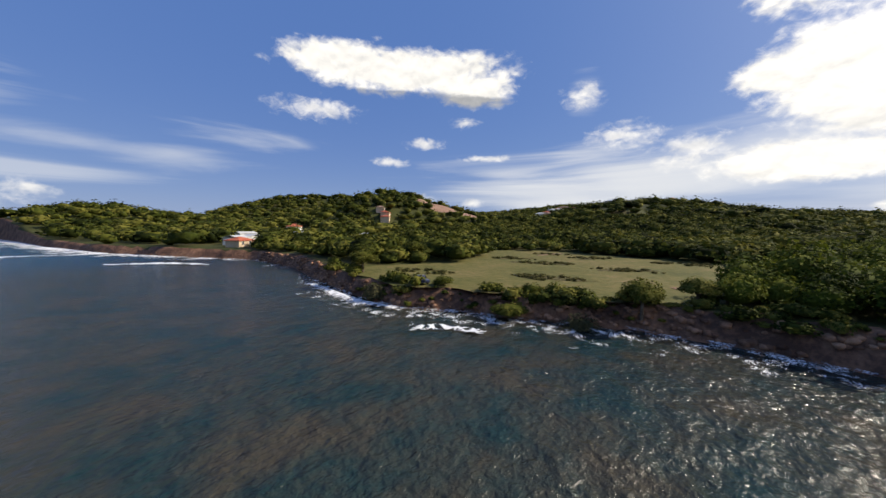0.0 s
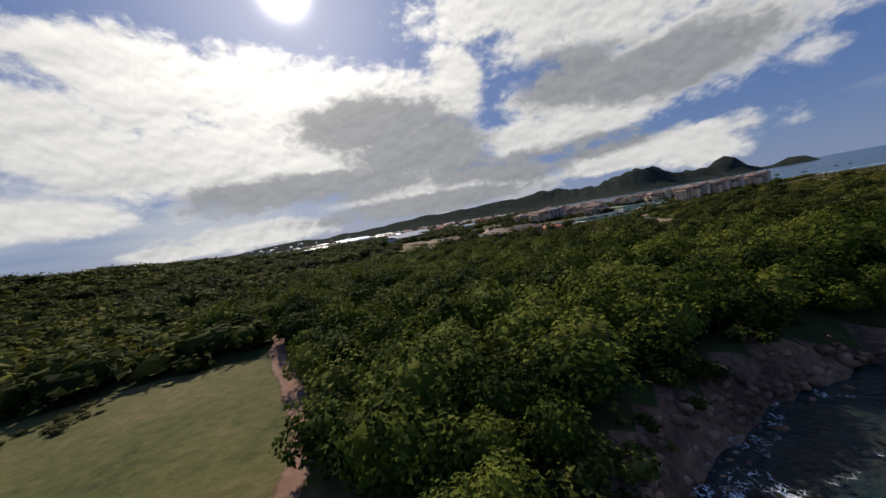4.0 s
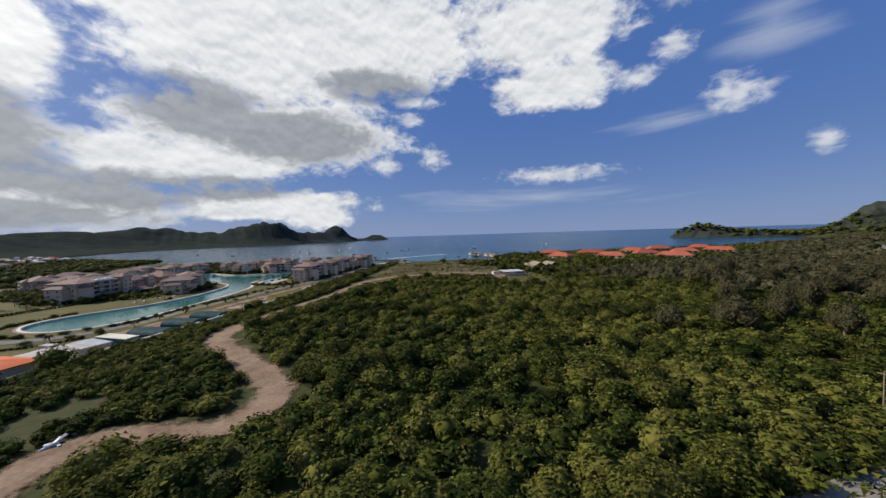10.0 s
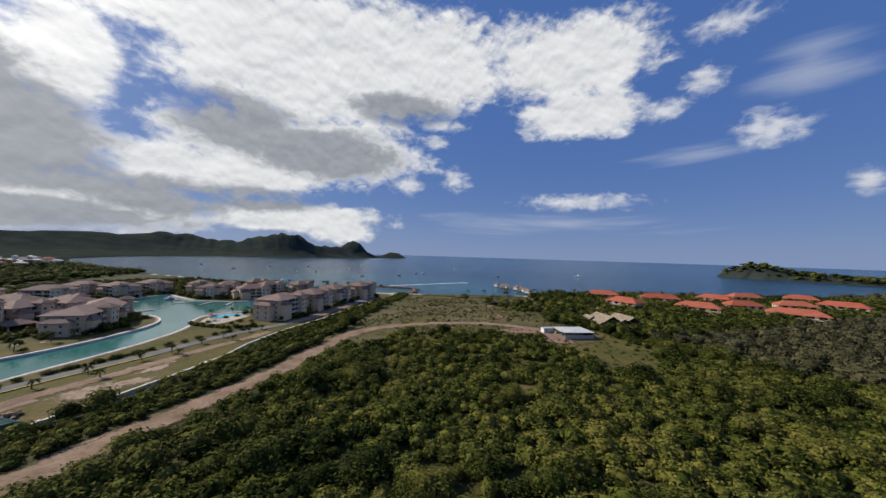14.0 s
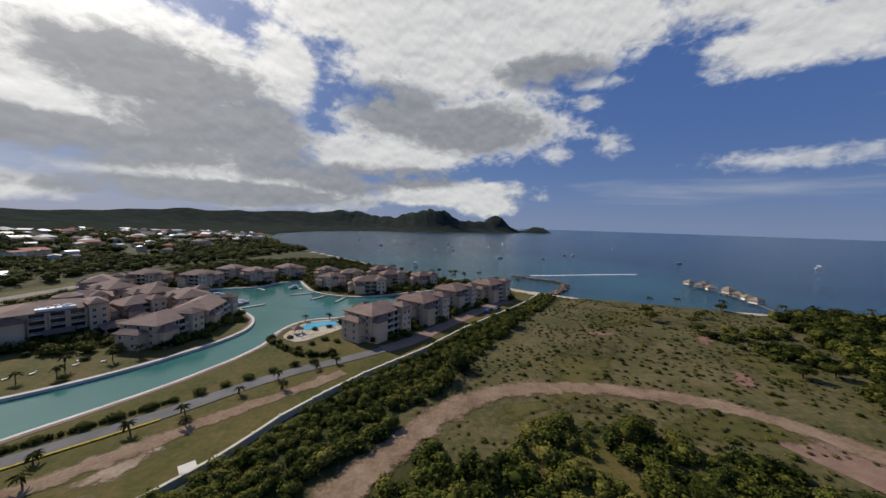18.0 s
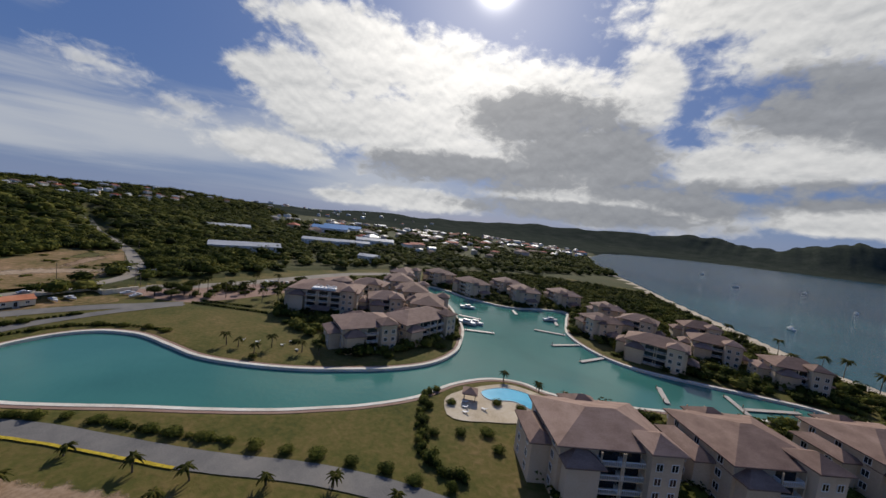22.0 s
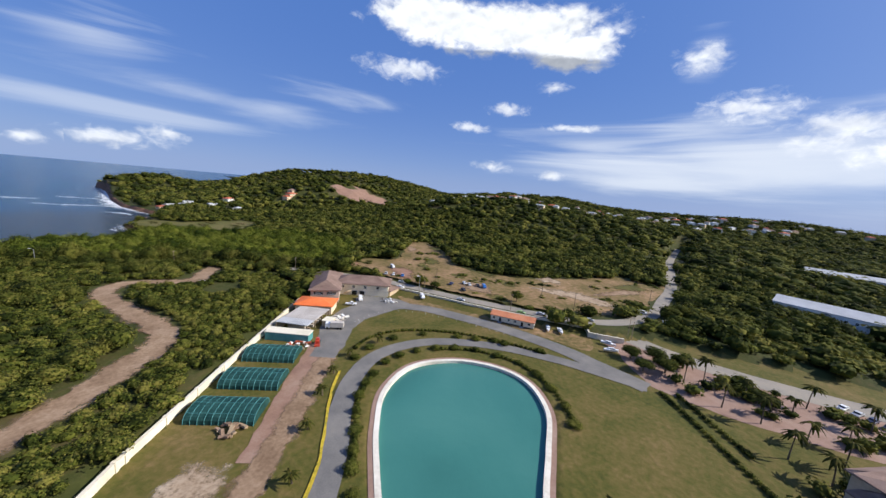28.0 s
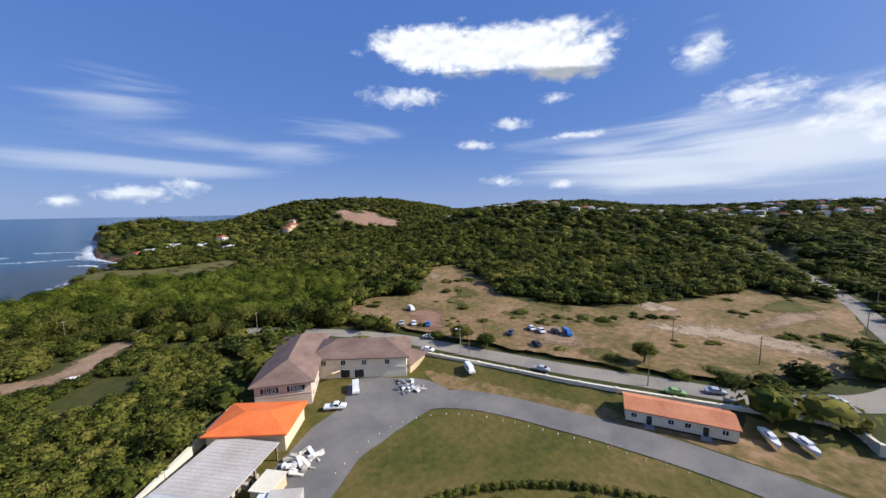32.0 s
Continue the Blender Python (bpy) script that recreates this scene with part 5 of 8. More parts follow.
def block(at, turn, w, d, storeys, label, wall=None, roofm=None, group="resort apartments", name="apartment_building", tower=True, rise=3.4, floor_h=3.0, detail=2):
    """A hip-roofed block with balconies to its front, a stair tower and windows."""
    wall, roofm = wall or M_CREAM, roofm or M_TILE
    h = storeys * floor_h + 0.5
    ob = thing(name, label, "building", group, at, turn)
    bm = boxes((-w / 2, -d / 2, -1.0, w / 2, d / 2, h), (-w / 2 - 0.12, -d / 2 - 0.12, -1.0, w / 2 + 0.12, d / 2 + 0.12, 0.5))
    for k in range(1, storeys):
        add_box(bm, -w / 2 - 0.07, -d / 2 - 0.07, k * floor_h + 0.28, w / 2 + 0.07, d / 2 + 0.07, k * floor_h + 0.46)
    part("wall", bm, wall, ob)
    bm = bmesh.new()
    hip(bm, w, d, h + 0.02, rise, 1.0)
    part("roof", bm, roofm, ob)
    if tower:
        tw, tx, ty = 6.4, w / 2 - 4.4, -d / 2 - 0.9
        part("stair_tower", boxes((tx - tw / 2, ty - 2.2, -1.0, tx + tw / 2, ty + 4.5, h + 1.5), (tx - tw / 2 - 0.1, ty - 2.3, h + 0.9, tx + tw / 2 + 0.1, ty + 4.6, h + 1.15)), wall, ob)
        bm = bmesh.new()
        hip(bm, tw, 6.7, h + 1.52, 2.1, 0.7, tx, ty + 1.15)
        part("tower_roof", bm, roofm, ob)
        for k in range(storeys):
            for u in (-1.6, 1.6):
                put_window(ob, pose(tx + u, ty - 2.24, k * floor_h + 2.0), detail > 1)
        bx = -w / 2 + 4.2
        part("bay", boxes((bx - 3.4, -d / 2 - 2.6, -1.0, bx + 3.4, -d / 2 + 1.0, h - 2.6)), wall, ob)
        bm = bmesh.new()
        hip(bm, 6.8, 5.0, h - 2.58, 2.2, 0.8, bx, -d / 2 - 0.3)
        part("bay_roof", bm, roofm, ob)
        # lower wings at both ends and a bay to the rear, each under its own hip
        for sx, low, deep in ((-1, 2.9, 0.62), (1, 5.6, 0.5)):
            wx, wd = sx * (w / 2 + 1.9), d * deep
            part("wing", boxes((wx - 2.2, -wd / 2 + 1.0, -1.0, wx + 2.2, wd / 2 + 1.0, h - low)), wall, ob)
            bm = bmesh.new()
            hip(bm, 4.4, wd, h - low + 0.02, 1.7, 0.8, wx, 1.0)
            part("wing_roof", bm, roofm, ob)
            for k in range(int((h - low) / floor_h)):
                for vv in (-wd / 4, wd / 4):
                    put_window(ob, pose(wx + sx * 2.24, vv + 1.0, k * floor_h + 2.0, 0, 0, 90 * sx), detail > 1)
        part("rear_bay", boxes((-4.0, d / 2 - 1.0, -1.0, 4.0, d / 2 + 2.8, h - 0.6)), wall, ob)
        bm = bmesh.new()
        hip(bm, 8.0, 6.4, h - 0.58, 2.4, 0.8, 0, d / 2 + 0.2)
        part("rear_roof", bm, roofm, ob)
        for k in range(storeys):
            put_balcony(ob, pose(0, d / 2 + 2.84, k * floor_h + 0.62, 0, 0, 180))
    n = max(1, int((w - (11 if tower else 2)) / 6.0))
    x0 = -w / 2 + (8.2 if tower else 1.0)
    span = w - (16.0 if tower else 2.0)
    for k in range(storeys):
        for i in range(n):
            put_balcony(ob, pose(x0 + (i + 0.5) * span / n, -d / 2 - 0.02, k * floor_h + 0.62))
        for i in range(max(2, int(w / 6.0))):
            u = -w / 2 + (i + 0.5) * w / max(2, int(w / 6.0))
            if (i + k) % 2 and detail > 1:
                put_balcony(ob, pose(u, d / 2 + 0.02, k * floor_h + 0.62, 0, 0, 180))
            else:
                put_window(ob, pose(u, d / 2 + 0.02, k * floor_h + 2.0, 0, 0, 180), detail > 1)
        for i in range(max(1, int(d / 5.5))):
            v = -d / 2 + (i + 0.5) * d / max(1, int(d / 5.5))
            put_window(ob, pose(-w / 2 - 0.02, v, k * floor_h + 2.0, 0, 0, -90), detail > 1)
            put_window(ob, pose(w / 2 + 0.02, v, k * floor_h + 2.0, 0, 0, 90), detail > 1)
    return ob


CREAM4 = "cream four-storey apartment block with brown hipped roofs beside the paved drive"
block((-9, 180, 2.5), 50, 25, 18, 4, CREAM4)
block((14, 205, 2.5), 50, 22, 19, 4, CREAM4)
block((37, 237, 2.5), 50, 23, 17, 4, CREAM4)
block((67, 260, 2.5), 45, 24, 17, 4, CREAM4)
CREAM3 = "cream three-storey apartment block with brown hipped roofs by the lagoon"
for at, turn, w, d in (((-103, 173, 2.5), 78, 22, 17), ((-101, 200, 2.5), 96, 30, 17), ((-122, 224, 2.5), 135, 24, 16), ((-136, 205, 2.5), 60, 18, 14), ((-150, 235, 2.5), 150, 24, 15), ((-170, 215, 2.5), 40, 20, 15), ((-180, 246, 2.5), 150, 24, 15), ((-205, 268, 2.5), 120, 22, 15)):
    block(at, turn, w, d, 3, CREAM3, group="island apartments")
for at, turn, w, d in (((-196, 300, 2.5), -5, 24, 15), ((-158, 300, 2.5), -10, 26, 15), ((-124, 322, 2.5), -35, 24, 15), ((-106, 348, 2.5), -30, 24, 15), ((-150, 335, 2.5), -20, 24, 15)):
    block(at, turn, w, d, 3, "cream three-storey apartment block on the far side of the lagoon", group="far apartments", detail=1)
for at, turn, w, d in (((-56, 296, 2.5), -30, 18, 14), ((-24, 282, 2.5), 12, 24, 15), ((-44, 322, 2.5), 10, 18, 13), ((-68, 335, 2.5), -40, 18, 13), ((-8, 318, 2.5), 20, 20, 13), ((20, 312, 2.5), 30, 18, 13), ((-20, 348, 2.5), 30, 18, 12)):
    block(at, turn, w, d, 3, "cream three-storey villa block between the lagoon and the beach", group="beach villas", detail=1)
# the larger main block, with a rooftop terrace
main_block = block((-154, 180, 2.5), 51, 34, 22, 4, "large cream four-storey main building with a white roof terrace", group="island apartments", rise=3.0, tower=True)
bm = boxes((-6, -11.3, 12.5, 6, -3, 13.6), (-5.7, -11.1, 13.6, 5.7, -3.2, 13.7))
part("roof_terrace", bm, M_WHITE, main_block, "white parapet terrace with clutter")
bm = bmesh.new()
for i in range(46):
    x, y, s = random.uniform(-5.2, 5.2), random.uniform(-10.6, -3.6), random.uniform(0.25, 0.6)
    add_box(bm, x, y, 13.7, x + s * 1.6, y + s, 13.7 + s)
part("terrace_clutter", bm, M_WHITE, main_block)
bm = bmesh.new()
bmesh.ops.create_cone(bm, cap_ends=True, segments=24, radius1=6.0, radius2=4.2, depth=1.3, matrix=Matrix.Translation((6, 5, 15.2)))
bmesh.ops.create_cone(bm, cap_ends=True, segments=24, radius1=5.2, radius2=0.4, depth=1.6, matrix=Matrix.Translation((6, 5, 16.6)))
part("drum_roof", bm, M_TILE, main_block)
bm = boxes((-4, -15.5, 3.2, 4, -11.0, 3.5))
gable(bm, 8.5, 5.0, 3.6, 1.6, 0.3, 0, -13.2)
part("entrance_canopy", bm, M_OLDTILE, main_block, "dark arched canopy")
for at, turn, w, d in (((-128, 182, 2.5), 50, 11, 9), ((-118, 196, 2.5), 20, 9, 8), ((-140, 196, 2.5), 55, 12, 10)):
    ob = thing("pavilion", "small brown-roofed pavilion with open cream sides", "pavilion", "resort pavilions", at, turn)
    bm = boxes((-w / 2, -d / 2, -0.5, w / 2, d / 2, 0.3))
    part("floor_slab", bm, M_KERB, ob)
    for sx in (-1, 1):
        for sy in (-1, 1):
            part("column", boxes((sx * (w / 2 - 0.4) - 0.25, sy * (d / 2 - 0.4) - 0.25, 0.3, sx * (w / 2 - 0.4) + 0.25, sy * (d / 2 - 0.4) + 0.25, 3.6)), M_CREAM, ob)
    bm = bmesh.new()
    hip(bm, w, d, 3.65, 2.2, 0.8)
    part("roof", bm, M_TILE, ob)

# ---- the two-storey works building and its yard ----
works = thing("works_building", "pink and cream two-storey works building with brown hipped roofs", "building", at=(-152, -20, 2.5))


def wing(parent, cx, cy, turn, w, d, h, wall, rise):
    m = pose(cx, cy, 0, 0, 0, turn)
    bm = boxes((-w / 2, -d / 2, -1, w / 2, d / 2, h), (-w / 2 - 0.1, -d / 2 - 0.1, h * 0.48, w / 2 + 0.1, d / 2 + 0.1, h * 0.52))
    bmesh.ops.transform(bm, matrix=m, verts=bm.verts)
    part("wall", bm, wall, parent)
    bm = bmesh.new()
    hip(bm, w, d, h + 0.02, rise, 1.0)
    bmesh.ops.transform(bm, matrix=m, verts=bm.verts)
    part("roof", bm, M_OLDTILE, parent)
    return m


w1 = wing(works, 4.5, -2.5, 57, 32, 13, 6.3, M_PINK, 3.2)
w2 = wing(works, -12.0, 6.0, 137, 28, 14, 6.2, M_WALLP, 3.0)
for k, z in enumerate((4.7, 1.8)):
    for i in range(7):
        put_window(works, w1 @ pose(-13.5 + i * 4.5, 6.53, z, 0, 0, 180))
for i in range(2):
    for k in range(4):
        put_window(works, w1 @ pose(16.03, -4.5 + i * 6 + k * 0.95, 4.6, 0, 0, 90))
for i, u in enumerate((-9.5, -4.0, 2.0, 8.5)):
    put_window(works, w2 @ pose(u, -7.03, 4.6))
for u in (-3.5, 0.5):
    piece("doorway", DOORWAY, works, w2 @ pose(u, -7.05, 0.2))
part("outside_stair", boxes(*[(-3.2, 4.0 + i * 0.5, i * 0.3, -0.8, 4.5 + i * 0.5, i * 0.3 + 0.35) for i in range(9)]), M_CREAM, works)
bm = boxes((-27, 12, -0.5, -18, 19, 3.0))
m = pose(-22, 16, 0, 0, 0, 20) @ pose(22, -16, 0)
bmesh.ops.transform(bm, matrix=m, verts=bm.verts)
part("annex_wall", bm, M_TAN, works)
bm = bmesh.new()
hip(bm, 9.4, 7.4, 3.02, 1.3, 0.6, -22.5, 15.5)
bmesh.ops.transform(bm, matrix=m, verts=bm.verts)
part("annex_roof", bm, M_OLDTILE, works)

ob = thing("orange_roofed_shed", "low shed under a bright orange sheet roof beside the wall", "shed", at=(-131, -2, 2.5), turn=137)
bm = bmesh.new()
hip(bm, 15.5, 10.5, 4.1, 1.5, 0.7)
part("roof", bm, M_ORANGE, ob)
part("wall", boxes((-7.7, -5.2, -1, 7.7, 5.2, 3.95)), M_CREAM, ob)
ob = thing("grey_roofed_shed", "open shed under a weathered grey sheet roof", "shed", at=(-120, 9, 2.5), turn=36)
bm = boxes((-9.5, -6.5, 3.3, 4.0, 6.5, 3.5), (4.06, -6.5, 3.34, 9.5, 6.5, 3.54, 1))
shed_roof = part("roof", bm, [M_OLDSHEET, M_METALROOF], ob)
for i in range(24):
    part("roof_rib", boxes((-9.4 + i * 0.8, -6.5, 3.5, -9.3 + i * 0.8, 6.5, 3.53 if i < 17 else 3.6)), M_OLDSHEET if i < 17 else M_METALROOF, shed_roof)
for sx in (-9, -3, 3, 9):
    for sy in (-6.1, 6.1):
        part("post", boxes((sx - 0.15, sy - 0.15, -0.5, sx + 0.15, sy + 0.15, 3.3)), M_WOOD, ob)
part("back_wall", boxes((-9.2, -6.3, -0.5, 9.2, -6.1, 3.3)), M_CREAM, ob)
for i in range(14):
    part("stored_timber", boxes((-8 + i * 1.1, random.uniform(-5, 3), 0.0, -7.3 + i * 1.1, random.uniform(3.2, 5.6), random.uniform(0.6, 1.8))), M_OLDSHEET if i % 2 else M_WOOD, ob)
ob = thing("container_shed", "long low cream-roofed shed with a teal front", "shed", at=(-109.5, 19.5, 2.5), turn=132)
part("roof", boxes((-8, -2.4, 2.9, 8, 2.4, 3.15)), M_WALLP, ob)
part("wall", boxes((-7.8, -2.2, -0.5, 7.8, 2.2, 2.9)), M_TEAL, ob)
for i in range(9):
    part("rib", boxes((-7.2 + i * 1.8, 2.2, 0, -7.05 + i * 1.8, 2.28, 2.85)), M_TEAL, ob)
ob = thing("cream_store", "small cream flat-roofed store", "shed", at=(-127, 16, 2.5), turn=36)
part("wall", boxes((-2.2, -1.8, -0.5, 2.2, 1.8, 2.4)), M_TAN, ob)
part("roof", boxes((-2.4, -2.0, 2.4, 2.4, 2.0, 2.55)), M_WALLP, ob)

# shade tunnels: hoops and dark green netting
def tunnel(at, turn):
    ob = thing("shade_tunnel", "low dark green netted shade tunnel on hoops", "plant tunnel", "shade tunnels", at, turn)
    L, R, H, n = 15.5, 4.6, 2.7, 12
    arc = lambda r, k: (r * R * math.cos(math.pi * k / n), r * H * max(math.sin(math.pi * k / n), 0) ** 0.7)
    bm = bmesh.new()
    rows = [[bm.verts.new((-L / 2 + L * i / 10, *arc(1.0 - 0.012 * (i % 2), k))) for k in range(n + 1)] for i in range(11)]
    for i in range(10):
        for k in range(n):
            bm.faces.new((rows[i][k], rows[i + 1][k], rows[i + 1][k + 1], rows[i][k + 1]))
    for r in (rows[0], rows[-1]):
        bm.faces.new(r)
    part("netting", bm, M_NET, ob)
    for i in range(11):
        bm = bmesh.new()
        x = -L / 2 + L * i / 10
        add_pipe(bm, [(x, *arc(1.01, k)) for k in range(n + 1)], 0.06, 4)
        part("hoop", bm, M_TEAL, ob)
    for k in (3, 6, 9):
        bm = bmesh.new()
        add_tube(bm, (-L / 2, *arc(1.015, k)), (L / 2, *arc(1.015, k)), 0.045, 0.045, 4)
        part("purlin", bm, M_TEAL, ob)
    return ob


for x, y in ((-100.5, 28.5), (-91, 40), (-81.5, 50.5)):
    tunnel((x, y, 2.55), 138)

ob = thing("row_cabin", "long cream cabin with an orange sheet roof and steps", "cabin", at=(-196.5, 61, 2.6), turn=111)
part("wall", boxes((-10, -3.6, 0.4, 10, 3.6, 3.1)), M_WALLP, ob)
part("underfloor", boxes((-9.8, -3.4, -1, 9.8, 3.4, 0.4)), M_DARK, ob)
bm = bmesh.new()
gable(bm, 20, 7.2, 3.1, 1.3, 0.35)
part("roof", bm, M_SALMON, ob)
for u in (-8.4, -1.5, 1.5, 7.8):
    put_window(ob, pose(u, -3.62, 1.9) @ Matrix.Diagonal((0.8, 1, 0.7, 1)))
for u in (-5.5, 4.6):
    piece("door", DOORWAY, ob, pose(u, -3.64, 0.4) @ Matrix.Diagonal((0.4, 1, 0.85, 1)))
    part("steps", boxes(*[(u - 0.9, -4.1 - i * 0.4, -0.2, u + 0.9, -3.7 - i * 0.4, 0.4 - i * 0.2) for i in range(3)]), M_STEEL, ob)

# ---- walls and kerbs ----
def wall_run(name, pts, z, h, half, mat, label, pier=None):
    ob = thing(name, label, "wall")
    p = smooth_line(pts, 400)
    for a, b in zip(p[:-1], p[1:]):
        d = float(np.linalg.norm(b - a))
        t = math.degrees(math.atan2(*(b - a)[::-1]))
        m = pose(*((a + b) / 2), 0, 0, 0, t)
        bm = boxes((-d / 2, -half, z - 1, d / 2, half, z + h), (-d / 2, -half - 0.12, z + h, d / 2, half + 0.12, z + h + 0.14))
        bmesh.ops.transform(bm, matrix=m, verts=bm.verts)
        part("panel", bm, mat, ob)
        for i in range(int(d / pier) + 1 if pier else 0):
            u = -d / 2 + i * pier
            bm = boxes((u - 0.35, -half - 0.2, z - 1, u + 0.35, half + 0.2, z + h + 0.3))
            bmesh.ops.transform(bm, matrix=m, verts=bm.verts)
            part("pier", bm, mat, ob)
    return ob


wall_run("boundary_wall", WALL, 2.5, 2.0, 0.28, M_WALLP, "long cream rendered boundary wall with piers", 11.0)
wall_run("street_wall", [(-176, -17), (-179, -9), (-187, 13), (-193, 32), (-199, 48), (-209, 71), (-216, 87), (-211, 91), (-214, 98), (-217, 104)], 2.8, 1.9, 0.25, M_WALLP, "cream wall along the street", 16.0)



def kerb_ring(name, offset, width, z0, z1, mat, label):
    """A closed kerb that follows the lagoon's edge at an offset outwards."""
    p = smooth_line(LAGOON, 2.5, True)
    t = np.roll(p, -1, 0) - np.roll(p, 1, 0)
    t /= np.linalg.norm(t, axis=1)[:, None]
    area = 0.5 * np.sum(p[:, 0] * np.roll(p[:, 1], -1) - np.roll(p[:, 0], -1) * p[:, 1])
    nrm = np.stack([t[:, 1], -t[:, 0]], 1) * (1 if area > 0 else -1)
    n = len(p)
    a, b = p + nrm * offset, p + nrm * (offset + width)
    vs = np.concatenate([np.c_[a, np.full(n, z0)], np.c_[a, np.full(n, z1)], np.c_[b, np.full(n, z1)], np.c_[b, np.full(n, z0)]]).tolist()
    fs = [(k * n + i, k * n + (i + 1) % n, (k + 1) * n + (i + 1) % n, (k + 1) * n + i) for k in range(3) for i in range(n)]
    structure(name, mesh_of(name, vs, fs, mat), label, "quay")


kerb_ring("quay_kerb", -0.2, 1.3, -1.5, 2.72, M_KERB, "pale concrete kerb round the lagoon")
kerb_ring("quay_walk", 1.0, 1.3, 1.0, 2.62, M_PAVING, "reddish paved walk behind the lagoon's kerb")

# ---- ground cover in the resort and meadow ----
for name, x, y, rx, ry, turn, z, mat, label in [
        ("sand_patch", -66, 72, 14, 7.5, 45, 2.6, R_SAND, "pale trampled sand patch before the tunnels"), ("sand_patch", -56, 88, 9, 4, 50, 2.59, R_SAND, "worn sandy strip on the grass"),
        ("earth_patch", -140, -53, 13, 4.5, 12, 4.35, R_DIRT, "bare earth patch in the scrub by the street"), ("earth_patch", -189, -66, 9, 6, 30, 5.16, R_RED, "reddish bare earth at the clearing's corner"),
        ("earth_patch", -205, -29, 16, 10, 70, 5.17, R_RED, "trodden reddish earth where cars are parked"), ("earth_patch", -262, 66, 26, 12, 100, 5.15, R_SAND, "pale bare ground with tyre marks"), ("earth_patch", -284, 37, 12, 8, 40, 5.16, R_SAND, "pale bare slope of the clearing"),
        ("earth_patch", -222, 20, 18, 9, 75, 5.155, R_DIRT, "trodden earth beside the street"), ("earth_patch", -270, -92, 16, 6, 40, 5.16, R_DIRT, "worn path at the head of the clearing"), ("earth_patch", -300, 80, 24, 7, 160, 5.165, R_DIRT, "earth track across the clearing"),
        ("grass_patch", -249, -46, 15, 9, 60, 5.2, R_GRASS, "rough green grass on the clearing"), ("grass_patch", -257, -3, 16, 8, 80, 5.21, R_GRASS, "rough green grass on the clearing"), ("grass_patch", -232, -4, 8, 4, 70, 5.22, R_GRASS, "rough green grass on the clearing"), ("grass_patch", -248, 25, 12, 6, 85, 5.2, R_GRASS, "rough green grass on the clearing"),
        ("grass_patch", -215, 40, 13, 5, 72, 5.21, R_GRASS, "green verge with bushes beside the street"), ("grass_patch", -226, 70, 11, 5, 70, 5.22, R_GRASS, "green verge with bushes beside the street"), ("grass_patch", -322, 80, 22, 9, 150, 5.2, R_GRASS, "rough green grass on the clearing"), ("grass_patch", -295, -82, 14, 10, 60, 5.2, R_GRASS, "rough green grass on the clearing"), ("grass_patch", -272, 14, 13, 6, 60, 5.22, R_GRASS, "rough green grass on the clearing"),
        ("grass_patch", -232, -38, 10, 6, 50, 5.19, R_GRASS, "rough green grass on the clearing"), ("grass_patch", 70, 130, 30, 14, 50, 4.2, R_GRASS, "green flush in the dry meadow"), ("grass_patch", 130, 200, 34, 14, 40, 4.21, R_GRASS, "green flush in the dry meadow"), ("grass_patch", 96, 92, 22, 10, 0, 4.2, R_GRASS, "green flush in the dry meadow"), ("grass_patch", 150, 130, 24, 12, 60, 4.22, R_GRASS, "green flush in the dry meadow"), ("grass_patch", 40, 104, 12, 5, 30, 4.21, R_GRASS, "green flush in the dry meadow"),
        ("tussock_patch", 86, 150, 20, 9, 30, 4.23, R_TUSSOCK, "brown tussocks in the dry meadow"), ("tussock_patch", 120, 170, 18, 8, 80, 4.24, R_TUSSOCK, "brown tussocks in the dry meadow"), ("tussock_patch", 170, 190, 22, 9, 140, 4.25, R_TUSSOCK, "brown tussocks in the dry meadow"), ("tussock_patch", 60, 104, 14, 4, 0, 4.23, R_TUSSOCK, "brown tussocks in the dry meadow"),
        ("bare_patch", 103, 172, 8, 5, 10, 4.26, R_RED, "bare earth patch in the dry meadow"), ("bare_patch", 152, 161, 10, 6, 30, 4.27, R_RED, "bare earth patch in the dry meadow"), ("bare_patch", 128, 120, 9, 5, 60, 4.26, R_RED, "bare earth patch in the dry meadow")]:
    patch(name, x, y, rx, ry, turn, z, mat, label)
for k, (x, y, r) in enumerate([(-119, -270, 10), (-150, -278, 11), (-144, -255, 9), (-160, -292, 9), (-176, -268, 10), (-186, -285, 9)]):
    patch("tussock_patch", x, y, r, r * 0.4, 80 + 17 * k, 3.76 + 0.005 * k, R_TUSSOCK if k < 5 else R_DIRT, "brown tussock patch in the grass field" if k < 5 else "trodden bare spot in the grass field", "grass")
road("red_gravel", [(-80, 70), (-88, 61), (-99, 48), (-111, 35), (-116, 29)], 3.0, 2.5, M_REDEARTH, "reddish gravel strip beside the tunnels", "ground", 0.09, 0.2)
sheet("yard", [(-112, 38), (-118, 24), (-128, 12), (-140, 4), (-150, 0), (-158, -8), (-170, 4), (-172, 16), (-158, 18), (-142, 20), (-130, 28), (-120, 38)], 2.58, M_ASPHALT, "worn asphalt yard before the works building", "yard", 0.6)
sheet("verge", [(-172, 8), (-180, 4), (-188, 30), (-194, 50), (-206, 74), (-210, 92), (-196, 96), (-193, 80), (-190, 60), (-182, 36)], 2.57, M_BARE, "patchy grass and earth verge inside the street wall", "verge", 1.0)
sheet("gate_court", [(-214, 96), (-226, 108), (-220, 150), (-236, 190), (-236, 235), (-212, 215), (-196, 175), (-188, 150), (-186, 124), (-196, 112), (-206, 104)], 2.56, M_PAVING, "pinkish paved court and car park at the gate", "court", 1.0)
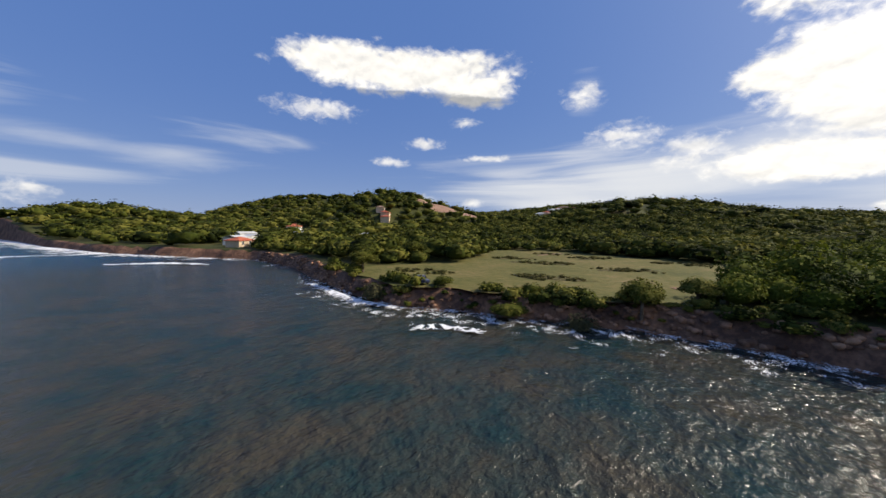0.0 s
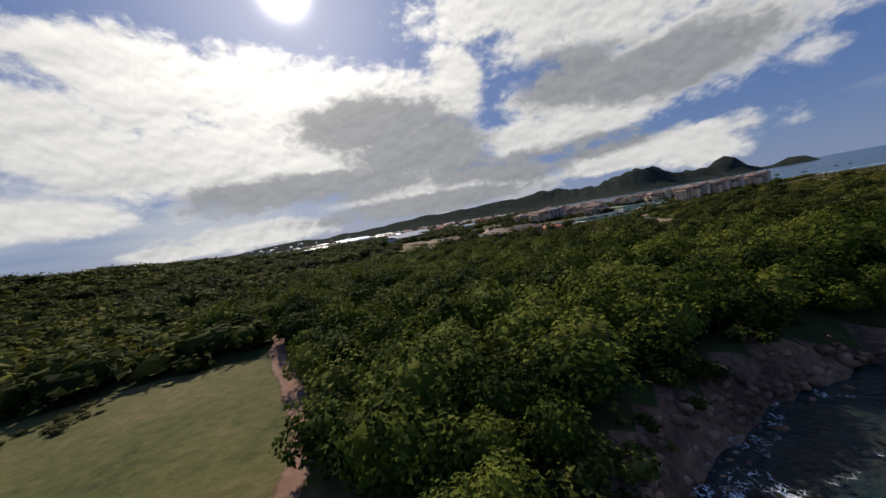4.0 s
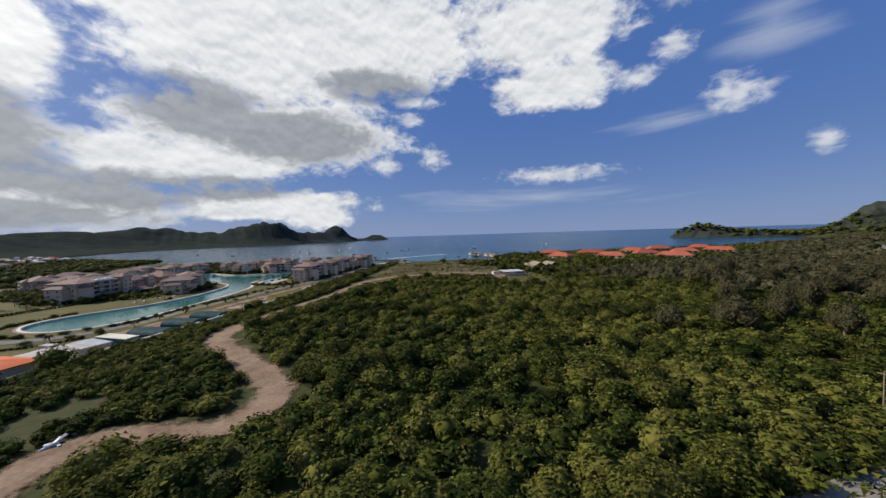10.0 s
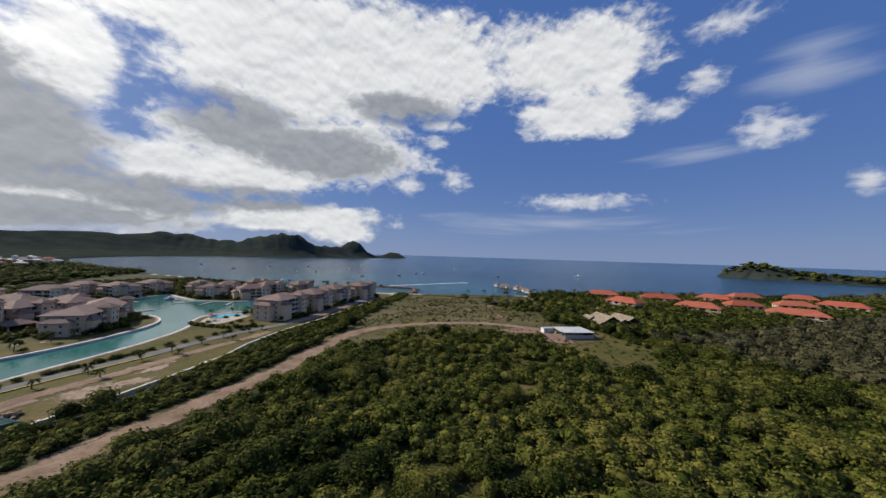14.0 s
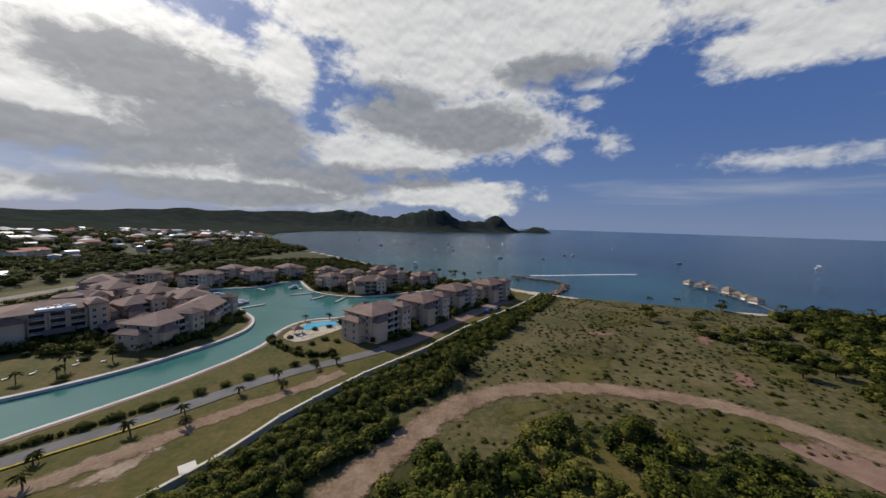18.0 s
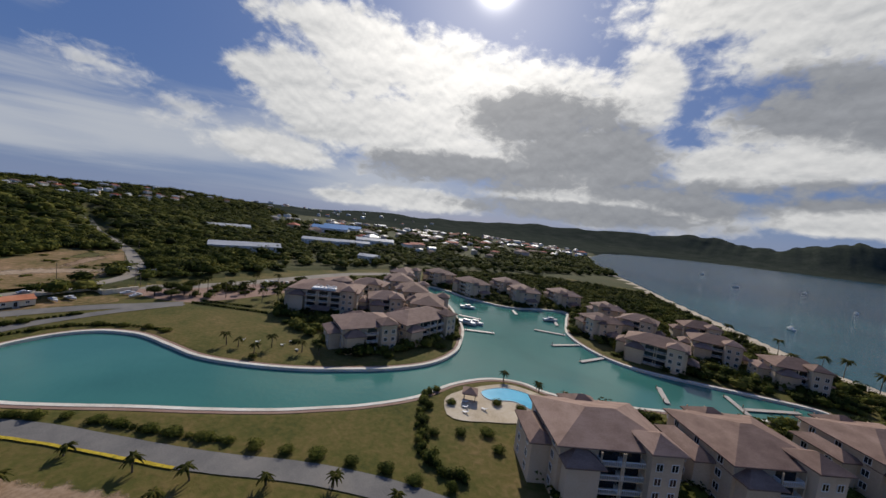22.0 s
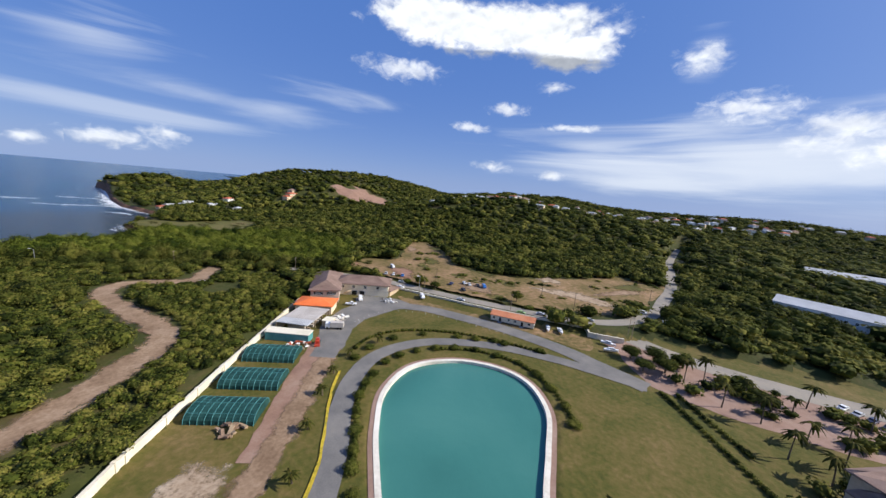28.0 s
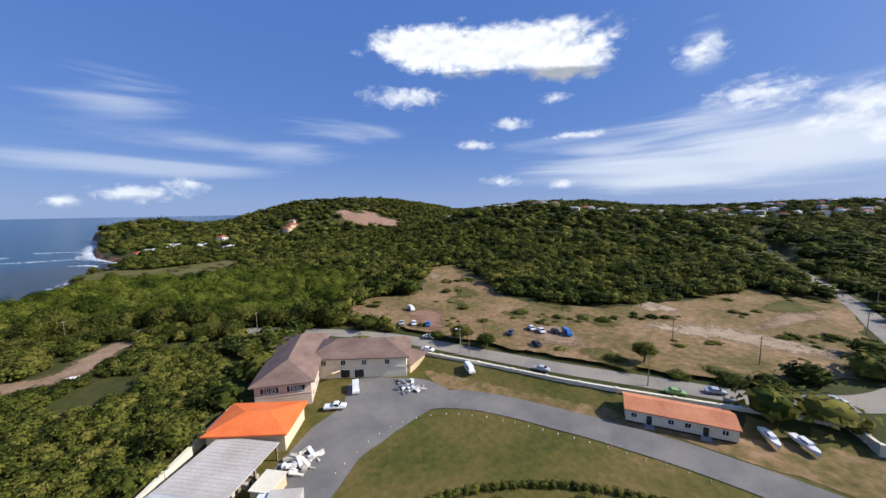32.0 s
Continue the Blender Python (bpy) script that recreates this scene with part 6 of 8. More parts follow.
sheet("shed_yard", [(98, 92), (118, 84), (122, 64), (116, 46), (106, 52), (104, 72)], 4.16, M_REDEARTH, "bare reddish earth before the shed", "ground", 1.5)
sheet("shed_lawn", [(108, 48), (118, 40), (150, 48), (160, 22), (140, -6), (112, -2), (98, 14)], 4.17, M_LAWN, "green rough lawn by the shed", "lawn", 2.0)
ob = thing("concrete_slab", "grey concrete slab on the lawn by the wall", "slab", at=(-39.5, 85, 2.5), turn=-52)
part("slab", boxes((-5, -1.6, -0.3, 5, 1.6, 0.25)), M_KERB, ob)
part("hatch", boxes((-2, -0.4, 0.25, -1.3, 0.4, 0.4)), M_STEEL, ob)
for k in range(26):
    p = smooth_line([(-137, 20), (-146, 17), (-155, 17), (-164, 22), (-171, 33), (-177, 50), (-181, 66), (-184, 84)], 3.0)[k]
    ob = thing("bollard", "small white marker post on the lawn's edge", "bollard", "lawn bollards", (p[0], p[1], 2.5))
    part("post", boxes((-0.06, -0.06, -0.2, 0.06, 0.06, 0.34)), M_WHITE, ob)
v, f = ribbon([(-112, 50), (-104, 59), (-97, 69), (-90, 79), (-80, 89), (-70, 98), (-60, 107)], 0.35, 2.5, 0.25, 0.5, 1.5)
M_FLOWER = paint("yellow_flowers", [(0.1, 0.12, 0.02), (0.45, 0.32, 0.03), (0.6, 0.45, 0.05)], 0.8, 0.9, 0.5, 4.0)
tagged(new("flower_border", mesh_of("flower_border", v, f, M_FLOWER)), "low yellow-flowering border along the road", "flowers", kind="stuff")


# ---- vehicles ----
def car(at, turn, paintm, label, kind="car"):
    ob = thing(kind, label, "car", "", at, turn)
    L, W = (5.2, 1.85) if kind == "pickup_truck" else ((5.0, 1.95) if kind == "van" else (4.4, 1.8))
    side = {"car": [(-1, 0.35), (-1, 0.85), (-0.62, 0.95), (-0.42, 1.42), (0.25, 1.42), (0.55, 0.95), (1, 0.8), (1, 0.35)],
            "van": [(-1, 0.35), (-1, 1.9), (-0.9, 2.0), (0.5, 2.0), (0.75, 1.2), (1, 1.0), (1, 0.35)],
            "pickup_truck": [(-1, 0.5), (-1, 1.0), (-0.2, 1.0), (-0.12, 1.7), (0.3, 1.7), (0.5, 1.1), (1, 1.0), (1, 0.5)]}[kind]
    bm = bmesh.new()
    left = [bm.verts.new((x * L / 2, -W / 2 * (1 if z < 1.1 else 0.85), z)) for x, z in side]
    right = [bm.verts.new((x * L / 2, W / 2 * (1 if z < 1.1 else 0.85), z)) for x, z in side]
    bm.faces.new(left)
    bm.faces.new(right[::-1])
    for i in range(len(side)):
        j = (i + 1) % len(side)
        bm.faces.new((left[j], left[i], right[i], right[j]))
    bmesh.ops.recalc_face_normals(bm, faces=bm.faces)
    bmesh.ops.bevel(bm, geom=bm.edges, offset=0.06, segments=1, affect="EDGES")
    part("body", bm, paintm, ob)
    x0, x1 = {"car": (-0.5, 0.38), "van": (-0.2, 0.58), "pickup_truck": (-0.12, 0.36)}[kind]
    zt = {"car": 1.32, "van": 1.75, "pickup_truck": 1.58}[kind]
    part("window_band", boxes((x0 * L / 2, -W / 2 * 0.93, 0.98, x1 * L / 2, W / 2 * 0.93, zt)), M_DARK, ob)
    bm = bmesh.new()
    xs = {"car": (0.26, 0.56), "van": (0.5, 0.74), "pickup_truck": (0.3, 0.5)}[kind]
    q = [bm.verts.new((x * L / 2 + 0.05, y, z + 0.05)) for x, z in ((xs[1], 1.02), (xs[0], zt)) for y in (-W * 0.4, W * 0.4)]
    bm.faces.new((q[0], q[1], q[3], q[2]))
    part("windscreen", bm, M_DARK, ob)
    for sx in (-0.62, 0.62):
        for sy in (-1, 1):
            bm = bmesh.new()
            add_tube(bm, (sx * L / 2, sy * (W / 2 - 0.2), 0.33), (sx * L / 2, sy * (W / 2 + 0.02), 0.33), 0.33, 0.33, 12)
            tyre = part("wheel", bm, M_RUBBER, ob)
            bm = bmesh.new()
            add_tube(bm, (sx * L / 2, sy * (W / 2 - 0.1), 0.33), (sx * L / 2, sy * (W / 2 + 0.04), 0.33), 0.19, 0.19, 8)
            part("rim", bm, M_STEEL, tyre)
    return ob


def enamel(name, c):
    return paint(name, [tuple(v * 0.85 for v in c), c], 0.5, 0.3, 0.0, 3.0, spec=0.6)


C_WHITE, C_SILVER, C_BLUE, C_BLACK, C_RED = enamel("white_enamel", (0.75, 0.75, 0.75)), enamel("silver_enamel", (0.42, 0.43, 0.45)), enamel("blue_enamel", (0.02, 0.14, 0.42)), enamel("black_enamel", (0.02, 0.02, 0.025)), enamel("red_enamel", (0.5, 0.06, 0.03))
C_NAVY, C_GREEN = enamel("navy_enamel", (0.03, 0.04, 0.09)), enamel("green_enamel", (0.25, 0.4, 0.12))
SILVER = "silver saloon car parked on bare ground"
CARS = [((-207, -42), 70, C_WHITE, "white van parked on the clearing", "van"), ((-192, -30), 50, C_SILVER, SILVER, "car"), ((-195, -26), 50, C_WHITE, "white saloon car parked on bare ground", "car"), ((-198, -21), 45, C_BLUE, "bright blue car parked on bare ground", "car"),
        ((-191, -13), 115, C_WHITE, "white car standing by the street", "car"), ((-183, -5), 110, C_WHITE, "white car driving on the street", "car"), ((-212, 8), 20, C_NAVY, "dark blue car parked by the bushes", "car"), ((-221, 11), 50, C_WHITE, "white car in a parked row", "car"),
        ((-221, 15), 50, C_WHITE, "white hatchback in a parked row", "car"), ((-224, 19), 50, C_BLACK, "black car in a parked row", "car"), ((-225, 23), 50, C_BLUE, "bright blue van in a parked row", "van"), ((-209, 20), 60, C_BLACK, "black car parked near the street", "car"), ((-196, 29), 108, C_SILVER, "silver car on the street", "car"),
        ((-214, 66), 118, C_SILVER, "silver car on the street", "car"), ((-225, 86), 125, C_SILVER, "grey car at the junction", "car"), ((-207, 59), 112, C_GREEN, "pale green car on the street", "car"), ((-155, -3), 60, C_WHITE, "white van before the works building", "van"),
        ((-147, 1), 140, C_WHITE, "white pickup at the yard's corner", "pickup_truck"), ((-183, 13), 60, C_WHITE, "white van inside the street wall", "van"), ((-264, 100), 100, C_WHITE, "white van parked under trees", "van"), ((-258, 112), 20, C_WHITE, "white car at the roadside", "car"), ((-97.5, -290), 60, C_NAVY, "dark blue pickup truck parked on the grass field", "pickup_truck"),
        ((52, -152), 176, C_WHITE, "white car on the causeway road", "car"), ((26, -152), 8, C_SILVER, "silver car on the causeway road", "car"), ((56, 219), 60, C_BLUE, "bright blue covered car by the boundary wall", "van"), ((63, 226), 55, C_WHITE, "white car by the boundary wall", "car"), ((66, 229), 55, C_BLACK, "black car by the boundary wall", "car"), ((50, 243), 140, C_BLACK, "dark car under the trees", "car")]
for k in range(9):
    CARS.append(((-224 + k * 1.4, 168 + k * 2.9), -25, (C_WHITE, C_SILVER, C_NAVY, C_BLACK)[k % 4], ("white", "silver", "navy", "black")[k % 4] + " car in the resort's car park", "car"))
for (x, y), turn, pm, label, kind in CARS:
    z = float(height(x, y))
    car((x, y, max(z, 5.1 if x < -185 and y < 120 and dist_line(np.array([x]), np.array([y]), STREET)[0] > 5 and inside(np.array([x]), np.array([y]), CLEARING)[0] else z) + 0.13), turn, pm, label, kind)
lorry = thing("lorry", "white lorry with a grey canvas-covered load, in the yard", "truck", at=(-127, 21, 2.62), turn=140)
part("cab", boxes((-3.6, -1.1, 0.6, -1.9, 1.1, 2.5), (-3.7, -0.9, 0.6, -3.6, 0.9, 1.3)), C_WHITE, lorry)
part("windscreen", boxes((-3.64, -0.95, 1.5, -3.58, 0.95, 2.25)), M_DARK, lorry)
part("load", boxes((-1.8, -1.2, 0.9, 3.4, 1.2, 2.9)), M_OLDSHEET, lorry)
for sx in (-2.8, 1.2, 2.4):
    for sy in (-1, 1):
        bm = bmesh.new()
        add_tube(bm, (sx, sy * 0.8, 0.5), (sx, sy * 1.1, 0.5), 0.5, 0.5, 12)
        part("wheel", bm, M_RUBBER, lorry)
digger = thing("skid_loader", "small red loader on the red gravel", "loader", at=(-115.5, 29, 2.6), turn=60)
part("body", boxes((-1.2, -0.7, 0.3, 0.9, 0.7, 1.4), (-0.9, -0.55, 1.4, 0.2, 0.55, 2.1)), C_RED, digger)
part("arm", boxes((0.6, -0.75, 0.9, 2.2, -0.55, 1.1), (0.6, 0.55, 0.9, 2.2, 0.75, 1.1)), C_RED, digger)
part("bucket", boxes((2.0, -0.9, 0.1, 2.7, 0.9, 0.9)), C_RED, digger)
for sx in (-0.8, 0.6):
    for sy in (-1, 1):
        bm = bmesh.new()
        add_tube(bm, (sx, sy * 0.65, 0.42), (sx, sy * 0.95, 0.42), 0.42, 0.42, 10)
        part("wheel", bm, M_RUBBER, digger)


def debris(name, at, label, n, r, mats):
    ob = thing(name, label, "rubble", at=at)
    for i in range(n):
        a, q = random.uniform(0, 6.28), r * math.sqrt(random.random())
        s = random.uniform(0.3, 1.1)
        bm = boxes((-s * 1.4, -s * 0.4, 0, s * 1.4, s * 0.4, s * 0.5))
        bmesh.ops.transform(bm, matrix=pose(q * math.cos(a), q * math.sin(a), 0.1 + 0.4 * (1 - q / r), random.uniform(-15, 15), random.uniform(-15, 15), math.degrees(a) * 3), verts=bm.verts)
        part("scrap", bm, mats[i % len(mats)], ob)


debris("timber_heap", (-109.5, 26.5, 2.6), "heap of broken boards and scrap", 34, 3.6, [M_WOOD, M_WHITE, M_REDTILE, M_OLDSHEET])
debris("scrap_heap", (-134, 13, 2.6), "heap of pale scrap and old fittings by the yard", 30, 3.2, [M_WHITE, M_OLDSHEET, M_KERB])
debris("pipe_heap", (-166, 6, 2.6), "pale pipes and scrap beside the works building", 26, 4.0, [M_WHITE, M_STEEL, M_OLDSHEET])
debris("dumped_waste", (-101, -63, 4.1), "pale dumped waste among the scrub", 7, 2.4, [M_WHITE, M_OLDSHEET])
debris("earth_heap", (-80, 57, 2.6), "heap of grey earth and rubble", 22, 3.0, [M_RIPRAP, M_DIRT])


# ---- palms and trees ----
def palm_mesh(seed):
    rng = random.Random(seed)
    bm = bmesh.new()
    for k in range(17):
        a, up = k * 2.4 + rng.uniform(-0.2, 0.2), rng.uniform(0.0, 0.9)
        c, s = math.cos(a), math.sin(a)
        spine = [(r * 2.7, up * 1.5 * r - 2.2 * r * r * (1.15 - up * 0.5)) for r in (0.05, 0.3, 0.55, 0.8, 1.0)]
        for (r0, z0), (r1, z1) in zip(spine[:-1], spine[1:]):
            w0, w1 = 0.5 * (1 - (r0 / 2.9) ** 2), 0.5 * (1 - (r1 / 2.9) ** 2)
            mid = [bm.verts.new((c * r, s * r, z)) for r, z in ((r0, z0), (r1, z1))]
            for sd in (-1, 1):
                e = [bm.verts.new((c * r - s * w * sd, s * r + c * w * sd, z - w * 0.55)) for r, z, w in ((r0, z0, w0), (r1, z1, w1))]
                bm.faces.new((mid[0], mid[1], e[1], e[0]) if sd > 0 else (e[0], e[1], mid[1], mid[0]))
    return one(bm, [L_PALM])


def trunk_mesh(h, r, bend):
    bm = bmesh.new()
    p = [Vector((bend * (k / 4) ** 2, 0.3 * bend * (k / 4), h * k / 4)) for k in range(5)]
    for a, b, k in zip(p[:-1], p[1:], range(4)):
        add_tube(bm, a, b, r * (1 - 0.12 * k), r * (1 - 0.12 * (k + 1)), 7)
    return one(bm, [M_BARK]), p[-1]


FRONDS = [palm_mesh(s) for s in range(3)]
PALM_LABEL = {"road": "young coconut palm on the grass verge", "gate": "tall coconut palm by the gate court", "beach": "coconut palm on the beach", "pool": "coconut palm beside the pool", "hotel": "coconut palm among hotel gardens"}


def palm(x, y, h, where, k):
    ob = thing("palm_tree", PALM_LABEL[where], "palm", where + " palms", (x, y, float(height(x, y))), (k * 77) % 360)
    tm, top = trunk_mesh(h, 0.2, 0.3 + 0.1 * (k % 4))
    piece("trunk", tm, ob)
    piece("crown", FRONDS[k % 3], ob, pose(*top) @ Matrix.Scale(0.5 + h / 13, 4))


PALMS = [("road", 2.7, [(-84, 80), (-75, 91), (-63, 101), (-55, 109), (-46, 120), (-93, 68), (-38, 130), (-27, 138), (-102, 58), (-110, 50), (-120, 43), (-133, 41), (-70, 84), (-52, 104), (-34, 122), (-21, 142)]),
         ("gate", 7.5, [(-204, 144), (-190, 148), (-203, 155), (-214, 159), (-188, 157), (-194, 165), (-212, 172), (-191, 139), (-187, 172), (-176, 153), (-206, 133), (-198, 150), (-182, 163), (-208, 182), (-200, 128), (-172, 160)]),
         ("beach", 9.0, [(38, 362), (47, 339), (53, 344), (62, 342), (76, 340), (49, 330), (30, 352), (14, 366), (90, 326), (-10, 380), (-20, 362), (8, 344), (0, 352), (20, 338), (-34, 372), (102, 300)]),
         ("pool", 4.2, [(-49, 199), (-37, 203), (-28, 204), (-113, 140), (-109, 133), (-118, 130), (-122, 127), (-104, 148), (-98, 152)]),
         ("hotel", 8.0, [(200, 236), (214, 214), (180, 238), (240, 200), (236, 160), (262, 188), (300, 196), (330, 170), (352, 150), (372, 118), (330, 130), (310, 60), (360, 60), (390, 30), (222, 110), (212, 92), (228, 66), (300, 140), (344, 110), (318, 150), (276, 160), (420, 130), (450, 110), (470, 90)])]
n = 0
for where, h, spots in PALMS:
    for x, y in spots:
        palm(x, y, h * random.uniform(0.8, 1.2), where, n)
        n += 1


def crown_mesh(seed, leaves, flat, leaf, mat):
    v, f = clump(seed, leaves, flat, leaf, 0.6)
    me = mesh_of("crown", v.tolist(), f.tolist(), mat)
    me.attributes.new("tone", "FLOAT", "POINT").data.foreach_set("value", [0.02 * (seed % 3 - 1)] * len(v))
    return me


CROWNS = {"dark": [crown_mesh(200 + s, 900, 0.85, 0.08, L_DARK) for s in range(2)], "mid": [crown_mesh(210 + s, 850, 0.85, 0.085, L_MID) for s in range(2)], "bright": [crown_mesh(220 + s, 850, 0.85, 0.08, L_BRIGHT) for s in range(2)], "grey": [crown_mesh(230 + s, 800, 1.3, 0.085, L_GREY) for s in range(2)]}


def tree(x, y, r, h, tone, label, k, name="tree", group=""):
    """A broad tree: a forked trunk and a crown of three unequal masses."""
    ob = thing(name, label, "tree" if name != "shrub" else "shrub", group, (x, y, float(height(x, y)) + 0.1), (k * 61) % 360)
    if name != "shrub":
        bm = bmesh.new()
        add_tube(bm, (0, 0, -0.5), (0.1, 0, h * 0.4), 0.09 * r, 0.07 * r, 7)
        for a in (0.4, 2.5, 4.4):
            add_tube(bm, (0.1, 0, h * 0.38), (0.45 * r * math.cos(a), 0.45 * r * math.sin(a), h * 0.72), 0.055 * r, 0.025 * r, 6)
        part("trunk", bm, M_BARK, ob)
        for dx, dy, dzz, s in ((0, 0, 0.72, 0.78), (0.42, 0.1, 0.62, 0.55), (-0.3, 0.38, 0.6, 0.52), (-0.15, -0.4, 0.64, 0.5)):
            piece("crown", CROWNS[tone][k % 2], ob, pose(dx * r, dy * r, dzz * h, 0, 0, k * 40 + dx * 200) @ Matrix.Diagonal((s * r, s * r, s * r * 0.8 * h / (1.6 * r), 1)))
    else:
        piece("foliage", CROWNS[tone][k % 2], ob, pose(0, 0, h * 0.42, 0, 0, 0) @ Matrix.Diagonal((r, r, h * 0.62, 1)))
    return ob


for k, (x, y, r, h, tone) in enumerate([(-196, -2, 4.6, 6.0, "dark"), (-199, 7, 3.6, 4.5, "dark"), (-219, 49, 3.8, 6.5, "dark"), (-215, 42, 3.0, 2.4, "mid"), (-223, 68, 3.6, 2.6, "mid"), (-226, 76, 4.0, 2.8, "mid"), (-217, 58, 2.6, 2.0, "mid"), (-270, -30, 4.5, 5.5, "dark"), (-278, 0, 3.5, 4.0, "dark"),
                                        (-302, 27, 4.0, 5.0, "dark"), (-242, -54, 3.0, 2.0, "mid"), (-225, -26, 2.6, 1.8, "mid"), (-236, -3, 3.4, 1.5, "mid"), (-249, 27, 3.0, 1.8, "mid"), (-180, -37, 4.0, 4.5, "dark"), (-375, 62, 5, 6, "dark"), (-204, 110, 4.0, 5.0, "dark"), (-209, 117, 4.6, 5.6, "dark"), (-202, 122, 4.4, 5.4, "dark"),
                                        (-196, 116, 3.8, 4.6, "dark"), (-212, 126, 4.4, 5.6, "dark"), (-268, 112, 5.0, 6.5, "dark"), (-280, 116, 5.0, 6.5, "dark"), (-250, 116, 4.5, 6.0, "mid")]):
    tree(x, y, r, h, tone, "dark green spreading tree by the street" if h > 3 else "low rounded bush on the clearing", k, "tree" if h > 3 else "shrub", "street trees" if h > 3 else "clearing shrubs")
for k, (x, y, r, h, tone) in enumerate([(-99, -251, 3.2, 6.0, "mid"), (-103, -244, 3.0, 4.0, "mid"), (-94, -270, 3.4, 3.4, "mid"), (-95, -259, 2.6, 2.4, "grey"), (-98, -285, 2.0, 2.2, "mid"), (-93, -298, 2.8, 2.2, "grey"), (-104, -312, 4.0, 5.5, "dark"), (-116, -324, 5.0, 6.0, "dark"), (-135, -318, 5.0, 6.0, "dark"), (-150, -314, 5.0, 6.0, "dark"), (-166, -314, 5.0, 6.0, "dark"), (-112, -238, 3.0, 3.5, "dark"), (-124, -231, 3.2, 4.2, "mid"), (-106, -240, 3.0, 3.6, "bright")]):
    tree(x, y, r, h, tone, "wind-bent green tree at the edge of the sea cliff" if h > 3 else "low grey-green bush at the cliff edge", k, "tree" if h > 3 else "shrub", "cliff trees")
for k, (x, y) in enumerate([(54, -97), (96, -116), (70, -110), (120, -118), (146, -108), (170, -116), (110, -96), (140, -84), (186, -121), (210, -112), (230, -122), (263, -127), (250, -108), (190, -90), (160, -66), (220, -60), (284, -68), (200, -60), (300, -120), (340, -118), (246, -84), (84, -132), (150, -134), (196, -134), (240, -138)]):
    tree(x, y, 5.0 + (k % 3), 9.0 + (k % 4), "grey", "tall feathery grey-green casuarina tree on the causeway", k, group="casuarinas")
for k, (x, y, r, h) in enumerate([(148, 195, 4.5, 6), (158, 212, 4, 5), (218, 241 - 22, 4, 5), (65, 70, 3, 3.5), (170, 190, 3.5, 4), (160, 175, 3.5, 4), (186, 202, 3.5, 4), (152, 120, 4, 5), (160, 104, 4, 5), (150, 95, 4, 5), (176, 98, 4, 5), (146, 78, 3.5, 4), (152, 40, 3.5, 4), (166, 120, 4, 5), (176, 140, 4, 5)]):
    tree(x, y, r, h, "dark", "dark rounded tree in the dry meadow", k, group="meadow trees")
SHRUBS = [(-76, 104), (-72, 108), (-67, 113), (-63, 117), (-58, 121), (-53, 126), (-48, 131), (-42, 136), (-97, 81), (-94, 85), (-91, 90), (-86, 95), (-82, 99), (-101, 76), (-105, 70), (-109, 65), (-114, 61), (-119, 58), (-126, 55), (-133, 54), (-140, 55), (-147, 58), (-153, 62), (-158, 68), (-161, 76), (-163, 84), (-161, 92), (-157, 99), (-151, 106), (-145, 111), (-101, 127), (-106, 132), (-30, 144), (-24, 149), (-36, 141), (-114, 149), (-110, 156), (-107, 160),
          (-50, 165), (-46, 160), (-40, 158), (-36, 164), (-32, 170), (-26, 167), (-48, 172), (-166, 62), (-172, 72), (-120, 46), (-128, 43), (-140, 42), (-152, 46), (-162, 56), (-171, 68), (-178, 84)]
for k, (x, y) in enumerate(SHRUBS):
    tree(x, y, random.uniform(1.3, 2.2), random.uniform(1.3, 2.1), "dark" if k % 3 else "mid", "clipped dark green shrub beside the resort road", k, "shrub", "road shrubs")
for k in range(60):
    base = ((-88, 178), (-86, 195), (-90, 211), (-104, 226), (-124, 236), (-60, 284), (-36, 276), (-14, 276), (-110, 305), (-150, 291), (-178, 290), (4, 176), (28, 202), (50, 232), (80, 262))[k % 15]
    tree(base[0] + random.uniform(-4, 4), base[1] + random.uniform(-5, 5), random.uniform(1.4, 2.6), random.uniform(1.5, 3.2), "dark", "dark garden shrub at the foot of the apartments", k, "shrub", "garden shrubs")
v, f = [], []
hedge_rows = np.concatenate([smooth_line(q, 1.6) for q in ([(-124, 40), (-133, 36), (-145, 37), (-157, 45), (-167, 57), (-174, 72), (-178, 86)], [(-184, 124), (-176, 132), (-166, 141), (-156, 150)], [(-94, 85), (-101, 76), (-109, 65), (-119, 58)], [(-146, 57), (-158, 68), (-163, 84), (-157, 99), (-147, 110)], [(-86, 95), (-76, 104), (-63, 117)], [(-187, 128), (-178, 137), (-169, 146)])])
rngh = np.random.default_rng(5)
stamp("hedge", low_p, np.c_[hedge_rows, np.full(len(hedge_rows), 2.9), rngh.uniform(0.8, 1.1, len(hedge_rows)), rngh.uniform(0.8, 1.1, len(hedge_rows)), rngh.uniform(0, 6, len(hedge_rows))], L_DARK, "clipped dark green hedges of the resort lawns", "hedge")
edge_x, edge_y, rnge = scatter(-135, -330, -70, -200, 2.1, 41, lambda x, y: (signed(x, y, COAST) > 1.5) & (signed(x, y, COAST) < 6.5) & (wobble(x, y, 6, 2.0) > -0.1) & (y < -205))
stamp("cliff_bushes", low_p, rows_of(edge_x, edge_y, rnge, 0.6, 2.0, 0.9), L_MID, "low bushes growing over the cliff edge", "bushes")
v = smooth_line([(-94, -304), (-91, -291), (-94, -280), (-97, -265), (-99, -252), (-98, -240), (-93, -226)], 2.0)
tufts = np.concatenate([v + [-1.5, 0] + rngh.normal(size=v.shape) * [0.8, 0.6] for _ in range(2)])
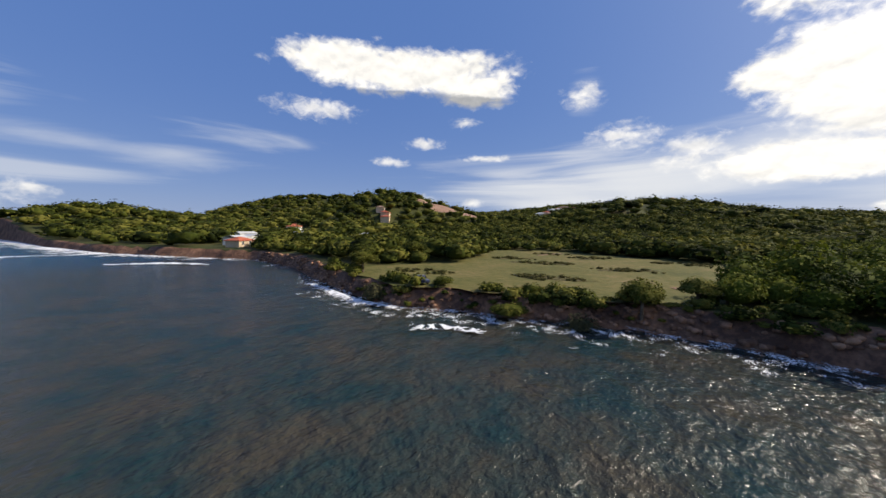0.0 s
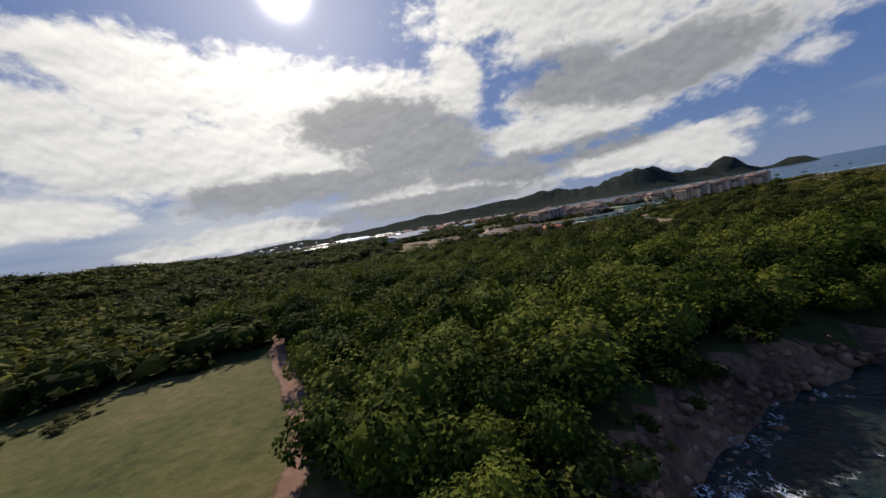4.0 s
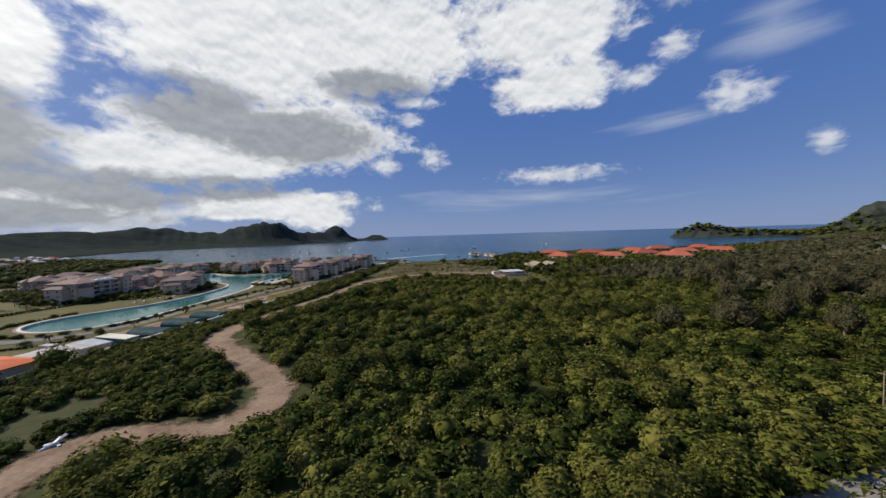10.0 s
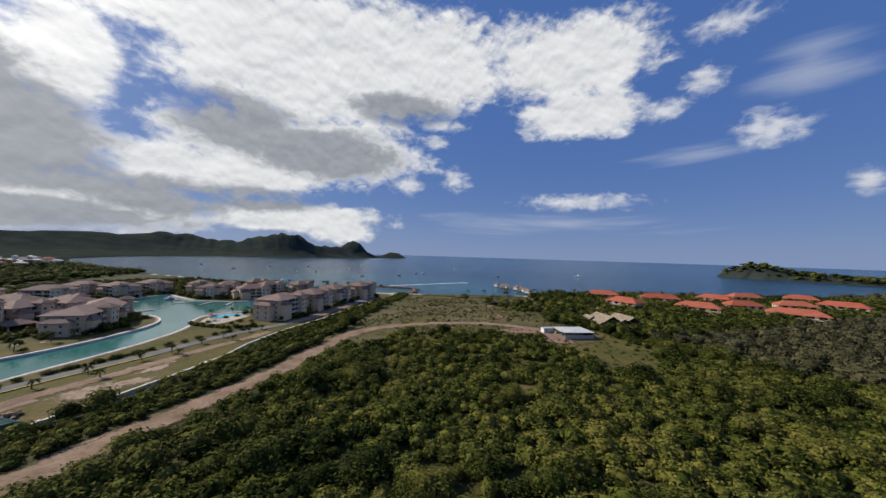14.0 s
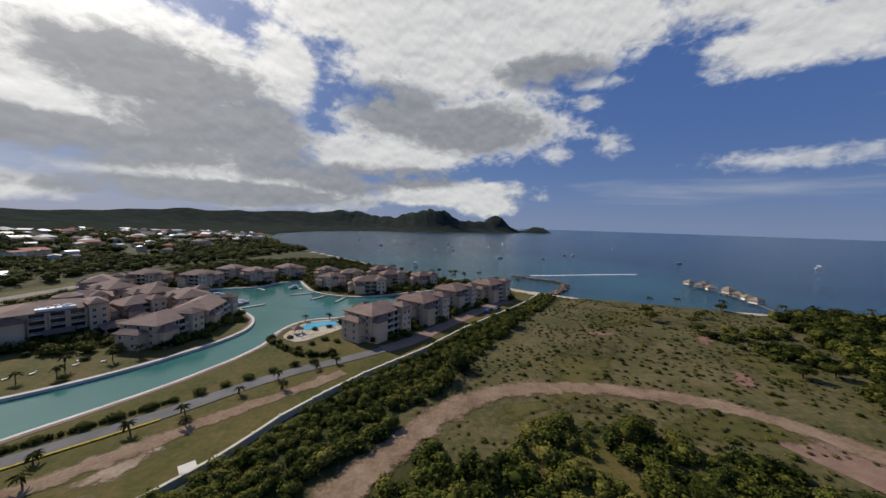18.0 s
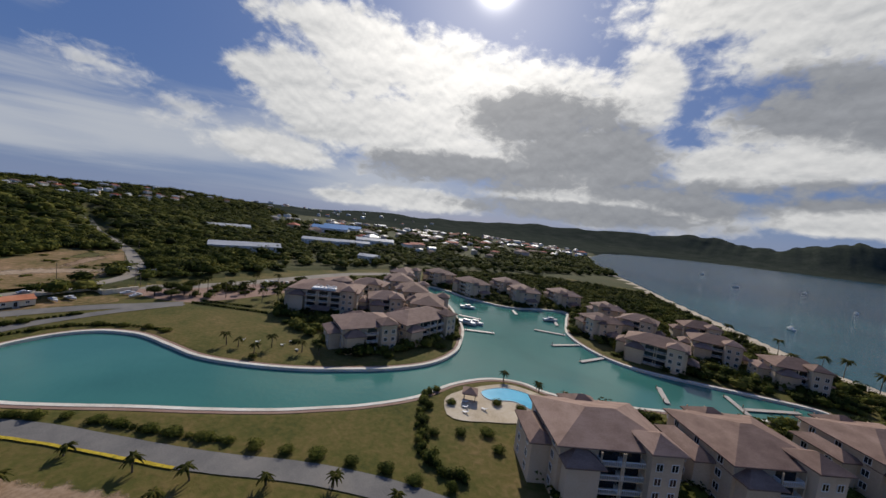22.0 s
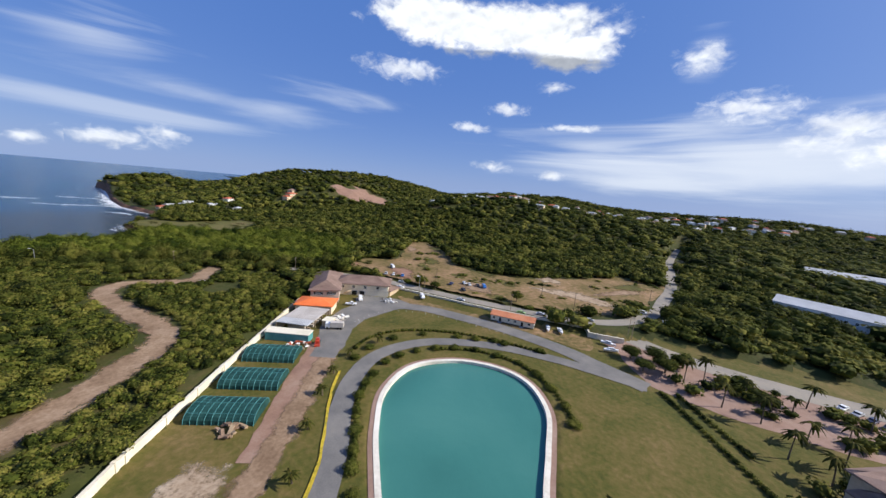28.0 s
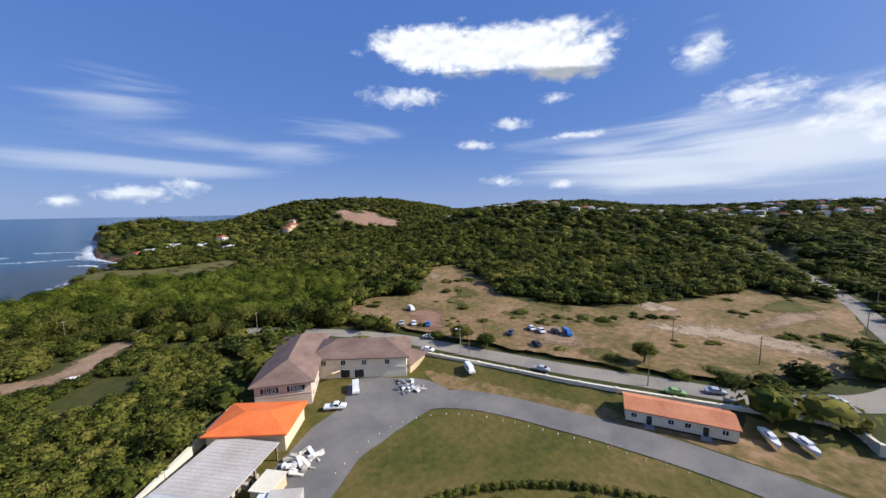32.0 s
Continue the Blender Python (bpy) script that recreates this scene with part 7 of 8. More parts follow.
stamp("cliff_tufts", low_p, np.c_[tufts, height(tufts[:, 0], tufts[:, 1]) + 0.2, rngh.uniform(0.4, 1.0, len(tufts)), rngh.uniform(0.7, 1.0, len(tufts)), rngh.uniform(0, 6, len(tufts))], L_MID, "low tufts along the cliff edge", "plants")
fx, fy, rngf = scatter(-210, -325, -95, -210, 1.5, 43, lambda x, y: inside(x, y, FIELD) & (np.min([np.hypot((x - a) / 0.45, y - b) for a, b in ((-119, -270), (-150, -278), (-144, -255), (-160, -292), (-176, -268), (-186, -285), (-170, -240), (-113, -300))], axis=0) < 9) & (wobble(x, y, 2.6, 1.0) > -0.15))
stamp("field_tussocks", low_p, rows_of(fx, fy, rngf, 0.4, 1.0, 0.6), L_DRY, "brown tussocks and low thorn in the grass field", "plants")
mx, my, rngm = scatter(0, 0, 240, 260, 5.2, 31, lambda x, y: inside(x, y, MEADOW) & (wobble(x, y, 9, 3.0) > 0.12) & (dist_line(x, y, DIRT) > 5) & (np.hypot(x - 128, y - 57) > 14))
stamp("meadow_tufts", low_p, rows_of(mx, my, rngm, 0.5, 1.5, 0.6), L_MID, "green tufts and low bushes in the dry meadow", "plants")
mx, my, rngm = scatter(-10, 0, 240, 262, 3.3, 33, lambda x, y: inside(x, y, MEADOW) & (wobble(x, y, 14, 1.7) > -0.25) & (dist_line(x, y, DIRT) > 5) & (np.hypot(x - 128, y - 57) > 14))
stamp("meadow_grass", far_p, rows_of(mx, my, rngm, 0.35, 1.1, 0.55), L_DRY, "dry brown grass tussocks all over the rough meadow", "plants")
mx, my, rngm = scatter(-370, -130, -180, 110, 4.2, 32, lambda x, y: inside(x, y, CLEARING) & (wobble(x, y, 11, 1.0) > 0.5) & (dist_line(x, y, STREET) > 6))
stamp("clearing_tufts", low_p, rows_of(mx, my, rngm, 0.8, 2.8, 0.38), L_MID, "low green patches on the bare clearing", "plants")


# ---- poles ----
def pole(x, y, h, arm, k):
    ob = thing("utility_pole", "brown wooden utility pole beside the street" if not arm else "grey street lamp on a tall pole", "pole", "street poles", (x, y, float(height(x, y))), k * 37)
    bm = bmesh.new()
    add_tube(bm, (0, 0, -0.5), (0, 0, h), 0.15, 0.1, 7)
    part("post", bm, M_WOOD if not arm else M_STEEL, ob)
    if arm:
        bm = bmesh.new()
        add_tube(bm, (0, 0, h - 0.5), (1.6, 0, h + 0.2), 0.06, 0.05, 5)
        part("arm", bm, M_STEEL, ob)
        part("lamp_head", boxes((1.4, -0.16, h + 0.12, 2.1, 0.16, h + 0.28)), M_WHITE, ob)
    else:
        part("crossarm", boxes((-0.9, -0.07, h - 0.7, 0.9, 0.07, h - 0.55)), M_WOOD, ob)


for k, (x, y, arm) in enumerate([(-189, 4, True), (-191, 6, False), (-207, 53, False), (-245, 51, False), (-239, 73, False), (-225, 105, False), (-227, 103, False), (-292, 98, False), (-209, -2, False), (-44, -137, True), (-98, -112, False), (-150, -66, False), (30, -144, False), (120, -141, False), (-340, 106, False), (-400, 96, False)]):
    pole(x, y, 8.5, arm, k)

# ---- docks, boats, pool ----
def dock(a, b, half=0.9):
    d = math.dist(a, b)
    ob = thing("dock", "pale floating dock on the lagoon", "dock", "lagoon docks", ((a[0] + b[0]) / 2, (a[1] + b[1]) / 2, 1.7), math.degrees(math.atan2(b[1] - a[1], b[0] - a[0])))
    part("deck", boxes((-d / 2, -half, 0.3, d / 2, half, 0.55)), M_OLDSHEET, ob)
    for u in (-d / 2 + 1, d / 2 - 1):
        bm = bmesh.new()
        add_tube(bm, (u, half + 0.15, -2), (u, half + 0.15, 1.6), 0.14, 0.14, 7)
        part("mooring_post", bm, M_WOOD, ob)


for a, b in (((-97, 229), (-86, 240)), ((-80, 268), (-66, 277)), ((-61, 254), (-54, 269)), ((-43, 247), (-39, 264)), ((-8, 240), (-14, 252)), ((12, 258), (4, 270)), ((-118, 246), (-106, 252)), ((-88, 303), (-78, 290)), ((-112, 292), (-104, 285)), ((10, 262), (24, 280))):
    dock(a, b)


def boat(at, turn, L, label, mast=0.0, group="bay boats"):
    ob = thing("boat", label, "boat", group, at, turn)
    bm = bmesh.new()
    W = L * 0.3
    sec = [(-0.5, 0.8), (-0.2, 1.0), (0.15, 0.95), (0.38, 0.55), (0.5, 0.03)]
    rows = []
    for u, k in sec:
        rows.append([bm.verts.new((u * L, s * W / 2 * k * q, z)) for s, q, z in ((-1, 1.0, L * 0.12), (-1, 0.7, 0.0), (0, 0, -L * 0.05), (1, 0.7, 0.0), (1, 1.0, L * 0.12))])
    for a, b in zip(rows[:-1], rows[1:]):
        for i in range(4):
            bm.faces.new((a[i], b[i], b[i + 1], a[i + 1]))
        bm.faces.new((a[4], b[4], b[0], a[0]))
    bm.faces.new(rows[0])
    bmesh.ops.recalc_face_normals(bm, faces=bm.faces)
    part("hull", bm, C_WHITE, ob)
    part("cabin", boxes((-0.2 * L, -W * 0.3, L * 0.12, 0.18 * L, W * 0.3, L * 0.22)), C_WHITE, ob)
    part("window_strip", boxes((-0.14 * L, -W * 0.31, L * 0.15, 0.15 * L, W * 0.31, L * 0.19)), M_DARK, ob)
    if mast:
        bm = bmesh.new()
        add_tube(bm, (0.08 * L, 0, L * 0.2), (0.08 * L, 0, mast * 0.8), 0.055, 0.035, 6)
        part("mast", bm, M_STEEL, ob)
        bm = bmesh.new()
        add_tube(bm, (0.08 * L, 0, L * 0.3), (-0.4 * L, 0, L * 0.3), 0.12, 0.1, 6)
        part("boom", bm, M_WHITE, ob)
    return ob


for k, (x, y, L, mast) in enumerate([(167, 594, 11, 14), (105, 752, 10, 13), (66, 758, 9, 0), (248, 600, 9, 12), (323, 674, 10, 13), (213, 875, 10, 13), (-144, 1082, 12, 14), (350, 690, 9, 0), (582, 920, 12, 15), (16, 500, 10, 13), (-60, 860, 10, 13), (120, 980, 11, 14), (300, 1050, 12, 14), (480, 560, 10, 13), (700, 520, 12, 14), (760, 560, 11, 0), (20, 980, 10, 13)]):
    boat((x, y, 0.3), k * 53, L, "white sailing boat anchored in the bay" if mast else "white motor boat anchored in the bay", mast)
boat((-104, 238, 2.1), 20, 11, "white motor yacht moored at the lagoon quay", 0, "moored boats")
boat((-102, 243, 2.1), 22, 9, "white sailing boat moored at the lagoon quay", 12, "moored boats")
boat((-86, 296, 2.1), 60, 10, "white motor boat moored at the far quay", 0, "moored boats")
boat((-128, 264, 2.1), 40, 10, "white motor boat moored at the far quay", 0, "moored boats")
for k, (x, y, t) in enumerate([(-202, 76, 30), (-204, 81, 40), (-209, 100, 100), (-203, 103, 130)]):
    boat((x, y, 3.2), t, 6.0, "white boat laid up on the grass inside the wall", 0, "boats on land")
v, f = ribbon([(300, 420), (240, 412), (190, 402), (150, 396)], 2.2, 0.0, 0.05, 0.4)
tagged(new("boat_wake", mesh_of("boat_wake", v, f, M_FOAM)), "long white wake on the bay", "wake", kind="stuff")

deck = [(-52, 176), (-50, 190), (-45, 199), (-34, 202), (-26, 196), (-27, 187), (-34, 176), (-42, 167), (-49, 170)]
sheet("pool_deck", deck, 2.72, M_SAND, "pale paved pool terrace by the lagoon", "terrace", 0.2, 2.0)
pool = thing("swimming_pool", "bright blue curved swimming pool in the pale terrace", "pool", at=(0, 0, 0))
pp = smooth_line([(-48, 186), (-45, 195), (-36, 199), (-30, 195), (-32, 191), (-38, 190), (-43, 184)], 1.2, True)
bm = bmesh.new()
bm.faces.new([bm.verts.new((x, y, 2.77)) for x, y in pp])
bmesh.ops.recalc_face_normals(bm, faces=bm.faces)
part("water", bm, M_POOL, pool)
bm = bmesh.new()
for (x0, y0), (x1, y1) in zip(pp, np.roll(pp, -1, 0)):
    add_tube(bm, (x0, y0, 2.76), (x1, y1, 2.76), 0.16, 0.16, 5)
part("coping", bm, M_KERB, pool)
for k, (x, y, t) in enumerate([(-46, 176, 30), (-44, 174, 30), (-42, 172, 30), (-31, 186, 120), (-29, 189, 120), (-28, 192, 120), (-40, 178, 20), (-124, 133, 60), (-120, 137, 60), (-113, 144, 40), (-115, 148, 40), (-106, 147, 10)]):
    ob = thing("sun_lounger", "white sun lounger on the terrace" if k < 7 else "white lounger on the lawn", "lounger", "sun loungers", (x, y, 2.75 if k < 7 else 2.55), t)
    part("bed", boxes((-0.9, -0.35, 0.28, 0.3, 0.35, 0.36)), M_WHITE, ob)
    bm = boxes((0.0, -0.35, 0.0, 0.75, 0.35, 0.08))
    bmesh.ops.transform(bm, matrix=pose(0.3, 0, 0.3, 0, -40, 0), verts=bm.verts)
    part("backrest", bm, M_WHITE, ob)
    for sx in (-0.8, 0.25):
        part("leg", boxes((sx - 0.04, -0.33, 0, sx + 0.04, 0.33, 0.28)), M_WHITE, ob)
for k, (x, y, r) in enumerate([(-40, 184, 1.7), (-34, 188, 1.5)]):
    tree(x, y, r, 1.8, "dark", "round clipped shrub bed beside the pool", k, "shrub", "pool shrubs")
ob = thing("pool_pergola", "thatch-roofed shelter on the pool terrace", "shelter", at=(-47, 179, 2.72), turn=40)
bm = bmesh.new()
hip(bm, 4, 4, 2.5, 1.3, 0.4)
part("roof", bm, M_TILE, ob)
for sx in (-1.7, 1.7):
    for sy in (-1.7, 1.7):
        part("post", boxes((sx - 0.1, sy - 0.1, 0, sx + 0.1, sy + 0.1, 2.4)), M_WOOD, ob)

# ---- meadow shed, thatched hall, hotel ----
ob = thing("meadow_shed", "open-sided shed with a flat white sheet roof and cluttered deck", "shed", at=(128, 57, 4.1), turn=-22)
bm = boxes((-8.5, -7.5, 3.4, 8.5, 7.5, 3.65))
part("roof", bm, M_METALROOF, ob)
for i in range(22):
    part("roof_rib", boxes((-8.4 + i * 0.78, -7.5, 3.65, -8.32 + i * 0.78, 7.5, 3.71)), M_METALROOF, ob)
for sx in (-8, 0, 8):
    for sy in (-7, 7):
        part("post", boxes((sx - 0.15, sy - 0.15, -0.5, sx + 0.15, sy + 0.15, 3.4)), M_WOOD, ob)
part("back_wall", boxes((8.0, -7, -0.5, 8.2, 7, 3.4)), M_DARK, ob)
part("side_wall", boxes((-8.2, -7.2, -0.5, 8.2, -7.0, 2.2)), M_OLDSHEET, ob)
part("deck", boxes((-8.4, -7.4, -0.4, 8.4, 7.4, 0.3)), M_WOOD, ob)
for i in range(16):
    x, y, s = random.uniform(-7.5, 2), random.uniform(-6.5, 6.5), random.uniform(0.5, 1.2)
    part("stored_crate", boxes((x, y, 0.3, x + s * 1.6, y + s, 0.3 + s)), (M_WHITE, M_BLUEROOF, M_WOOD)[i % 3], ob)
ob = thing("white_cabin", "small white cabin beside the open shed", "cabin", at=(122, 70, 4.1), turn=-15)
part("wall", boxes((-3, -1.6, -0.3, 3, 1.6, 2.4)), M_WHITE, ob)
part("roof", boxes((-3.2, -1.8, 2.4, 3.2, 1.8, 2.6)), M_METALROOF, ob)
put_window(ob, pose(-1.2, -1.62, 1.5) @ Matrix.Diagonal((0.7, 1, 0.6, 1)))
ob = thing("thatched_hall", "sprawling hall under several grey thatched gables", "hall", at=(176, 64, 4.0), turn=-25)
part("wall", boxes((-13, -9, -0.5, 13, 9, 3.2)), M_TAN, ob)
for cx, cy, w, d, rise in ((-7, 0, 16, 18, 5.0), (7, 1, 14, 18, 4.4), (0, -5, 12, 10, 3.6), (13, 6, 8, 9, 3.0), (-13, 7, 8, 8, 3.0)):
    bm = bmesh.new()
    gable(bm, d, w, 3.2, rise, 0.8)
    bmesh.ops.transform(bm, matrix=pose(cx, cy, 0, 0, 0, 90), verts=bm.verts)
    part("thatch_gable", bm, M_THATCH, ob)
for x, y in ((208, 120), (214, 104), (196, 84), (206, 68)):
    o2 = thing("thatched_hut", "small round thatched hut in the gardens", "hut", "garden huts", (x, y, 4.0))
    bm = bmesh.new()
    bmesh.ops.create_cone(bm, cap_ends=True, segments=14, radius1=3.4, radius2=0.15, depth=2.6, matrix=Matrix.Translation((0, 0, 3.6)))
    part("thatch_roof", bm, M_THATCH, o2)
    for a in range(6):
        part("post", boxes((2.4 * math.cos(a) - 0.1, 2.4 * math.sin(a) - 0.1, -0.3, 2.4 * math.cos(a) + 0.1, 2.4 * math.sin(a) + 0.1, 2.6)), M_WOOD, o2)
RED = "long cream two-storey hotel wing with a red hipped roof"
for k, (x, y) in enumerate(WINGS):
    at, turn, w, d = (x, y, 4), -88 + 17 * (k % 4), 27 + 3 * (k % 3), 13
    block(at, turn, w, d, 2, RED, M_CREAM, M_REDTILE, "hotel wings", "hotel_wing", False, 4.0, 3.0, 1)
# huts on stilts in the bay
for k, (x, y) in enumerate([(301, 338), (298, 322), (296, 307), (299, 292), (294, 278), (288, 264), (282, 252), (310, 330), (308, 300)]):
    o2 = thing("stilt_hut", "thatched hut on stilts over the bay", "hut", "stilt huts", (x, y, 0), k * 31)
    part("floor_deck", boxes((-4.5, -4.5, 1.6, 4.5, 4.5, 1.9)), M_WOOD, o2)
    part("wall", boxes((-3.5, -3.5, 1.9, 3.5, 3.5, 4.3)), M_WHITE, o2)
    bm = bmesh.new()
    hip(bm, 7, 7, 4.3, 2.9, 0.9)
    part("thatch_roof", bm, M_THATCH, o2)
    for sx in (-4, 4):
        for sy in (-4, 4):
            bm = bmesh.new()
            add_tube(bm, (sx, sy, -2), (sx, sy, 1.6), 0.2, 0.2, 6)
            part("stilt", bm, M_WOOD, o2)
road("jetty", [(266, 222), (284, 258), (292, 290), (302, 336)], 1.0, 1.6, M_WOOD, "wooden jetty to the stilt huts", "jetty", 0.25, 0.0)


# ---- rocks ----
def stone_mesh(seed, mat):
    rng = np.random.default_rng(seed)
    bm = bmesh.new()
    bmesh.ops.create_icosphere(bm, subdivisions=1, radius=1.0)
    for q in bm.verts:
        q.co = q.co * float(rng.uniform(0.72, 1.12))
        q.co.z *= 0.75
    v = np.array([q.co for q in bm.verts])
    f = np.array([[w.index for w in t.verts] for t in bm.faces])
    bm.free()
    return v, f


STONES = [stone_mesh(s, M_RIPRAP) for s in range(5)]
STONE_ME = [mesh_of("stone", v.tolist(), f.tolist(), M_RIPRAP) for v, f in STONES]
rev = thing("stone_revetment", "sloping brown boulder revetment along the causeway shore", "revetment")
line = smooth_line([(-62, -199), (-46, -203), (-34, -199), (-21, -191), (-3, -183), (16, -173), (48, -170), (83, -171), (114, -172), (166, -171)], 1.05)
line2 = smooth_line([(166, -171), (260, -161), (378, -149), (520, -128), (651, -108)], 2.0)
rng = np.random.default_rng(9)


def bank(line, lo, hi, per, r0, r1):
    t = np.gradient(line, axis=0)
    t /= np.linalg.norm(t, axis=1)[:, None]
    nrm = np.stack([-t[:, 1], t[:, 0]], 1)
    out = []
    for _ in range(per):
        off = rng.uniform(lo, hi, len(line))
        p = line + nrm * off[:, None] + rng.normal(size=line.shape) * 0.3
        r = rng.uniform(r0, r1, len(line))
        z = np.clip((off + 1) / 9.0, 0, 1) * 3.2 - 0.15
        out.append(np.c_[p, z, r, rng.uniform(0.7, 1.1, len(line)), rng.uniform(0, 6.28, len(line))])
    return np.concatenate(out)


stones = bank(line, -2.5, 9.5, 11, 0.45, 1.0)
order = np.argsort(np.hypot(stones[:, 0] + 20, stones[:, 1] + 190))
for k in order[:300]:
    x, y, z, r, t, a = stones[k]
    piece("boulder", STONE_ME[k % 5], rev, pose(x, y, z, 0, 0, math.degrees(a)) @ Matrix.Diagonal((r, r, r * t, 1)))
rest = stamp("small_boulder", STONES, np.concatenate([stones[order[300:]], bank(line2, -3, 10, 5, 0.8, 1.6)]), M_RIPRAP, "brown boulders further along the shore", "")
rest.parent = rev
bw = smooth_line([(112, 272), (124, 282), (137, 295), (152, 314), (160, 330), (162, 345), (154, 358), (139, 370), (126, 388)], 1.6)
bws = np.concatenate([np.c_[bw + rng.normal(size=bw.shape) * 1.6, rng.uniform(0.2, 1.6, len(bw)), rng.uniform(0.7, 1.4, len(bw)), rng.uniform(0.7, 1, len(bw)), rng.uniform(0, 6, len(bw))] for _ in range(6)])
stamp("breakwater", STONES, bws, M_RIPRAP, "curved grey boulder breakwater at the bay's entrance", "breakwater")
cl = smooth_line([(-128, -398), (-119, -360), (-103, -326), (-94, -304), (-91, -291), (-94, -280), (-96, -265), (-98, -252), (-97, -240), (-92, -226), (-84, -215), (-74, -207), (-62, -199)], 1.0)
rk = np.concatenate([np.c_[cl + np.array([-1, 0]) * rng.uniform(-2.6, 2.4, len(cl))[:, None] + rng.normal(size=cl.shape) * 0.5, np.zeros(len(cl)), rng.uniform(0.25, 0.85, len(cl)), rng.uniform(0.6, 1.2, len(cl)), rng.uniform(0, 6, len(cl))] for _ in range(6)])
rk[:, 2] = np.clip(height(rk[:, 0], rk[:, 1]), -0.3, 4.6) - 0.1
stamp("cliff_rocks", STONES, rk, M_ROCK, "dark wet rocks and low reddish cliff along the shore", "rocks")
ob = thing("pointed_rock", "bare pale rock crest of the far island", "rock", at=(1425, -20, 0))
bm = bmesh.new()
bmesh.ops.create_icosphere(bm, subdivisions=3, radius=1.0)
for q in bm.verts:
    d = q.co.normalized()
    q.co = Vector((d.x * 44, d.y * 46, 62 + d.z * 30)) * (1 + 0.08 * noise.noise(d * 3))
# the crest wears the same haze-greyed colour as the distant hills
part("crest", bm, M_HAZY_HILL, ob)


# ---- surf ----
def surf(name, pts, lo, hi, side, label, step, mat, lift=0.1, kind="stuff"):
    """A foam sheet on the water beside a line; its value "thin" grows towards the open sea."""
    line = smooth_line(pts, step)
    t = np.gradient(line, axis=0)
    t /= np.linalg.norm(t, axis=1)[:, None]
    nrm = np.stack([-t[:, 1], t[:, 0]], 1) * side
    cols = np.linspace(0, 1, 7)
    n = len(line)
    vs, thin = [], []
    for c in cols:
        p = line + nrm * (lo + (hi - lo) * c)
        vs += np.c_[p, np.full(n, lift) + 0.12 * wobble(p[:, 0], p[:, 1], 2.0) + 0.25 * (1 - c)].tolist()
        ends = np.minimum(np.arange(n), np.arange(n)[::-1]) / max(n * 0.25, 1)
        thin += (np.abs(c - 0.25) * 1.3 + np.clip(1 - ends, 0, 1) * 0.8).tolist()
    fs = [(k * n + i, k * n + i + 1, (k + 1) * n + i + 1, (k + 1) * n + i) for k in range(len(cols) - 1) for i in range(n - 1)]
    me = mesh_of(name, vs, fs, mat)
    at = me.attributes.new("thin", "FLOAT", "POINT")
    at.data.foreach_set("value", thin)
    return tagged(new(name, me), label, "foam", kind=kind)


surf("cliff_surf", [(-119, -360), (-103, -326), (-94, -304), (-91, -291), (-94, -280), (-96, -265), (-98, -252), (-97, -240), (-92, -226), (-84, -215), (-74, -207), (-60, -200)], -2.5, 16, -1, "white lacy surf breaking against the dark rocks", 2.0, M_LACE)
surf("far_surf", [(-95, -966), (-104, -880), (-108, -784), (-101, -600), (-104, -500), (-113, -452), (-122, -415), (-128, -398), (-119, -360)], -4, 16, -1, "white surf off the northern point", 5.0, M_CREST)
surf("revetment_surf", [(-40, -201), (-21, -191), (-3, -183), (16, -173), (83, -171), (166, -171), (378, -149), (651, -108)], -1, 7, -1, "thin white surf along the boulders", 3.0, M_LACE)
surf("beach_surf", [(262, 222), (196, 240), (157, 256), (132, 278)], -2, 3, 1, "thin line of foam on the bay beach", 3.0, M_LACE)
for pts in ([(-99, -328), (-95, -316), (-91, -304), (-89, -294), (-90, -287)], [(-84, -425), (-93, -418), (-100, -412), (-105, -398), (-104, -388)], [(-20, -520), (-50, -506), (-78, -500), (-96, -490)], [(-40, -640), (-70, -620), (-92, -610)], [(-79, -280), (-82, -278.5), (-84, -276), (-84, -270)], [(30, -600), (-10, -590), (-40, -585)]):
    surf("breaking_wave", pts, -1.3, 2.2, -1, "white crest of a wave breaking off the point", 1.5, M_CREST, 0.15)

# ---- houses on the hills, warehouses and town ----
def house(at, turn, w, d, h, wall, roofm, label, name="house", group="", kind="hip"):
    ob = thing(name, label, "house", group, at, turn)
    part("wall", boxes((-w / 2, -d / 2, -3.0, w / 2, d / 2, h)), wall, ob)
    bm = bmesh.new()
    if kind == "hip":
        hip(bm, w, d, h + 0.02, min(w, d) * 0.22, 0.6)
    else:
        gable(bm, w, d, h + 0.02, min(w, d) * 0.14, 0.5)
    part("roof", bm, roofm, ob)
    for i in range(max(2, int(w / 4)) if group not in ("town houses", "ridge villas") else 0):
        u = -w / 2 + (i + 0.5) * w / max(2, int(w / 4))
        piece("window", WINDOW, ob, pose(u, -d / 2 - 0.02, h * 0.55))
        piece("window", WINDOW, ob, pose(u, d / 2 + 0.02, h * 0.55, 0, 0, 180))
    return ob


def on_hill(x, y, *rest):
    return house((x, y, float(height(x, y)) + 0.3), *rest)


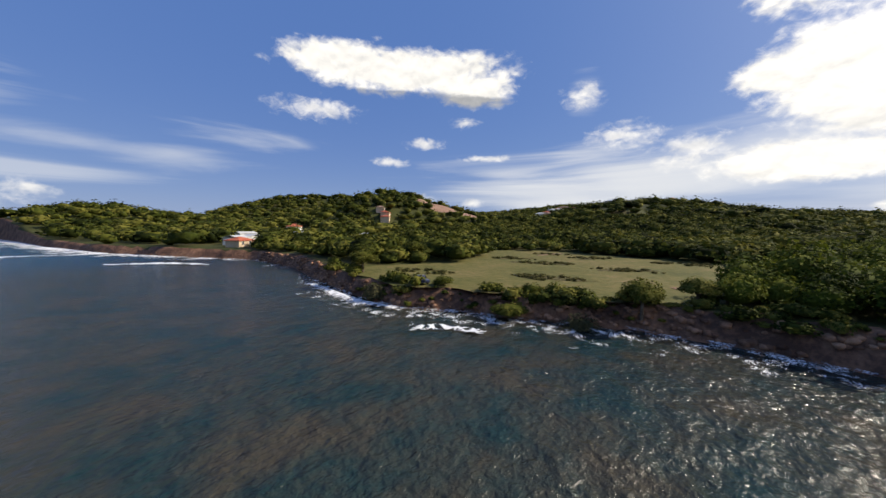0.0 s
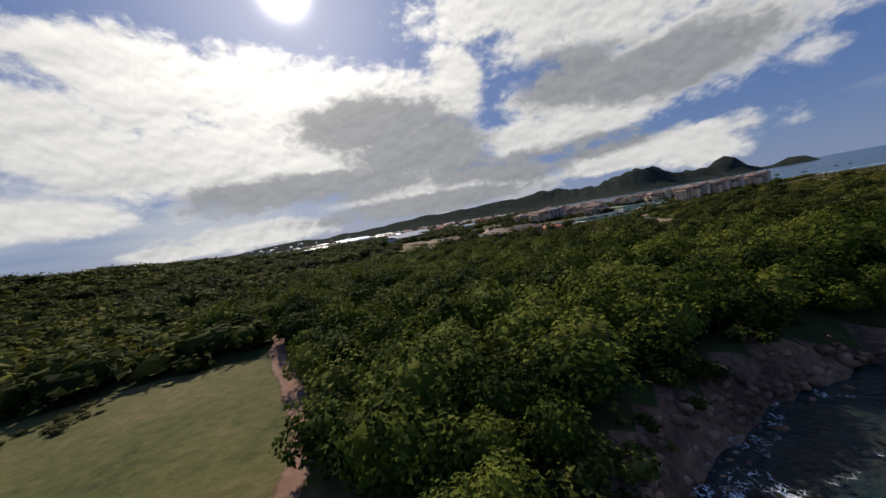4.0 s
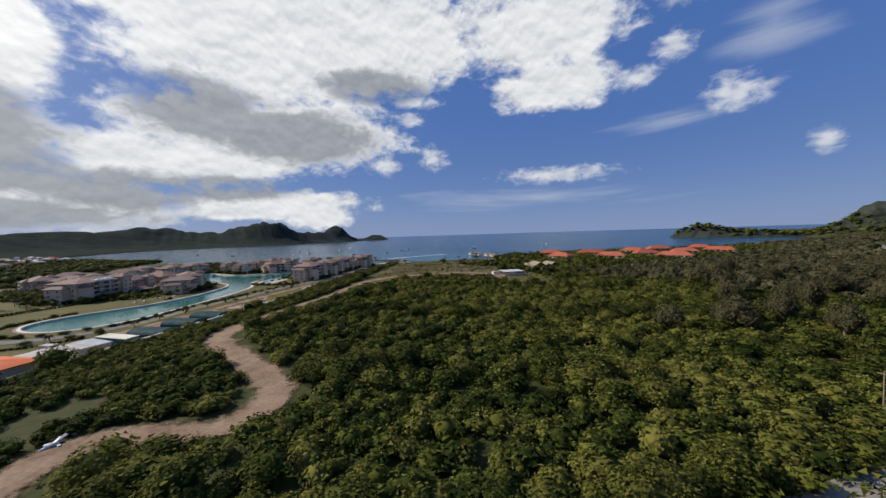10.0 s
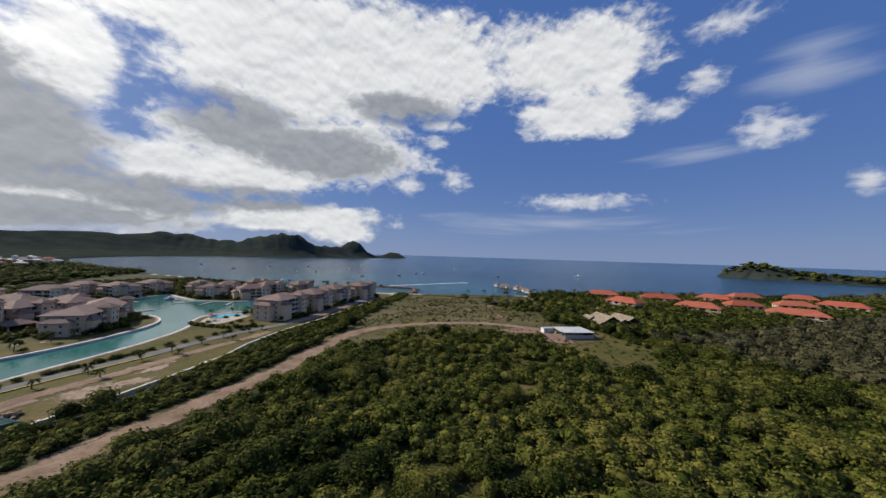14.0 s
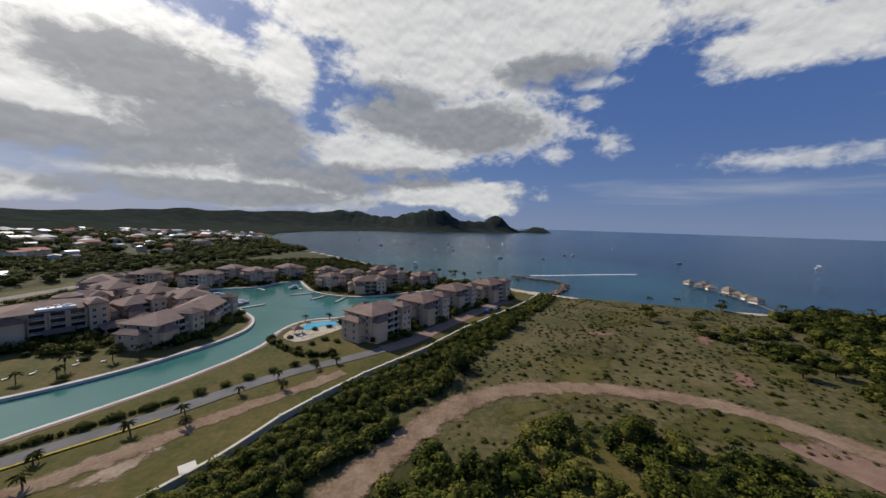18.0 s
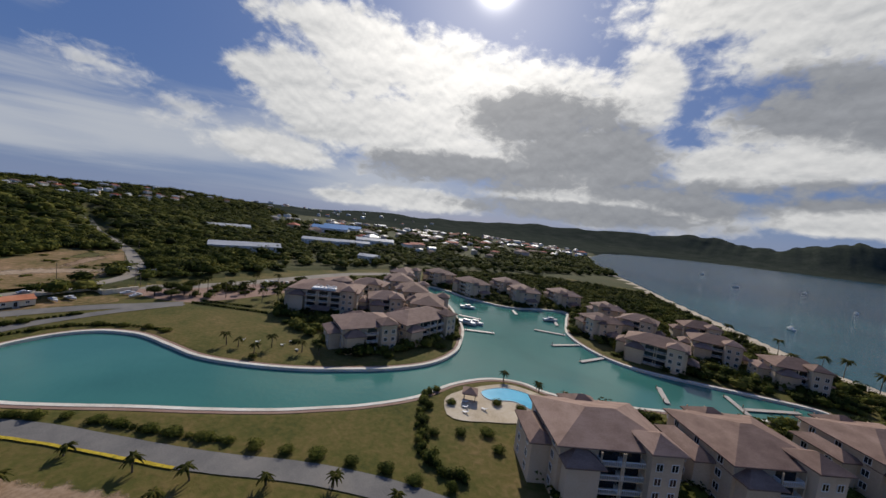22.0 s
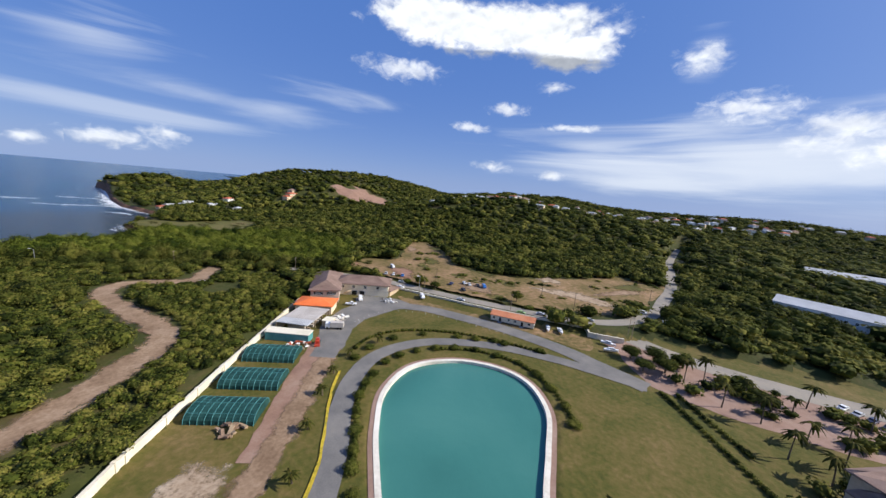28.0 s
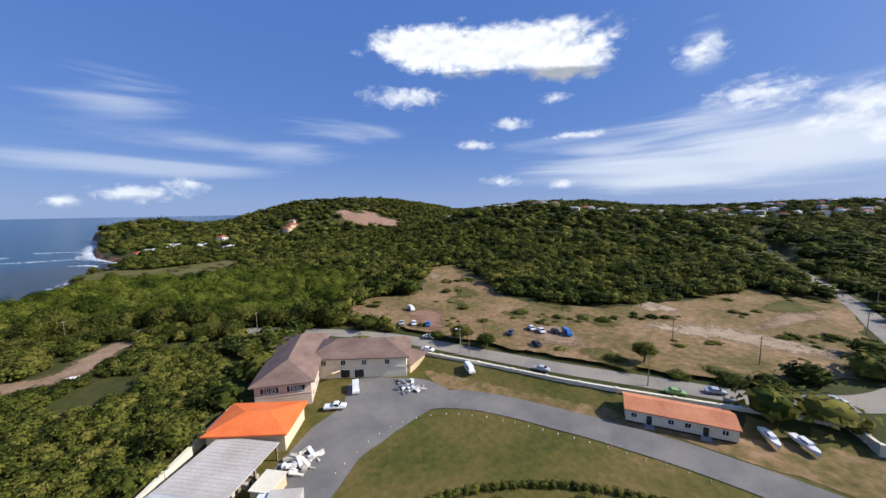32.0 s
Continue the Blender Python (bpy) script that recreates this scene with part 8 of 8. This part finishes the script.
on_hill(-223, -421, 60, 17, 9, 4.0, M_WHITE, M_METALROOF, "white house with a pale flat-pitched roof above the field", "hillside_house", "", "gable")
on_hill(-139, -432, 20, 10, 8, 3.2, M_CREAM, M_REDTILE, "small house with a red roof by the cove", "cove_house")
on_hill(-242, -530, 40, 16, 10, 4.5, M_WHITE, M_REDTILE, "white villa with red roofs on the slope", "hillside_villa")
for dx, dy, w in ((0, 0, 24), (10, 8, 18), (-8, -14, 16)):
    on_hill(-336 + dx, -500 + dy, 35, w, 9, 3.6, M_TAN, M_REDTILE if dx >= 0 else M_TILE, "large terraced villa with reddish roofs on the hill", "hill_villa")
for x, y in ((-168, -470), (-180, -500), (-150, -455), (-205, -470)):
    on_hill(x, y, (x * 7) % 90, 12, 9, 4.0, M_WHITE, M_METALROOF, "pale house among the trees of the point", "point_house", "point houses", "gable")
for k, (x, y, t, w, d) in enumerate([(-363, 186, 80, 62, 22), (-572, 210, 88, 55, 22), (-448, 300, 60, 50, 20), (-425, 340, 60, 40, 18), (-470, 400, 60, 60, 24), (-300, 290, 40, 20, 14)]):
    house((x, y, float(height(x, y)) + 0.2), t, w, d, 6.5, M_WHITE, M_METALROOF, "long white warehouse with a pale sheet roof among trees", "warehouse", "warehouses", "gable")
for x, y, w in ((-640, 400, 70), (-690, 450, 80)):
    house((x, y, float(height(x, y)) + 0.2), 55, w, 36, 9, M_WHITE, M_BLUEROOF, "large warehouse with a blue sheet roof", "warehouse", "warehouses", "gable")
for k in range(170):
    while True:
        x, y = random.uniform(-1100, -300), random.uniform(330, 1250)
        if inside(np.array([x]), np.array([y]), TOWN)[0] and signed(np.array([x]), np.array([y]), COAST)[0] > 25:
            break
    s = random.choice((1, 1, 1.3, 2.2))
    house((x, y, float(height(x, y)) + 0.2), random.uniform(0, 180), 12 * s, 9 * s, random.choice((4, 6.5, 7)), random.choice((M_WHITE, M_CREAM, M_PINK)), random.choice((M_METALROOF, M_TILE, M_REDTILE, M_OLDSHEET, M_OLDSHEET)), "small town house with a pale or rusty roof", "town_house", "town houses", random.choice(("hip", "gable")))
for x, y in RIDGE:
    house((x, y, float(height(x, y)) + 0.3), ridge_rng.uniform(0, 180), ridge_rng.uniform(13, 20), 10, ridge_rng.uniform(6.0, 9.0), ridge_rng.choice((M_WHITE, M_WHITE, M_CREAM)), ridge_rng.choice((M_METALROOF, M_METALROOF, M_REDTILE, M_TILE)), "pale villa scattered on the wooded ridge", "ridge_villa", "ridge villas")
